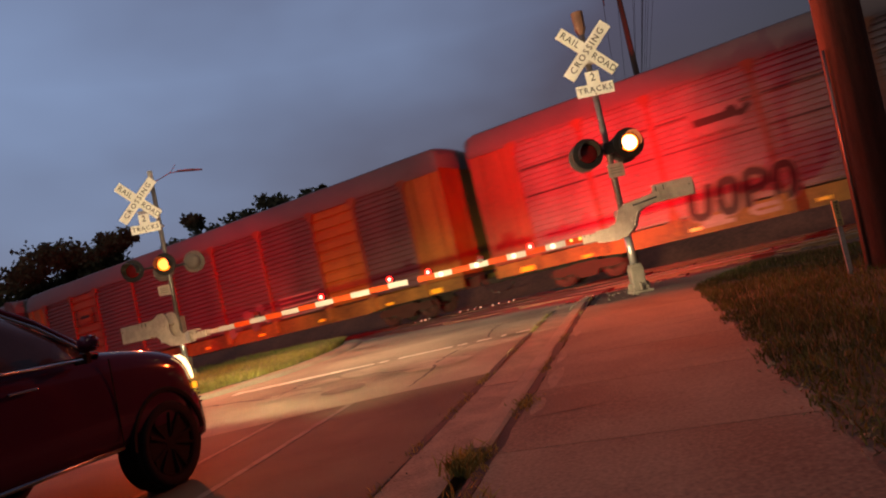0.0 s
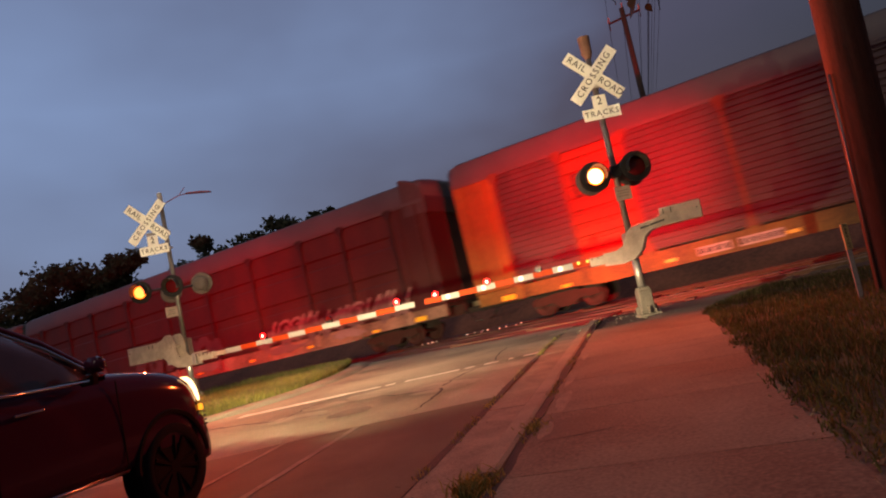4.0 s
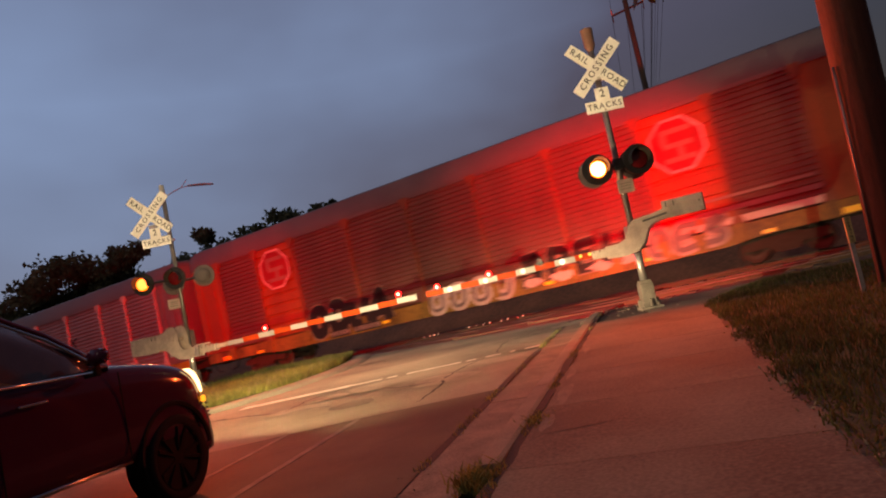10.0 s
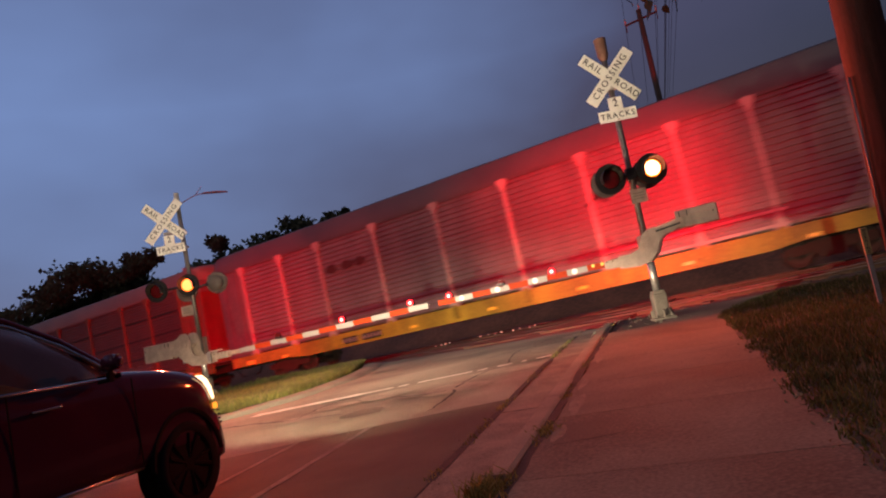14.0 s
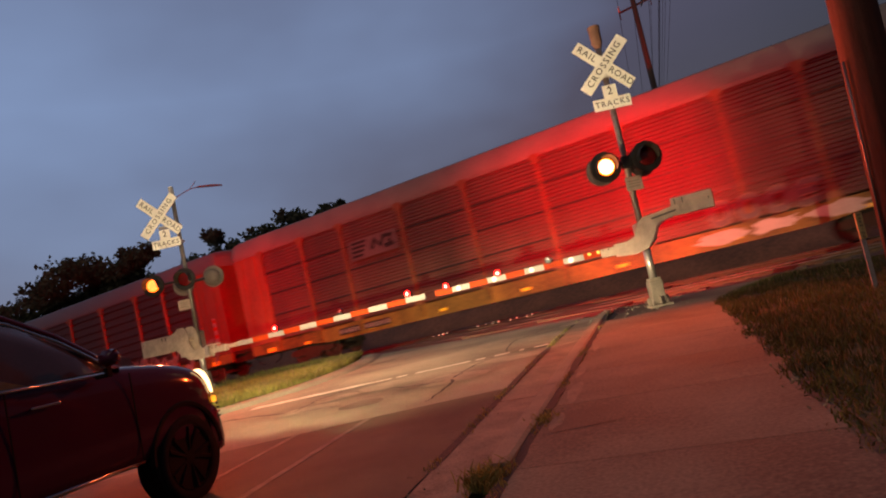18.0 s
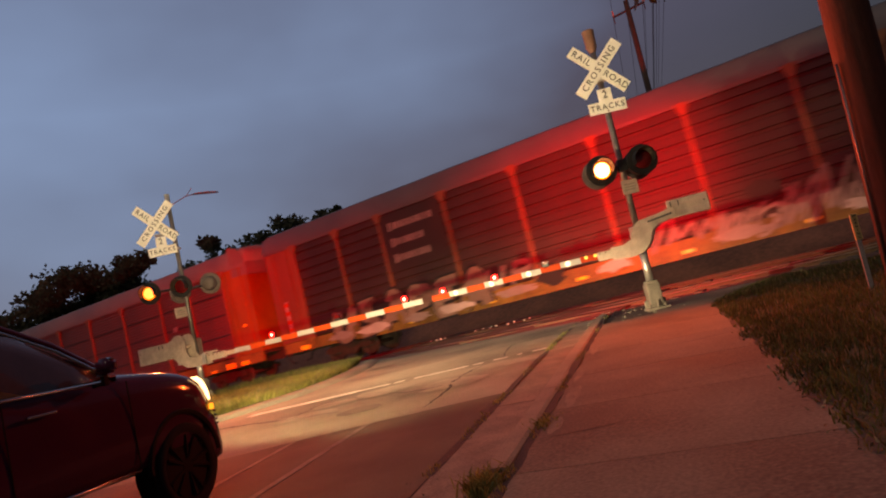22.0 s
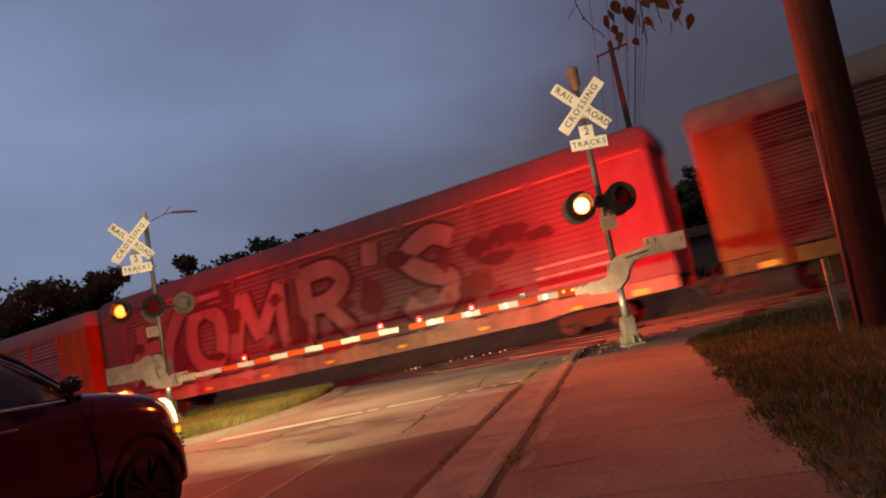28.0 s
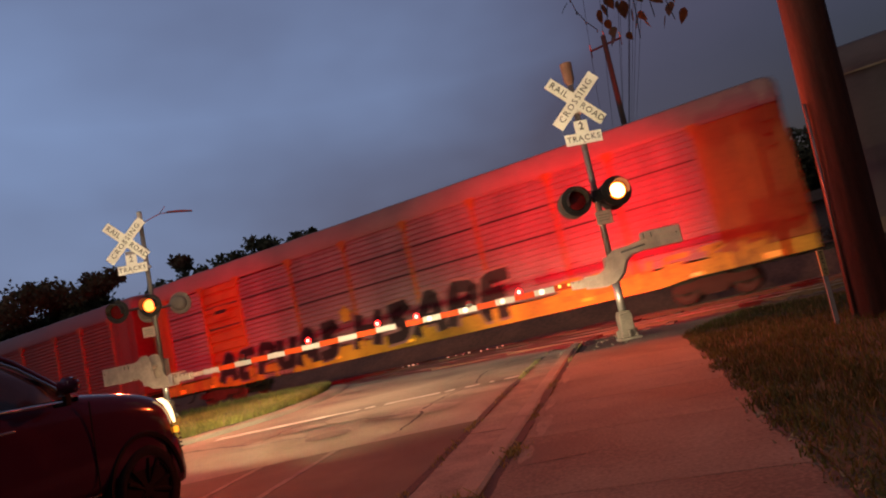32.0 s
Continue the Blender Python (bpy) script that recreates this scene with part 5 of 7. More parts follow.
c = car_carrier(0, "grey and ochre car carrier wagon with a painted board", P["dim"], P["rust"], P["sillgold"], R0, P["yellow"], tint={1: P["ochre2"], 7: P["yellow"]}, top=6.21, ribs=20)
bar_marks(c, -8.45, 4.0, 1.0, 0.50, 1, P["ochre2"], P["ink"])
for sgn in (-1, 1):
    part("board_bracket", tag_stroke([(-0.12 * sgn, 0.36), (0.0, 0.36), (0.02 * sgn, 0.3), (0.02 * sgn, -0.3), (0.0, -0.36), (-0.12 * sgn, -0.36)], 0.07), P["ink"], c, "dark square bracket mark", m=Matrix.Translation((-8.45 + 0.72 * sgn, -1.612, 4.0)))
sill_marks(c, -6.05, -3.69, P["white"], P["ink"])
for k, (x, z, w) in enumerate(((2.2, 1.55, 0.7), (2.9, 1.85, 0.75), (3.7, 2.0, 0.6), (1.8, 1.25, 0.5), (3.3, 1.35, 0.6), (4.0, 1.6, 0.5))):
    blot(c, x, z, w, 0.5, P["haze" if k % 2 else "slate"], 150 + k)
# Pale strips paint the sheen of light reflected by the ribs.
for k in range(5):
    part("pale_streak", shared(("pale_streak", "p"), lambda: box(2.2, 0.012, 0.07), P["spray"]), None, c, "painted sheen low on the screen", m=Matrix.Translation((5.95, -1.57, 1.42 + 0.19 * k)))
c = car_carrier(1, "dark maroon car carrier wagon with pale scrawls along its foot", P["maroon"], P["black"], P["pale"], R0, P["maroon"], ribs=3, top=6.21, hood=P["dim"])
block_row(c, ("flag", "hook", "comb", "tent"), -11.7, -6.6, 1.52, 2.46, P["haze"], None, fat=0.30, lean=0.1)
block_row(c, ("comb", "ring"), -4.5, -2.6, 1.45, 2.15, P["slate"], P["brown"], fat=0.3)
scrawl(c, -2.6, 1.4, 1.95, 0.85, P["slate"], None, 8, fat=0.45, kinds=("arch", "wave"))
scrawl(c, 4.2, 11.6, 1.62, 0.85, P["haze"], None, 9, fat=0.30, kinds=("wave", "low", "swirl", "dash"))
scrawl(c, 4.8, 11.8, 1.95, 0.7, P["spray"], None, 10, fat=0.16, kinds=("wave", "bar", "swirl"), slant=0.5)
for k, (x, w) in enumerate(((-9.6, 2.2), (-6.9, 1.2), (-3.2, 3.0), (0.6, 2.4), (5.6, 2.6), (9.0, 2.0))):
    blot(c, x, 1.10, w, 0.38, P["spray" if k % 2 else "haze"], 40 + k)
part("gap_slit", box(2.3, 0.02, 0.10), M["lamp_black"], c, "dark torn gap in the screen", m=Matrix.Translation((-6.0, -1.56, 4.0)))
c = car_carrier(2, "brown car carrier wagon with octagonal marks and grey scrawls", P["brown"], P["rust"], P["sillgold"], R0, P["ochre2"], tint={1: P["ochre2"], 7: P["ochre2"]}, top=6.21)
octagon_mark(c, -8.5, 4.2)
octagon_mark(c, 8.5, 4.1)
block_row(c, ("ring", "ring", "hook", "tent"), -7.3, -3.1, 0.95, 2.20, P["ink"], P["beige"], fat=0.34, rim=0.05, soft=True)
sill_marks(c, -6.2, -3.7, P["ink"], P["spray"], z=0.93, h=0.28)
block_row(c, ("ring", "ring", "ring", "hook"), -1.5, 2.2, 0.86, 1.66, P["slate"], P["postpale"], fat=0.14, rim=0.13, soft=True)
block_row(c, ("zig", "flag", "comb", "gate"), 2.4, 6.4, 0.98, 2.12, P["ink"], P["beige"], fat=0.26, rim=0.05, lean=0.2)
for k, (x, w) in enumerate(((2.9, 0.8), (4.0, 1.0), (5.3, 0.9), (6.3, 0.7))):
    blot(c, x, 1.08, w, 0.36, P["postpale"], 220 + k)
block_row(c, ("ring", "comb", "zig"), 6.8, 9.3, 0.90, 1.75, P["slate"], P["spray"], fat=0.20, rim=0.09, soft=True)
# Reflected light low on the screen, painted as pale strips.
for k in range(3):
    part("pale_streak", box(3.6 - 0.2 * k, 0.012, 0.20 - 0.06 * k), P["postpale" if k == 0 else "haze"], c, "painted sheen low on the screen", m=Matrix.Translation((10.2, -1.60, 1.46 + 0.36 * k)))
c = car_carrier(3, "silver-grey car carrier wagon with pale posts and yellow sill", P["silver"], P["postpale"], P["gold"], R0, P["silver"], ribs=20, top=6.15, eave=5.26)
part("cross_mark", tag_stroke([(-0.42, -0.22), (0.42, 0.20)], 0.11), P["ink"], c, "black sprayed cross", m=Matrix.Translation((4.65, -1.56, 3.7)))
part("cross_mark", tag_stroke([(-0.30, 0.24), (0.30, -0.26)], 0.11), P["ink"], c, m=Matrix.Translation((4.65, -1.566, 3.7)))
for k, (x, w) in enumerate(((-6.8, 0.7), (-5.9, 0.8), (-5.3, 0.6))):
    blot(c, x, 3.95, w, 0.42, P["maroon"], 60 + k)
sill_marks(c, -6.97, -4.95, P["ink"], P["spray"], z=0.98)
# Painted strips for the light that the screen reflects.
for k in range(4):
    part("pale_streak", shared(("pale_streak", "w"), lambda: box(2.7, 0.012, 0.08), P["postpale"]), None, c, "painted sheen low on the screen", m=Matrix.Translation((5.9 + 2.6 * (k % 2), -1.565, 1.42 + 0.42 * (k // 2))))
c = car_carrier(4, "reddish-brown car carrier wagon with dark vent slits and yellow sill", P["brown"], P["tan"], P["sillgold"], M["roof_pale"], P["tan"], stripes=3, ribs=30, top=6.12, hood=M["roof_pale"])
board = part("lettered_board", box(2.35, 0.012, 0.78, bevel=0.002), P["slate"], c, "dim owner's board with a dark emblem", m=Matrix.Translation((-5.85, -1.632, 4.02)))
for k in range(4):
    part("text_bar", box(0.72 - 0.06 * k, 0.006, 0.09), P["ink"], board, m=Matrix.Translation((-0.68 - 0.04 * k, -0.009, 0.26 - 0.17 * k)))
part("emblem", tag_stroke([(-0.55, -0.18), (-0.38, 0.18), (-0.10, -0.14), (0.08, 0.20), (0.50, 0.16), (0.30, -0.02), (0.52, -0.16), (0.05, -0.2)], 0.17), P["ink"], board, "dark slanted emblem", m=Matrix.Translation((0.48, -0.012, 0.03)))
sill_marks(c, -8.46, -5.85, P["ink"], P["spray"], z=1.02)
block_row(c, ("ring", "ring", "ring", "comb"), 6.2, 9.4, 1.36, 2.05, P["slate"], P["beige"], fat=0.22, rim=0.04, soft=True)
for k, (x, w) in enumerate(((6.5, 1.6), (8.0, 1.6), (9.6, 1.8), (11.4, 2.0))):
    blot(c, x, 1.05, w, 0.42, P["white"], 70 + k)
c = car_carrier(5, "blackish-brown car carrier wagon with a lettered board and pale scrawls", P["black"], P["tan"], P["sillgold"], R0, P["rust"], ribs=10, top=6.15)
board = part("lettered_board", box(2.75, 0.012, 2.2, bevel=0.002), P["black"], c, "dark board with three pale lines of lettering", m=Matrix.Translation((-5.98, -1.572, 4.02)))
for k, (w, n) in enumerate(((2.1, 8), (1.55, 7), (1.7, 7))):
    for j in range(n):
        part("text_bar", box(w / n * 0.66, 0.006, 0.24 if j else 0.32), P["spray"], board, m=Matrix.Translation((-1.05 + w * (j + 0.5) / n, -0.009, 0.62 - 0.62 * k)))
block_row(c, ("hook", "zig", "tent", "flag", "comb", "tent"), -10.8, -3.4, 0.80, 2.25, P["beige"], P["ink"], fat=0.30, rim=0.09, lean=0.35)
block_row(c, ("hook", "flag"), -3.6, -1.6, 1.30, 2.15, P["haze"], None, fat=0.20, lean=0.4)
for k, (x, w) in enumerate(((-10.4, 1.4), (-8.7, 1.7), (-6.6, 1.3), (-4.9, 1.9), (-2.4, 1.9), (1.2, 1.4), (5.0, 1.8), (8.2, 1.3), (10.4, 1.2))):
    blot(c, x, 1.06, w, 0.38, P["white" if k % 2 else "spray"], 80 + k)
for k, (x, z, w) in enumerate(((-8.2, 1.75, 1.0), (5.9, 2.1, 1.1), (-1.0, 1.3, 1.3), (8.6, 2.3, 1.0))):
    blot(c, x, z, w, 0.85, P["ink"], 95 + k)
scrawl(c, 2.2, 12.2, 1.62, 1.2, P["haze"], None, 16, fat=0.11, kinds=("swirl", "arch", "low", "wave"), slant=0.4)
scrawl(c, 4.4, 9.0, 1.30, 0.8, P["spray"], None, 18, fat=0.12, kinds=("swirl", "wave"), slant=0.5)
for x in (-12.95, 12.95):
    strip = part("reflective_strip", box(0.13, 0.012, 1.4), M["stripe_white"], c, "red and white reflective strip", m=Matrix.Translation((x, -1.625, 2.35)))
    for k in range(4):
        part("red_block", box(0.132, 0.014, 0.16), M["stripe_red"], strip, m=Matrix.Translation((0, -0.002, -0.53 + 0.36 * k)))
c = car_carrier(6, "rusty brown car carrier wagon with vent slits and yellow sill", P["brown"], P["tan"], P["sillgold"], M["roof_pale"], P["yellow"], stripes=3, ribs=30, top=6.16, hood=M["roof_pale"])
board = part("lettered_board", box(2.3, 0.012, 0.80, bevel=0.002), P["dim"], c, "dim owner's board with dark lettering", m=Matrix.Translation((-6.05, -1.632, 3.95)))
for k in range(5):
    part("text_bar", box(1.9 - 0.22 * (k % 3), 0.006, 0.055), P["black"], board, m=Matrix.Translation((0.06 * (k % 2), -0.009, 0.27 - 0.13 * k)))
part("emblem", tag_stroke([(-0.30, 0.12), (0.05, 0.14), (0.30, 0.02), (0.05, -0.12), (-0.30, -0.10)], 0.10, True), P["ink"], board, "dark oval emblem", m=Matrix.Translation((0.25, -0.012, 0.05)))
part("reflective_plate", box(0.62, 0.012, 0.24, bevel=0.003), M["reflector_yellow"], c, "large yellow reflective plate", m=Matrix.Translation((11.5, -1.575, 1.00)))
part("small_reflector", box(0.20, 0.012, 0.11), M["reflector_yellow"], c, "small amber reflector", m=Matrix.Translation((12.95, -1.60, 2.6)))
sill_marks(c, -8.38, -6.44, P["ink"], P["spray"], z=1.02)
for x, z in ((8.3, 3.35), (-1.2, 3.0)):
    part("small_placard", box(0.28, 0.012, 0.22), P["spray"], c, "small pale placard", m=Matrix.Translation((x, -1.60, z)))
c = car_carrier(7, "grey car carrier wagon covered with large sprayed letters", P["slate"], P["slate"], P["pale"], P["dim"], P["slate"], ribs=20, top=6.24, eave=5.42)
board = part("lettered_board", box(2.65, 0.012, 0.95, bevel=0.002), P["maroon"], c, "dark board with a pale emblem and lettering", m=Matrix.Translation((-6.15, -1.635, 4.82)))
part("emblem", tag_stroke([(0.17 * math.cos(radians(a)), 0.17 * math.sin(radians(a))) for a in range(0, 360, 24)], 0.14, True), P["spray"], board, "pale round emblem", m=Matrix.Translation((-0.85, -0.012, 0.05)))
for k in range(6):
    part("text_bar", box(0.15, 0.006, 0.24 if k else 0.32), P["spray"], board, m=Matrix.Translation((-0.42 + 0.24 * k, -0.009, 0.08)))
part("text_bar", box(0.8, 0.006, 0.07), P["haze"], board, m=Matrix.Translation((0.5, -0.009, -0.26)))
sprayed_text(c, (("H", -10.0, 3.3, 0.5, 0.0), ("O", -6.45, 2.2, 0.05, -0.05), ("M", -3.2, 3.2, 0.2, 0.05), ("R", 0.3, 2.7, 0.1, 0.1), ("tick", 2.75, 1.0, 0.1, 0.5), ("S", 5.3, 2.6, 0.1, 0.15)), P["haze"], P["black"], 3.15, 2.6)
part("eave_line", box(BODY - 0.4, 0.02, 0.055, (0, -1.60, 5.28)), P["pale"], c, "pale rail under the eave")
for k, (x, z, w, h) in enumerate(((-8.3, 2.5, 1.2, 1.5), (-4.7, 3.6, 1.0, 1.3), (-1.3, 2.4, 1.3, 1.4), (2.6, 2.9, 1.2, 1.9), (4.0, 4.1, 1.6, 0.8), (7.0, 2.5, 1.6, 1.1))):
    blot(c, x, z, w, h, P["maroon"], 170 + k)
for k, (x, z, w, h) in enumerate(((-11.0, 3.4, 0.9, 0.5), (-9.2, 4.0, 0.8, 0.6), (-6.0, 2.2, 1.3, 0.4), (-3.0, 2.3, 0.7, 0.9), (-2.2, 3.9, 0.9, 0.5), (0.2, 2.3, 0.6, 0.9), (1.3, 3.0, 0.9, 0.5), (5.0, 2.5, 1.2, 0.5), (5.9, 3.6, 0.7, 0.9))):
    blot(c, x, z, w, h, P["slate" if k % 2 else "maroon"], 190 + k)
for k, (x, z, w, h) in enumerate(((7.4, 3.75, 1.3, 0.8), (8.6, 3.9, 1.5, 0.9), (8.0, 3.2, 1.6, 0.5), (9.7, 3.6, 1.2, 0.5), (-12.0, 2.6, 1.1, 0.5))):
    blot(c, x, z, w, h, P["black"], 110 + k)
# Pale strips imitate reflected light at the front of the screen.
for k in range(4):
    part("pale_streak", shared(("pale_streak", "w"), lambda: box(2.7, 0.012, 0.08), P["postpale"]), None, c, "painted sheen low on the screen", m=Matrix.Translation((10.6, -1.565, 1.45 + 0.34 * k)))
for k, x in enumerate((-11.2, -9.4, -7.2, -4.6, -2.2, 0.6, 3.2, 5.8, 8.2)):
    blot(c, x, 1.18 + 0.12 * (k % 3), 1.5 + 0.5 * (k % 2), 0.36, P["red" if k % 4 == 1 else "spray" if k % 2 else "haze"], 120 + k)
c = car_carrier(8, "grey car carrier wagon with ochre posts, yellow sill and bold scrawls", P["silver"], P["yellow"], P["gold"], M["roof_pale"], P["yellow"], ribs=20, stripes=2, top=6.15, tint={1: P["yellow"]}, edges=(-12.6, -10.2, -8.0, -5.0, -2.15, 0.72, 3.6, 6.5, 8.6, 11.25))
block_row(c, ("gate", "zig", "tent", "flag", "comb"), -2.5, 4.4, 0.95, 2.55, P["ink"], P["haze"], fat=0.25, rim=0.09, lean=0.35, grow=0.15)
block_row(c, ("tent", "comb", "flag", "hook", "tent", "zig"), -9.9, -3.2, 0.90, 2.30, P["ink"], P["slate"], fat=0.25, rim=0.07, lean=0.35, grow=0.2)
bar_marks(c, -9.1, 4.0, 0.9, 0.5, 1, P["yellow"], P["ink"])
blot(c, -2.6, 2.5, 0.7, 0.6, P["gold"], 140)
sill_marks(c, -7.3, -5.7, P["ink"], P["spray"], z=0.86)
block_row(c, ("comb", "zig", "hook", "comb", "zig", "flag"), 5.8, 12.6, 0.98, 1.7, P["gold"], None, fat=0.22, lean=0.2)
for i, (skin, post, sill) in enumerate(((P["brown"], P["tan"], P["gold"]), (P["dim"], P["tan"], P["gold"]), (P["maroon"], P["brown"], P["pale"]))):
    car_carrier(9 + i, "dim brown car carrier wagon far down the train", skin, post, sill, R0, P["brown"])
car_carrier(-2, "grey car carrier wagon near the head of the train", P["grey"], P["tan"], P["gold"], R0, P["tan"])


def train_at(t):
    """Where the front end of the wagon of index 0 stands along the track."""
    return -11.37 + 6.815 * t + 0.022 * t * t

# ---- the waiting car ----
suv = thing("car", Matrix.Translation(on_road(4.22, -3.44, 0.077)) @ Matrix.Rotation(-HEADING, 4, "Z") @ Matrix.Scale(0.93, 4), "dark maroon-black sport utility car waiting with headlights on", "car")
# Car space: y forward along the road, x to the right; the right flank is at x = 0, the front axle at y = -0.1; the tyres reach down to z = -0.083.
WIDTH = 1.92


def car_body():
    out = bmesh.new()
    # Stations along the car: (y, half-width factor, sill z, belt z, top z)
    st = [(0.50, 0.62, 0.36, 0.58, 0.70), (0.47, 0.78, 0.24, 0.66, 0.80), (0.41, 0.90, 0.20, 0.74, 0.88), (0.30, 0.975, 0.20, 0.84, 0.945), (0.06, 1.0, 0.25, 0.93, 1.01),
          (-0.4, 1.0, 0.27, 0.985, 1.07), (-0.75, 1.0, 0.27, 1.0, 1.10), (-1.0, 1.0, 0.27, 1.01, 1.12), (-2.0, 1.0, 0.27, 1.03, 1.13), (-3.0, 1.0, 0.28, 1.05, 1.15), (-3.7, 0.99, 0.34, 1.07, 1.15), (-3.95, 0.94, 0.45, 1.0, 1.08)]
    rings = []
    for y, wf, sill, belt, top in st:
        hw = WIDTH / 2
        prof = [(0.90, sill), (1.0, sill + 0.12), (1.0, (sill + belt) / 2), (0.975, belt), (0.86, belt + (top - belt) * 0.75), (0.55, top), (0.0, top + 0.015)]
        ring = [out.verts.new((-hw + hw * wf * f, y, z)) for f, z in prof] + [out.verts.new((-hw - hw * wf * f, y, z)) for f, z in prof[-2::-1]]
        rings.append(ring)
    for a, b in zip(rings, rings[1:]):
        for k in range(len(a) - 1):
            out.faces.new((a[k], a[k + 1], b[k + 1], b[k]))
        out.faces.new((a[-1], a[0], b[0], b[-1]))
    out.faces.new(rings[0])
    out.faces.new(rings[-1][::-1])
    bmesh.ops.recalc_face_normals(out, faces=out.faces)
    return out


def car_cabin(inset, lift=0.0):
    """The greenhouse; inset draws the glass inside the paint."""
    out = bmesh.new()
    st = [(-0.60, 1.04, 1.06), (-0.97, 1.04, 1.29), (-1.27, 1.04, 1.46), (-1.62, 1.04, 1.57), (-2.1, 1.05, 1.64), (-2.9, 1.06, 1.62), (-3.5, 1.07, 1.51), (-3.85, 1.08, 1.15)]
    rings = []
    for y, low, top in st:
        hw = WIDTH / 2 - inset
        lean = (top - low) * 0.26
        pr = [(hw * 0.975, low), (hw * 0.975 - lean * 0.55, low + (top - low) * 0.55), (hw * 0.975 - lean, top - 0.05 + lift), (hw * 0.60, top + lift), (0, top + 0.012 + lift)]
        ring = [out.verts.new((-WIDTH / 2 + x, y, z)) for x, z in pr] + [out.verts.new((-WIDTH / 2 - x, y, z)) for x, z in pr[-2::-1]]
        rings.append(ring)
    for a, b in zip(rings, rings[1:]):
        for k in range(len(a) - 1):
            out.faces.new((a[k], a[k + 1], b[k + 1], b[k]))
    out.faces.new(rings[0])
    out.faces.new(rings[-1][::-1])
    bmesh.ops.recalc_face_normals(out, faces=out.faces)
    return out


body = part("body", car_body(), M["car_paint"], suv, "glossy dark paintwork", smooth=True)
body.modifiers.new("soft", "SUBSURF").levels = 2
body.modifiers["soft"].render_levels = 2
part("glass_cabin", car_cabin(0.03), M["car_glass"], suv, "dark tinted windows", smooth=True)
part("roof_skin", box(1.2, 1.7, 0.04, (-WIDTH / 2, -2.45, 1.655), 0.015), M["car_paint"], suv)


def side_strip(points, r, material, name, label=""):
    return part(name, wire(points, r, 6), material, suv, label, smooth=True)


side_strip([(-0.05, -0.66, 1.04), (-0.06, -0.80, 1.125), (-0.13, -1.0, 1.285), (-0.20, -1.3, 1.45), (-0.235, -1.65, 1.555), (-0.25, -2.2, 1.62), (-0.25, -3.0, 1.60)], 0.011, M["car_trim"], "window_trim", "bright window trim")
side_strip([(-0.09, -0.66, 1.075), (-0.10, -0.80, 1.165), (-0.165, -1.0, 1.325), (-0.24, -1.3, 1.49), (-0.28, -1.65, 1.595), (-0.29, -2.2, 1.66), (-0.29, -3.0, 1.635)], 0.026, M["car_paint"], "roof_pillar")
side_strip([(0.002, -0.80, 1.017), (0.005, -1.6, 1.035), (0.005, -2.6, 1.05), (0.0, -3.3, 1.07)], 0.012, M["car_trim"], "belt_trim", "bright belt trim")
part("quarter_trim", prism([(-1.38, 1.035), (-1.75, 1.045), (-1.75, 1.125), (-1.56, 1.10)], 0.014), M["car_trim"], suv, "pale wedge of window trim", m=Matrix.Rotation(radians(90), 4, "Z"))
side_strip([(0.012, -0.60, 0.352), (0.016, -1.2, 0.364), (0.016, -2.2, 0.37)], 0.015, M["car_trim"], "sill_trim", "bright sill trim")
part("door_handle", box(0.030, 0.21, 0.018, (0.012, -1.305, 0.903), 0.008), M["car_trim"], suv, "chrome door handle")
part("door_seam", box(0.006, 0.008, 0.62, (0.002, -0.58, 0.68)), M["car_black"], suv)
part("door_seam", box(0.006, 0.008, 0.66, (0.002, -1.55, 0.70)), M["car_black"], suv)
mirror = prism([(0.055, 1.085), (0.09, 1.062), (0.185, 1.068), (0.20, 1.10), (0.195, 1.155), (0.16, 1.172), (0.075, 1.170), (0.05, 1.14)], 0.085, (0, -0.86, 0), 0.02)
part("mirror", mirror, M["car_paint"], suv, "dark door mirror", smooth=True)
part("mirror_arm", merge(box(0.03, 0.05, 0.08, (0.085, -0.85, 1.04), 0.01), box(0.11, 0.05, 0.03, (0.045, -0.85, 1.005), 0.01)), M["car_black"], suv)
part("mirror_trim", box(0.05, 0.012, 0.010, (0.10, -0.905, 1.058), 0.003), M["car_trim"], suv, "small bright edge under the mirror")
for sx, x in ((1, -0.20), (-1, -WIDTH + 0.20)):
    lens = prism([(0.190, 0.900), (0.250, 0.897), (0.312, 0.855), (0.352, 0.780), (0.366, 0.700), (0.360, 0.680), (0.346, 0.705), (0.318, 0.775), (0.268, 0.845)], 0.02)
    part("headlight", lens, M["headlight_lit"], suv, "lit headlight", m=Matrix.Translation((x + sx * 0.135, 0.0, 0.0)) @ Matrix.Rotation(radians(90), 4, "Z"))
    part("indicator", box(0.03, 0.035, 0.05, (x + sx * 0.15, 0.352, 0.625), 0.01), M["indicator_lit"], suv, "amber side lamp")
    side = bmesh.new()
    for k in range(4):
        box(0.02, 0.012, 0.016, (x + sx * 0.175, 0.350 + 0.004 * k, 0.585 - 0.035 * k), 0.004, side)
    part("side_reflector", side, M["car_trim"], suv, "small bright reflector facets")
part("grille", box(0.9, 0.06, 0.3, (-WIDTH / 2, 0.50, 0.60), 0.02), M["car_black"], suv, "black grille")
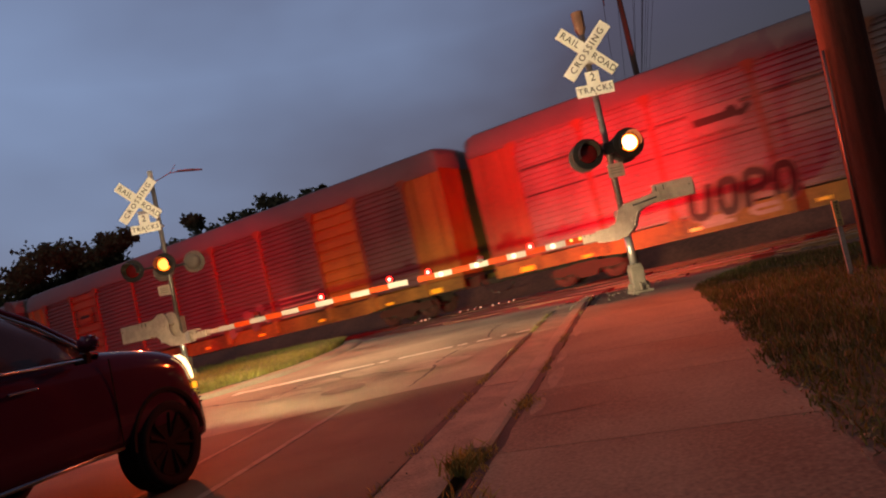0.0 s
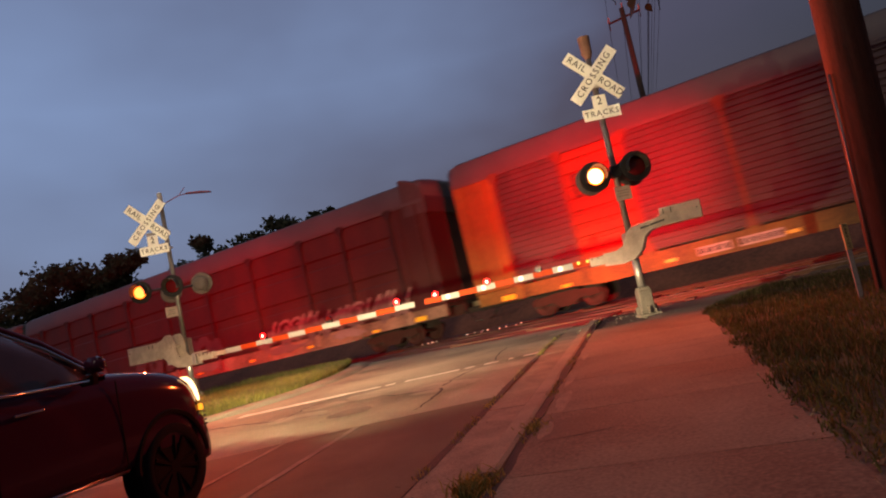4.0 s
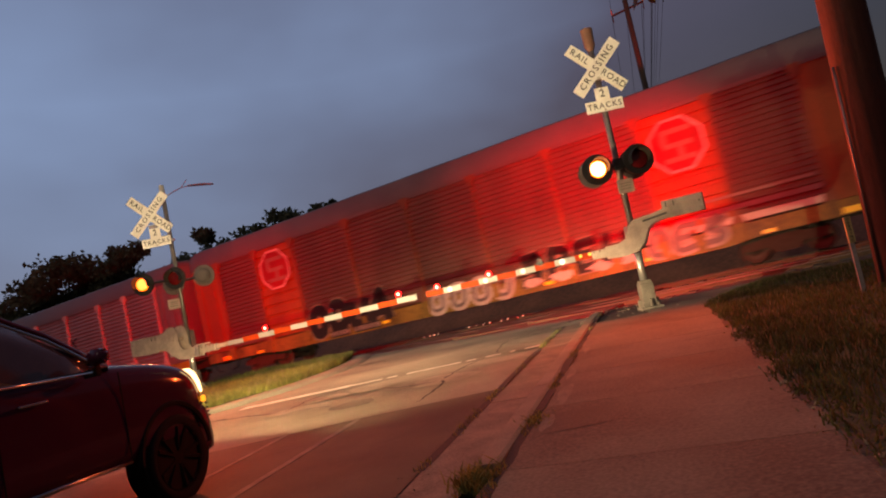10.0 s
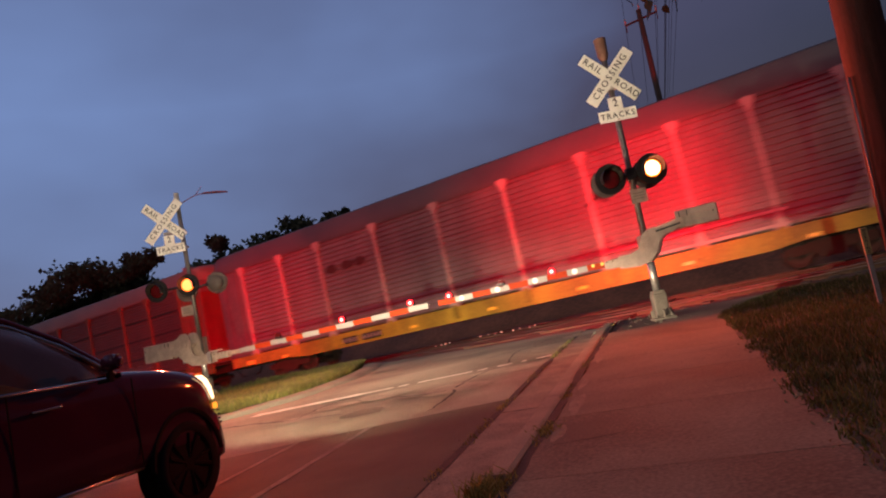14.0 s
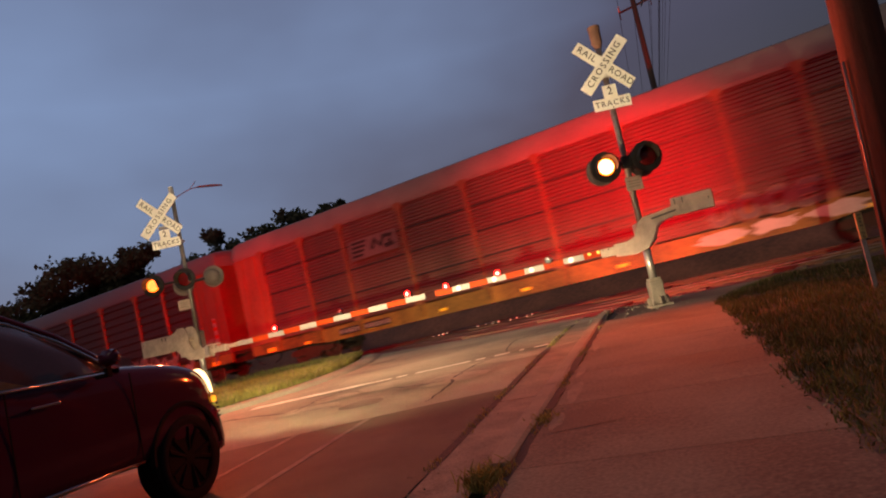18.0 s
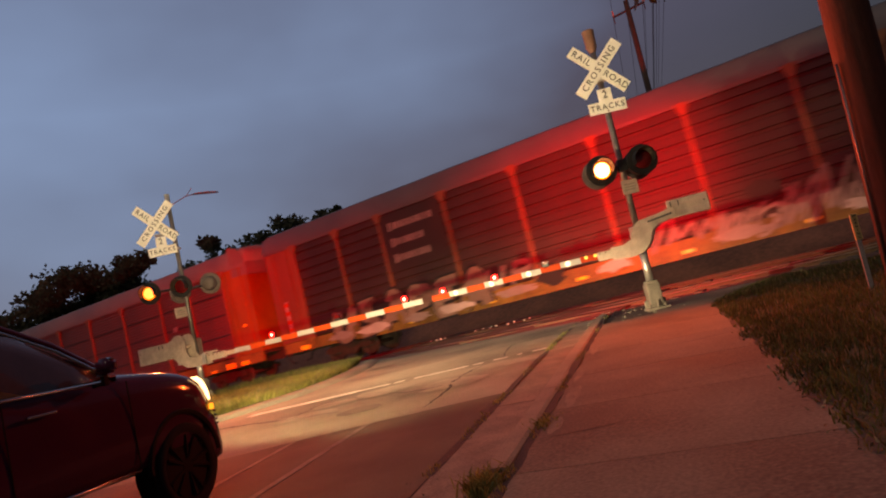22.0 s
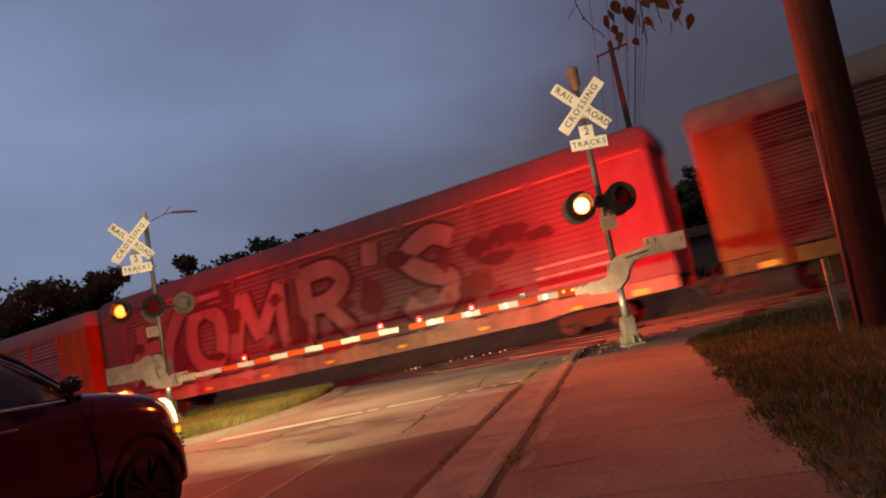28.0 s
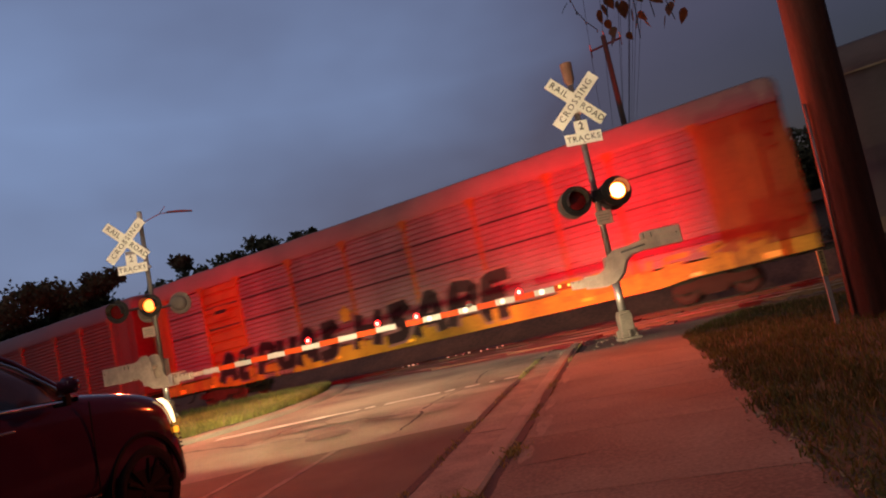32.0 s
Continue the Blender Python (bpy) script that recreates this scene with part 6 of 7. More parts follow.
# The bumper wraps round the corners and swells past the lamps.
half = [(0.0, 0.20), (-0.005, 0.31), (-0.03, 0.38), (-0.09, 0.45), (-0.22, 0.50), (-0.55, 0.54)]
plan = half + [(-WIDTH - x, y) for x, y in half[::-1]]
wrap = bmesh.new()
tiers = [[wrap.verts.new((-WIDTH / 2 + (x + WIDTH / 2) * f, y * f, z)) for x, y in plan] for f, z in ((0.93, 0.19), (0.985, 0.22), (1.0, 0.30), (0.995, 0.42), (0.975, 0.54), (0.93, 0.60))]
for a, b in zip(tiers, tiers[1:]):
    for k in range(len(plan) - 1):
        wrap.faces.new((a[k], a[k + 1], b[k + 1], b[k]))
wrap.faces.new(tiers[0][::-1])
wrap.faces.new(tiers[-1])
bmesh.ops.recalc_face_normals(wrap, faces=wrap.faces)
part("bumper", wrap, M["car_paint"], suv, "dark wrap-round bumper", smooth=True)
HUB = 0.252
for y in (-0.10, -2.85):
    for x in (-0.02, -WIDTH + 0.02):
        s = 1 if x > -1 else -1
        arch = bmesh.new()
        n = 22
        rr = []
        for k in range(n + 1):
            a = math.pi * k / n
            rr.append([arch.verts.new((x + s * ox, y + r * math.cos(a), HUB + 0.03 + r * math.sin(a))) for r, ox in ((0.365, -0.12), (0.365, 0.022), (0.395, 0.028), (0.41, 0.0))])
        for p, q in zip(rr, rr[1:]):
            for i in range(3):
                arch.faces.new((p[i], p[i + 1], q[i + 1], q[i]))
        bmesh.ops.recalc_face_normals(arch, faces=arch.faces)
        part("wheel_arch", arch, M["car_black"], suv, "dark wheel arch lip")
        turn = Matrix.Translation((x - s * 0.09, y, HUB)) @ Matrix.Rotation(radians(90 * s), 4, "Z")
        tyre = part("tyre", lathe([(0.25, -0.11), (0.31, -0.125), (0.328, -0.10), (0.335, 0.0), (0.328, 0.10), (0.31, 0.125), (0.25, 0.11)], 40), M["tyre"], suv, "black tyre", smooth=True, m=turn)
        rim = lathe([(0.255, -0.10), (0.235, -0.105), (0.225, -0.06), (0.20, 0.02), (0.0, 0.02)], 36)
        for k in range(5):
            for d in (-9, 9):
                a = radians(72 * k + d)
                tube((0.05 * math.cos(a), -0.085, 0.05 * math.sin(a)), (0.235 * math.cos(a + radians(d * 0.4)), -0.095, 0.235 * math.sin(a + radians(d * 0.4))), 0.018, 0.022, 6, rim)
        tube((0, -0.07, 0), (0, -0.10, 0), 0.05, sides=14, bm=rim)
        part("rim", rim, M["rim"], tyre, "dark alloy rim")
        part("wheel_well", lathe([(0.0, 0.0), (0.37, 0.0), (0.375, 0.13)], 28), M["car_black"], suv, m=Matrix.Translation((x + s * 0.006, y, HUB + 0.03)) @ Matrix.Rotation(radians(90 * s), 4, "Z"))

# ---- poles, wires, marker ----
pole = thing("utility_pole", Matrix.Translation((5.17, 8.0, 0.0)), "thick weathered timber utility pole standing in the grass", "utility pole")
part("shaft", tube((0, 0, -0.15), (0.36, 0.0, 13.2), 0.265, 0.22, 20), M["timber"], pole, "dark weathered timber shaft", smooth=True)
part("conduit_pipe", tube((-0.275, -0.03, 0.0), (-0.205, -0.03, 2.65), 0.016, 0.016, 8), M["conduit"], pole, "metal conduit pipe", smooth=True)

far_pole = thing("utility_pole", Matrix.Translation((10.0, 29.0, 0.0)), "slim timber utility pole with a crossarm beyond the railway", "utility pole")
part("shaft", tube((0, 0, -0.4), (-0.04, 0, 12.15), 0.17, 0.11, 12), M["far_timber"], far_pole, smooth=True)
part("crossarm", tube((-0.74, 0, 11.55), (0.73, 0, 11.92), 0.05, sides=8), M["far_timber"], far_pole, "timber crossarm")
for x, z in ((-0.72, 11.6), (0.71, 11.95), (0.0, 12.15)):
    part("insulator", tube((x, 0, z - 0.02), (x, 0, z + 0.24), 0.05, 0.03, 8), M["cast_paint"], far_pole, "grey insulator")
    part("insulator_base", tube((x, 0, z - 0.36), (x, 0, z - 0.04), 0.022, sides=6), M["far_timber"], far_pole)


def span(a, b, r, sag):
    a, b = Vector(a), Vector(b)
    pts = [a.lerp(b, k / 14) - Vector((0, 0, sag * math.sin(math.pi * k / 14))) for k in range(15)]
    tagged(part("overhead_wire", wire(pts, r, 5), M["cable"]), "dark overhead wire", "wire", "overhead wires", "structure")


for x, z in ((-0.72, 11.84), (0.71, 12.19), (0.0, 12.39)):
    at = Vector((10.0 + x, 29.0, z))
    span(at, at - ROAD_D * 40 + Vector((0, 0, 0.4)), 0.009, 0.25)
    span(at, at + ROAD_D * 60 + Vector((0, 0, -0.3)), 0.011, 0.9)
for o, z, r in ((2.62, 12.55, 0.010), (2.75, 12.9, 0.022), (2.86, 12.75, 0.009), (3.02, 12.9, 0.009), (3.1, 12.4, 0.009), (2.3, 12.6, 0.008)):
    span(ROAD_D * 9.2 + ROAD_N * o + Vector((0, 0, z)), ROAD_D * 100 + ROAD_N * o + Vector((0, 0, z - 1.0)), r, 0.5)

marker = thing("cable_marker", Matrix.Translation((4.50, 7.73, rise(7.73) + 0.04)), "slim lettered cable marker post in the grass", "marker post")
part("post", box(0.055, 0.02, 0.74, (0.02, 0, 0.37), 0.004), M["marker_post"], marker, "grey post")
sleeve = part("sleeve", box(0.078, 0.028, 0.30, bevel=0.006), M["marker_paint"], marker, "orange-tan lettered sleeve", m=Matrix.Translation((0.03, 0, 0.76)))
for k, ch in enumerate("WARNING"):
    part("letter", text_mesh(ch, 0.042, 0.002), None, sleeve, m=Matrix.Translation((0, -0.017, 0.125 - 0.041 * k)))

lamp_post = thing("street_lamp", Matrix.Translation((-17.5, 44.0, 0.0)), "slim street lamp with a curved arm beyond the railway", "street lamp")
part("pole", tube((0, 0, land(-17.9, 44.0) - 0.15), (0, 0, 11.9), 0.10, 0.06, 10), M["lamp_grey"], lamp_post)
part("arm", wire([(0, 0, 11.3), (0.7, 0, 11.55), (1.3, 0, 11.75), (1.9, 0, 11.75)], 0.03, 6), M["lamp_grey"], lamp_post, "curved arm")
part("second_arm", wire([(1.3, 0, 11.75), (1.75, 0, 12.2)], 0.022, 6), M["lamp_grey"], lamp_post)
part("lamp_head", prism([(-0.2, 0.02), (1.5, -0.20), (1.55, -0.15), (0.9, 0.0), (0, 0.08)], 0.3, (1.9, 0, 11.72), 0.02), M["lamp_grey"], lamp_post, "flat unlit lamp head")

# A far building with lit windows, seen between wagons.
bld = thing("building", Matrix.Translation((30.0, 64.0, 0.0)) @ Matrix.Rotation(TRACK_ANGLE, 4, "Z"), "low dark building with a row of lights under its eave", "building")
part("wall", box(16, 6, 5.1, (0, 0, 2.55)), M["building_wall"], bld)
part("roof", prism([(-8.5, 0), (8.5, 0), (8.0, 0.9), (-8.0, 0.9)], 7, (0, 0, 5.1)), M["building_wall"], bld)
for k in range(9):
    part("eave_light", tube((0.1 + 0.33 * k + 0.10 * (k % 3), -3.14, 4.80 + 0.16 * (k % 2)), (0.1 + 0.33 * k + 0.10 * (k % 3), -2.99, 4.80 + 0.16 * (k % 2)), 0.085, sides=8), M["far_lamp"], bld, "small warm light")


# ---- plants ----
def blades(places, material, tall, name="grass", lean=0.35, wide=0.008):
    verts, faces = [], []
    for p in places:
        h = tall * random.uniform(0.45, 1.25)
        a = random.uniform(0, 2 * math.pi)
        dx, dy = math.cos(a), math.sin(a)
        w = wide * random.uniform(0.7, 1.4)
        l = h * lean * random.uniform(0.2, 1.6)
        b = random.uniform(0, 2 * math.pi)
        lx, ly = l * math.cos(b), l * math.sin(b)
        i = len(verts)
        verts += [(p.x - dx * w, p.y - dy * w, p.z), (p.x + dx * w, p.y + dy * w, p.z), (p.x + lx * 0.35 + dx * w * 0.8, p.y + ly * 0.35 + dy * w * 0.8, p.z + h * 0.6),
                  (p.x + lx * 0.35 - dx * w * 0.8, p.y + ly * 0.35 - dy * w * 0.8, p.z + h * 0.6), (p.x + lx, p.y + ly, p.z + h)]
        faces += [(i, i + 1, i + 2, i + 3), (i + 3, i + 2, i + 4)]
    me = bpy.data.meshes.new(name)
    me.from_pydata(verts, [], faces)
    me.materials.append(material)
    return new(name, me)


random.seed(4)
spots, short = [], []
while len(spots) < 38000:
    s = random.uniform(0.8, 13.4)
    edge = 0.72 + max(0, s - 10.8) * 0.46 + 0.14 * noise.noise(Vector((s * 1.9, 6.0, 0)))
    o = edge + abs(random.gauss(0, 0.9)) if random.random() < 0.55 else random.uniform(edge, 6.0)
    if noise.noise(Vector((s * 1.3, o * 1.3, 0))) + random.uniform(-0.4, 0.6) > -0.15:
        (short if o - edge < random.uniform(0.0, 0.35) else spots).append(on_road(s, o - 0.10 * random.random(), 0.065))
tagged(blades(spots[:31000], M["grass"], 0.075, wide=0.005, lean=0.6), "uncut dark green grass on the verge", "grass", kind="stuff")
tagged(blades(short, M["grass"], 0.055, "short_grass", 0.8, 0.005), "short trodden grass along the pavement edge", "grass", kind="stuff")
tagged(blades(spots[31000:], M["dry_grass"], 0.085, "dry_grass", wide=0.005), "dry straw-coloured grass along the pavement edge", "grass", kind="stuff")
spots = []
while len(spots) < 37000:
    s = random.uniform(8.6, 15.4)
    o = verge_edge(s) - abs(random.gauss(0, 1.4)) - 0.02
    if noise.noise(Vector((s * 1.7, o * 1.7, 4))) + random.uniform(-0.3, 0.6) > -0.1:
        spots.append(on_road(s, o, 0.04))
tagged(blades(spots[34000:], M["dry_grass"], 0.17, "tall_grass", 0.5, 0.004), "tall pale seed stalks in the verge", "grass", kind="stuff")
tagged(blades(spots[:34000], M["verge_grass"], 0.125, lean=0.6, wide=0.0055), "bright green grass verge in the headlights", "grass", kind="stuff")
for s, o, n, r, h in ((3.62, -1.14, 330, 0.10, 0.085), (4.72, -0.98, 220, 0.09, 0.07), (5.0, -0.97, 80, 0.07, 0.05), (2.9, -1.0, 150, 0.12, 0.08)):
    pl = [on_road(s + random.gauss(0, r), o + random.gauss(0, r * 0.6), 0.03) for _ in range(n)]
    tagged(blades(pl, M["weed"], h, "weed_tuft", 0.7, 0.006), "small weed tuft growing from the kerb gap", "weed", "weeds along the kerb", "stuff")
# Loose stones in the dirt round the signal foot and along the joint of the road.
rnd = random.Random(77)
stones = bmesh.new()
for k in range(330):
    at = on_road(rnd.uniform(11.0, 14.6), rnd.uniform(-1.3, 0.3), 0.055) if k < 170 else on_road(rnd.uniform(2.2, 9.5), -1.64 + rnd.gauss(0, 0.05), 0.012)
    r = rnd.uniform(0.006, 0.018) if k < 170 else rnd.uniform(0.003, 0.008)
    bmesh.ops.create_icosphere(stones, subdivisions=1, radius=r, matrix=Matrix.Translation(at) @ Euler((rnd.random() * 6, rnd.random() * 6, 0)).to_matrix().to_4x4() @ Matrix.Diagonal((1.3, 0.9, 0.6, 1)))
tagged(part("gravel", stones, M["grit"]), "loose gravel and grit beside the road and the signal foot", "gravel", kind="stuff")
pl = [on_road(random.uniform(3.0, 12.5), -1.635 + random.gauss(0, 0.025), 0.01) for _ in range(900)]
pl = [p for p in pl if noise.noise(p * 1.4) > -0.05]
tagged(blades(pl, M["weed"], 0.035, "joint_weeds", 0.8, 0.004), "low weeds in the joint along the gutter", "weed", kind="stuff")
pl = []
rnd = random.Random(77)
for _ in range(700):
    v = rnd.uniform(3.2, 12.4)
    if noise.noise(Vector((v * 1.7, 3.0, 0.5))) > -0.12:
        pl.append(on_road(v, -1.0 + rnd.gauss(0, 0.022), 0.075))
tagged(blades(pl, M["weed"], 0.03, "gap_weeds", 0.9, 0.004), "low ragged weeds and dead stalks in the kerb gap", "weed", kind="stuff")
# Dry leaves and litter along the pavement edge.
pl = [on_road(random.uniform(2.5, 7.5), 0.69 + random.gauss(0, 0.07), 0.085) for _ in range(150)]
litter = blades(pl, M["litter"], 0.022, "leaf_litter", 2.0, 0.009)
tagged(litter, "dry fallen leaves along the pavement edge", "leaf litter", kind="stuff")


def clump_tree(name, at, height, spread, seed, leaves=2600, trunk=0.35):
    """A tree: tapered trunk, limbs, a crown of many small leaf clumps with gaps."""
    rnd = random.Random(seed)
    th = thing(name, Matrix.Translation(at), "dark leafy tree beyond the railway", "tree", "trees beyond the railway")
    wood = tube((0, 0, -0.2), (0, 0, height * 0.55), trunk, trunk * 0.55, 8)
    tips = []
    for k in range(9):
        a = 2 * math.pi * k / 9 + rnd.uniform(-0.3, 0.3)
        z0 = height * rnd.uniform(0.25, 0.5)
        tip = Vector((spread * rnd.uniform(0.4, 0.85) * math.cos(a), spread * rnd.uniform(0.4, 0.85) * math.sin(a), height * rnd.uniform(0.5, 0.9)))
        tube((0, 0, z0), tip, trunk * 0.35, trunk * 0.1, 6, wood)
        tips.append(tip)
    tips.append(Vector((0, 0, height * 0.92)))
    tips.append(Vector((rnd.uniform(-1, 1), 0, height * 0.7)))
    part("trunk", wood, M["bark"], th, "dark trunk and limbs")
    clumps = [(tip, spread * rnd.uniform(0.34, 0.5)) for tip in tips]
    for tip in tips:
        for _k in range(3):
            off = Vector((rnd.gauss(0, 1), rnd.gauss(0, 1), rnd.gauss(0, 0.7))).normalized() * spread * rnd.uniform(0.3, 0.6)
            clumps.append((tip + off, spread * rnd.uniform(0.14, 0.3)))
    verts, faces = [], []
    for _ in range(leaves):
        c0, r = rnd.choice(clumps) if rnd.random() < 0.55 else rnd.choice(clumps[:len(tips)])
        d = Vector((rnd.gauss(0, 1), rnd.gauss(0, 1), rnd.gauss(0, 0.8))).normalized() * r * rnd.random() ** 0.5 * (1.25 if rnd.random() < 0.06 else 1.0)
        p = c0 + d
        if p.z > height:
            p.z = height - rnd.random() ** 0.6 * 1.1
        u = Vector((rnd.uniform(-1, 1), rnd.uniform(-1, 1), rnd.uniform(-1, 1))).normalized()
        w = u.orthogonal().normalized()
        k = rnd.uniform(0.18, 0.42)
        i = len(verts)
        verts += [tuple(p - u * k), tuple(p + w * k * 0.6), tuple(p + u * k), tuple(p - w * k * 0.6)]
        faces.append((i, i + 1, i + 2, i + 3))
    me = bpy.data.meshes.new("crown")
    me.from_pydata(verts, [], faces)
    me.materials.append(M["foliage"])
    part("crown", me, None, th, "dense dark foliage")
    return th


for i, (x, y, h, sp) in enumerate(((-56, 80, 12.5, 6.5), (-50, 80, 14.2, 5.5), (-44.5, 80, 16.2, 5.5), (-40, 82, 15.0, 4.5), (-36.4, 80, 16.6, 4.4), (-32, 84, 13.8, 5.0), (-27.6, 80, 16.4, 3.5), (-21.6, 80, 15.3, 4.8),
                                   (-17.3, 80, 16.3, 4.6), (-13.3, 80, 16.3, 4.3), (-9.5, 82, 13.6, 4.2), (-62, 84, 13.5, 7.0), (34, 70, 15.8, 4.6), (38.5, 70, 13.6, 4.6), (30.5, 74, 13.2, 4.0), (44, 72, 15.0, 6.0), (51, 74, 15.0, 6.0))):
    clump_tree("tree", (x, y, land(x, y) - 0.1), h * 0.95 - land(x, y), sp * 0.9, i, leaves=5200)

# Low bank with a scrub crest, added to block the view under the wagons.
def earth_bank():
    out = bmesh.new()
    rows = []
    for i in range(161):
        v = -90 + i
        top = 1.25 + 0.35 * noise.noise(Vector((v * 0.11, 2.0, 0))) + 0.12 * noise.noise(Vector((v * 0.5, 5.0, 0)))
        rows.append([out.verts.new(on_track(v, 27.4 + d, z * top + 0.05 * noise.noise(Vector((v * 0.9, d, 1))) - 0.12)) for d, z in ((0.0, 0.0), (0.9, 0.35), (1.9, 0.8), (3.0, 1.0), (4.6, 0.9), (6.5, 0.0))])
    for p, q in zip(rows, rows[1:]):
        for j in range(5):
            out.faces.new((p[j], q[j], q[j + 1], p[j + 1]))
    bmesh.ops.recalc_face_normals(out, faces=out.faces)
    return out


tagged(part("earth_bank", earth_bank(), M["bank_reddened"], smooth=True), "low reddened bank added to block the view under the wagons", "bank", kind="structure")
rnd = random.Random(31)
verts, faces = [], []
for _ in range(16000):
    s = rnd.uniform(-85, 68)
    top = 0.55 + 0.5 * noise.noise(Vector((s * 0.23, 2.0, 0))) + 0.5 * noise.noise(Vector((s * 0.9, 5.0, 0)))
    p = on_track(s, 30.9 + rnd.gauss(0, 0.7), 1.0 + max(0.05, top) * rnd.random() ** 0.7)
    u = Vector((rnd.uniform(-1, 1), rnd.uniform(-1, 1), rnd.uniform(-1, 1))).normalized()
    w = u.orthogonal().normalized()
    k = rnd.uniform(0.09, 0.22)
    i = len(verts)
    verts += [tuple(p - u * k), tuple(p + w * k * 0.5), tuple(p + u * k), tuple(p - w * k * 0.5)]
    faces.append((i, i + 1, i + 2, i + 3))
me = bpy.data.meshes.new("scrub")
me.from_pydata(verts, [], faces)
me.materials.append(M["scrub"])
tagged(new("scrub", me), "dark tangled scrub added along the far side of the railway", "bushes", kind="stuff")

# The tree beside the pavement, whose leafy twig hangs into view.
twig = thing("overhanging_tree", Matrix.Translation((6.2, 1.2, rise(1.2))), "tree beside the pavement with a drooping leafy twig", "tree")
part("trunk", tube((0, 0, -0.2), (0.1, 0.1, 3.6), 0.14, 0.09, 10), M["bark"], twig)
part("limb", wire([(0.1, 0.1, 3.4), (-1.2, 1.3, 4.2), (-2.6, 2.7, 4.35), (-3.6, 3.5, 3.9), (-4.1, 3.8, 3.4)], [0.07, 0.05, 0.03, 0.015, 0.006], 7), M["bark"], twig, "thin drooping limb")


def leaf_shape(size):
    out = bmesh.new()
    rim = [(0, 0), (0.30, 0.16), (0.38, 0.42), (0.22, 0.75), (0, 1.05), (-0.22, 0.75), (-0.38, 0.42), (-0.30, 0.16)]
    mid = [out.verts.new((0, 0.02 * size, -z * size)) for z in (0, 0.45, 1.05)]
    vs = [out.verts.new((x * size, 0, -z * size)) for x, z in rim]
    out.faces.new(vs[:5])
    out.faces.new([vs[0], vs[4], vs[5], vs[6], vs[7]])
    bmesh.ops.delete(out, geom=mid, context="VERTS")
    return out


rnd = random.Random(8)
leafm = mesh_of("leaf", leaf_shape(0.105), M["leaf"])
base = Vector((6.2, 1.2, rise(1.2)))
for k in range(34):
    a = Vector((rnd.uniform(1.72, 2.36), 5.0 + rnd.uniform(-0.12, 0.12), 0))
    a.z = rnd.uniform(2.86, 3.35) + 0.06 * (a.x - 2.0)
    part("leaf", leafm, None, twig, m=Matrix.Translation(a - base) @ Euler((rnd.uniform(-0.6, 0.6), rnd.uniform(-0.7, 0.7), rnd.uniform(0, 6.28))).to_matrix().to_4x4() @ Matrix.Scale(rnd.uniform(0.7, 1.35), 4))
for x0, z0, x1, z1 in ((1.95, 3.5, 1.78, 2.95), (2.05, 3.45, 2.0, 2.75), (2.15, 3.4, 2.3, 2.85), (2.1, 3.45, 2.15, 2.9)):
    part("twig", wire([Vector((2.1, 5.0, 3.45)) - base, Vector(((x0 + x1) / 2, 5, (z0 + z1) / 2 + 0.08)) - base, Vector((x1, 5, z1)) - base], 0.004, 5), M["bark"], twig)


VINE = [(1.51, 5.0, 3.327), (1.53, 5.0, 3.167), (1.56, 5.0, 3.058), (1.612, 5.0, 2.964), (1.684, 5.0, 2.885)]
part("vine", wire([Vector(p) - base for p in VINE], 0.0035, 5), M["bark"], twig, "thin bare vine")
part("vine", wire([Vector(p) - base for p in [(1.506, 5.0, 3.143), (1.471, 5.0, 3.102), (1.444, 5.0, 3.06)]], 0.0025, 5), M["bark"], twig)
for p in VINE[1:]:
    part("leaf", leafm, None, twig, m=Matrix.Translation(Vector(p) - base) @ Matrix.Rotation(rnd.uniform(0, 6), 4, "Z") @ Matrix.Scale(0.28, 4))


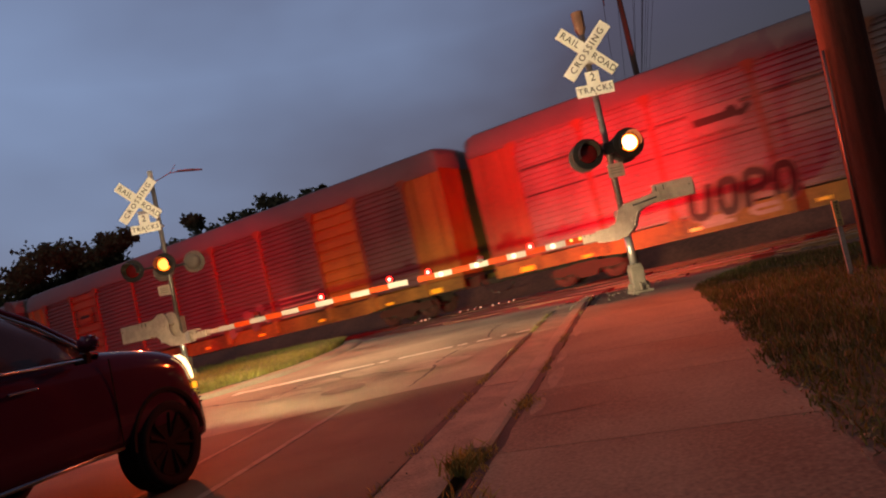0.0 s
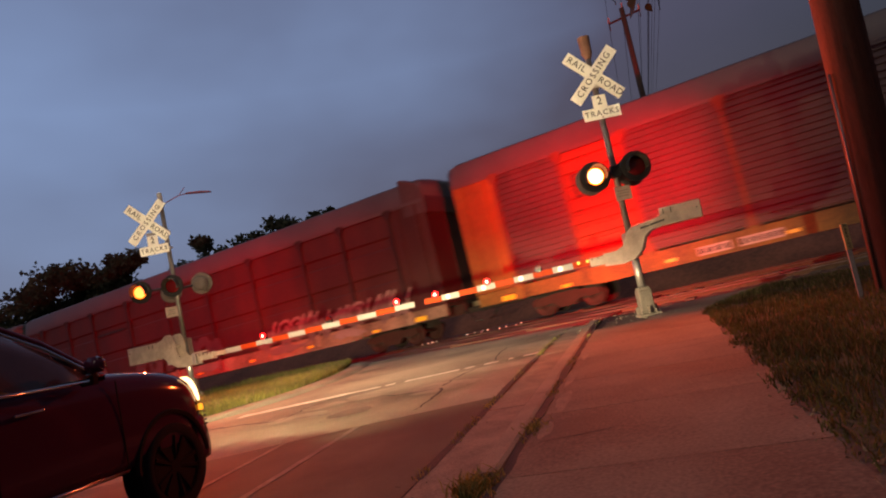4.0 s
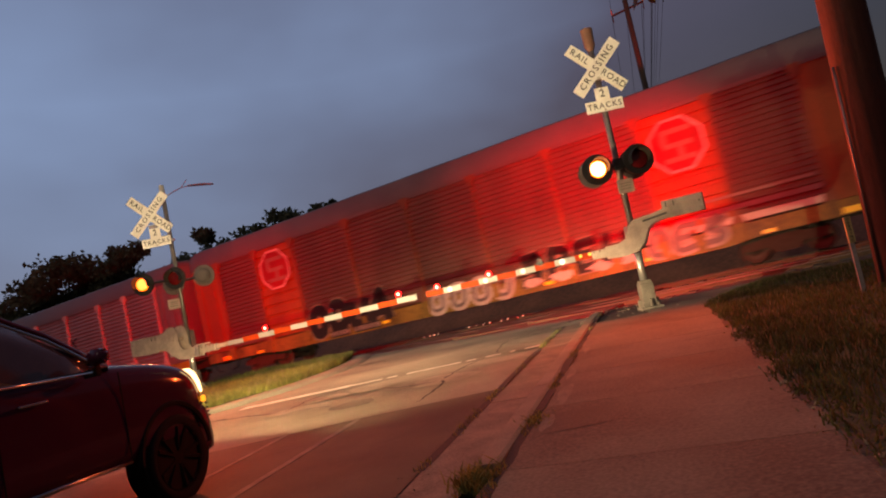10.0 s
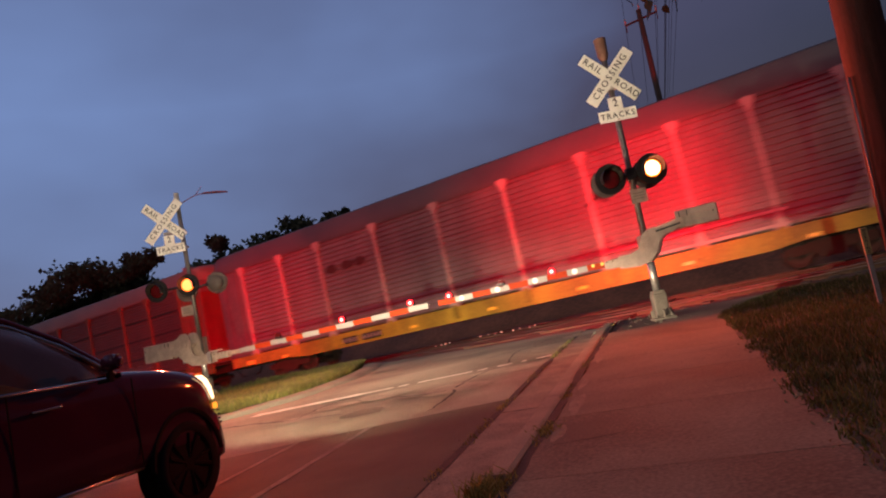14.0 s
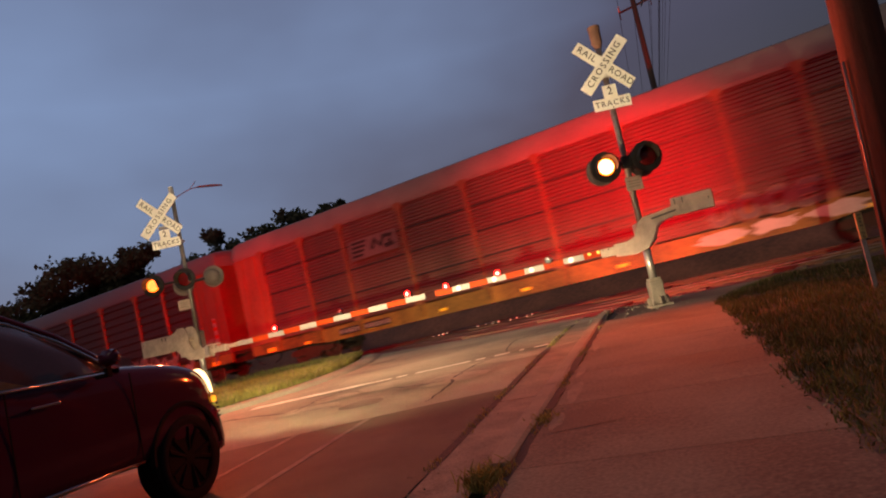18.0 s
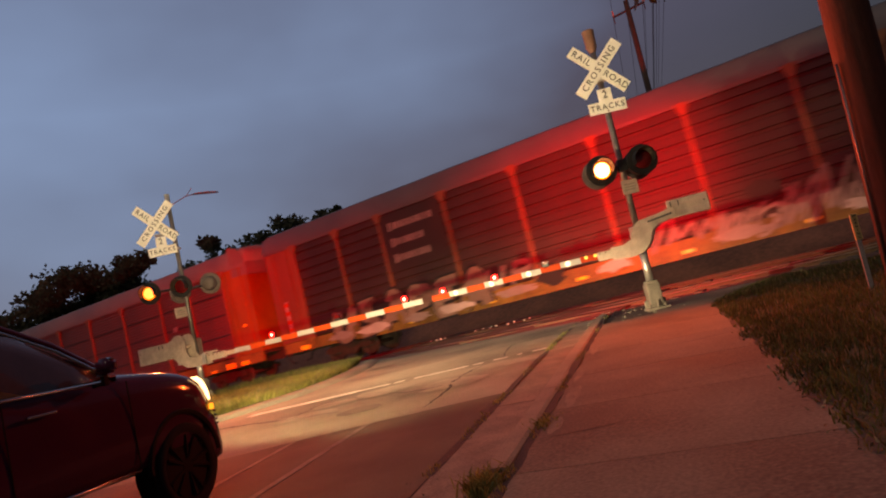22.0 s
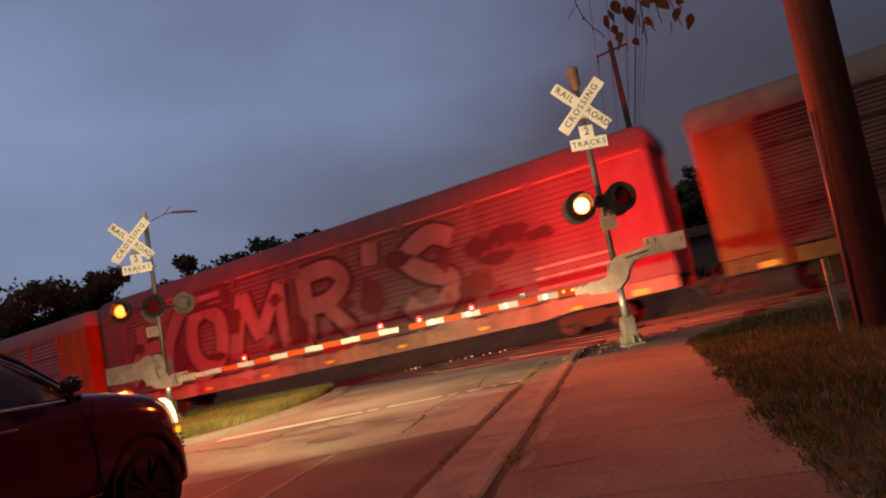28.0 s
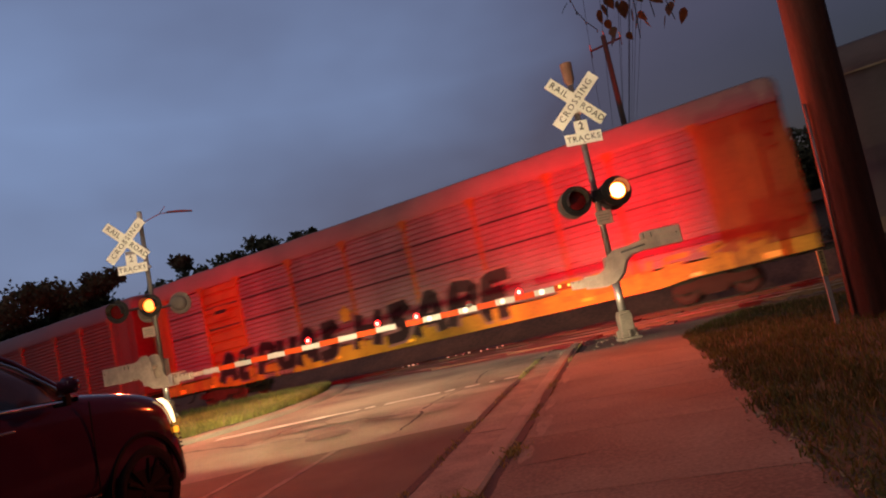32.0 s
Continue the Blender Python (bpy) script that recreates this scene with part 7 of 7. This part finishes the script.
# ---- everything that moves ----
def motions():
    heading = TRACK_ANGLE
    turn = Matrix.Rotation(heading, 4, "Z") @ Matrix.Rotation(-math.atan(GRADE), 4, "Y")
    for index, car in cars:
        rows = []
        for k in range(0, 33):
            s = train_at(k) - index * PITCH - HALF
            rows.append((float(k), Matrix.Translation(on_track(s, MAIN_TRACK, RAIL_TOP)) @ turn))
        walk(car, rows)
    for w, index, ax in wheels:
        # Each wheelset rolls while it is near the crossing.
        rows, s0 = [], None
        for k in range(0, 321):
            t = k / 10
            s = train_at(t) - index * PITCH - HALF
            if -52 < s < 30:
                if s0 is None:
                    s0 = s
                    if t > 0:
                        rows.append((0.0, Matrix.Translation((ax, 0, 0.415))))
                rows.append((t, Matrix.Translation((ax, 0, 0.415)) @ Matrix.Rotation((s - s0) / 0.415, 4, "Y")))
        if rows and rows[-1][0] < 32.0:
            rows.append((32.0, rows[-1][1]))
        if len(rows) > 1:
            walk(w, rows)
    # Flashers: the lit lens comes forward in one head as it goes back in the other.
    for bulb, which, lit, dark in bulbs:
        rows = [(0.0, Matrix.Translation((0, lit if which == 1 else dark, 0)))]
        for k, t in enumerate(FLASH):
            if t < 0.05 or t > 31.99:
                continue
            on_left = k % 2 == 1
            now = lit if (which == 0) == on_left else dark
            was = dark if now == lit else lit
            rows += [(t - 0.03, Matrix.Translation((0, was, 0))), (t - 0.015, Matrix.Translation((0, was, 0))), (t + 0.015, Matrix.Translation((0, now, 0))), (t + 0.03, Matrix.Translation((0, now, 0)))]
        if rows[-1][0] < 32.0:
            rows.append((32.0, rows[-1][1]))
        walk(bulb, rows)
    for glow, which, (x, z), out in gate_lamps:
        rows = [(0.0, Matrix.Translation((x, out if which == 1 else 0.0, z)))]
        for k, t in enumerate(FLASH):
            if t < 0.05 or t > 31.99:
                continue
            on_left = k % 2 == 1
            now = out if (which == 0) == on_left else 0.0
            rows += [(t - 0.03, Matrix.Translation((x, out - now, z))), (t - 0.015, Matrix.Translation((x, out - now, z))), (t + 0.015, Matrix.Translation((x, now, z))), (t + 0.03, Matrix.Translation((x, now, z)))]
        if rows[-1][0] < 32.0:
            rows.append((32.0, rows[-1][1]))
        walk(glow, rows)


motions()
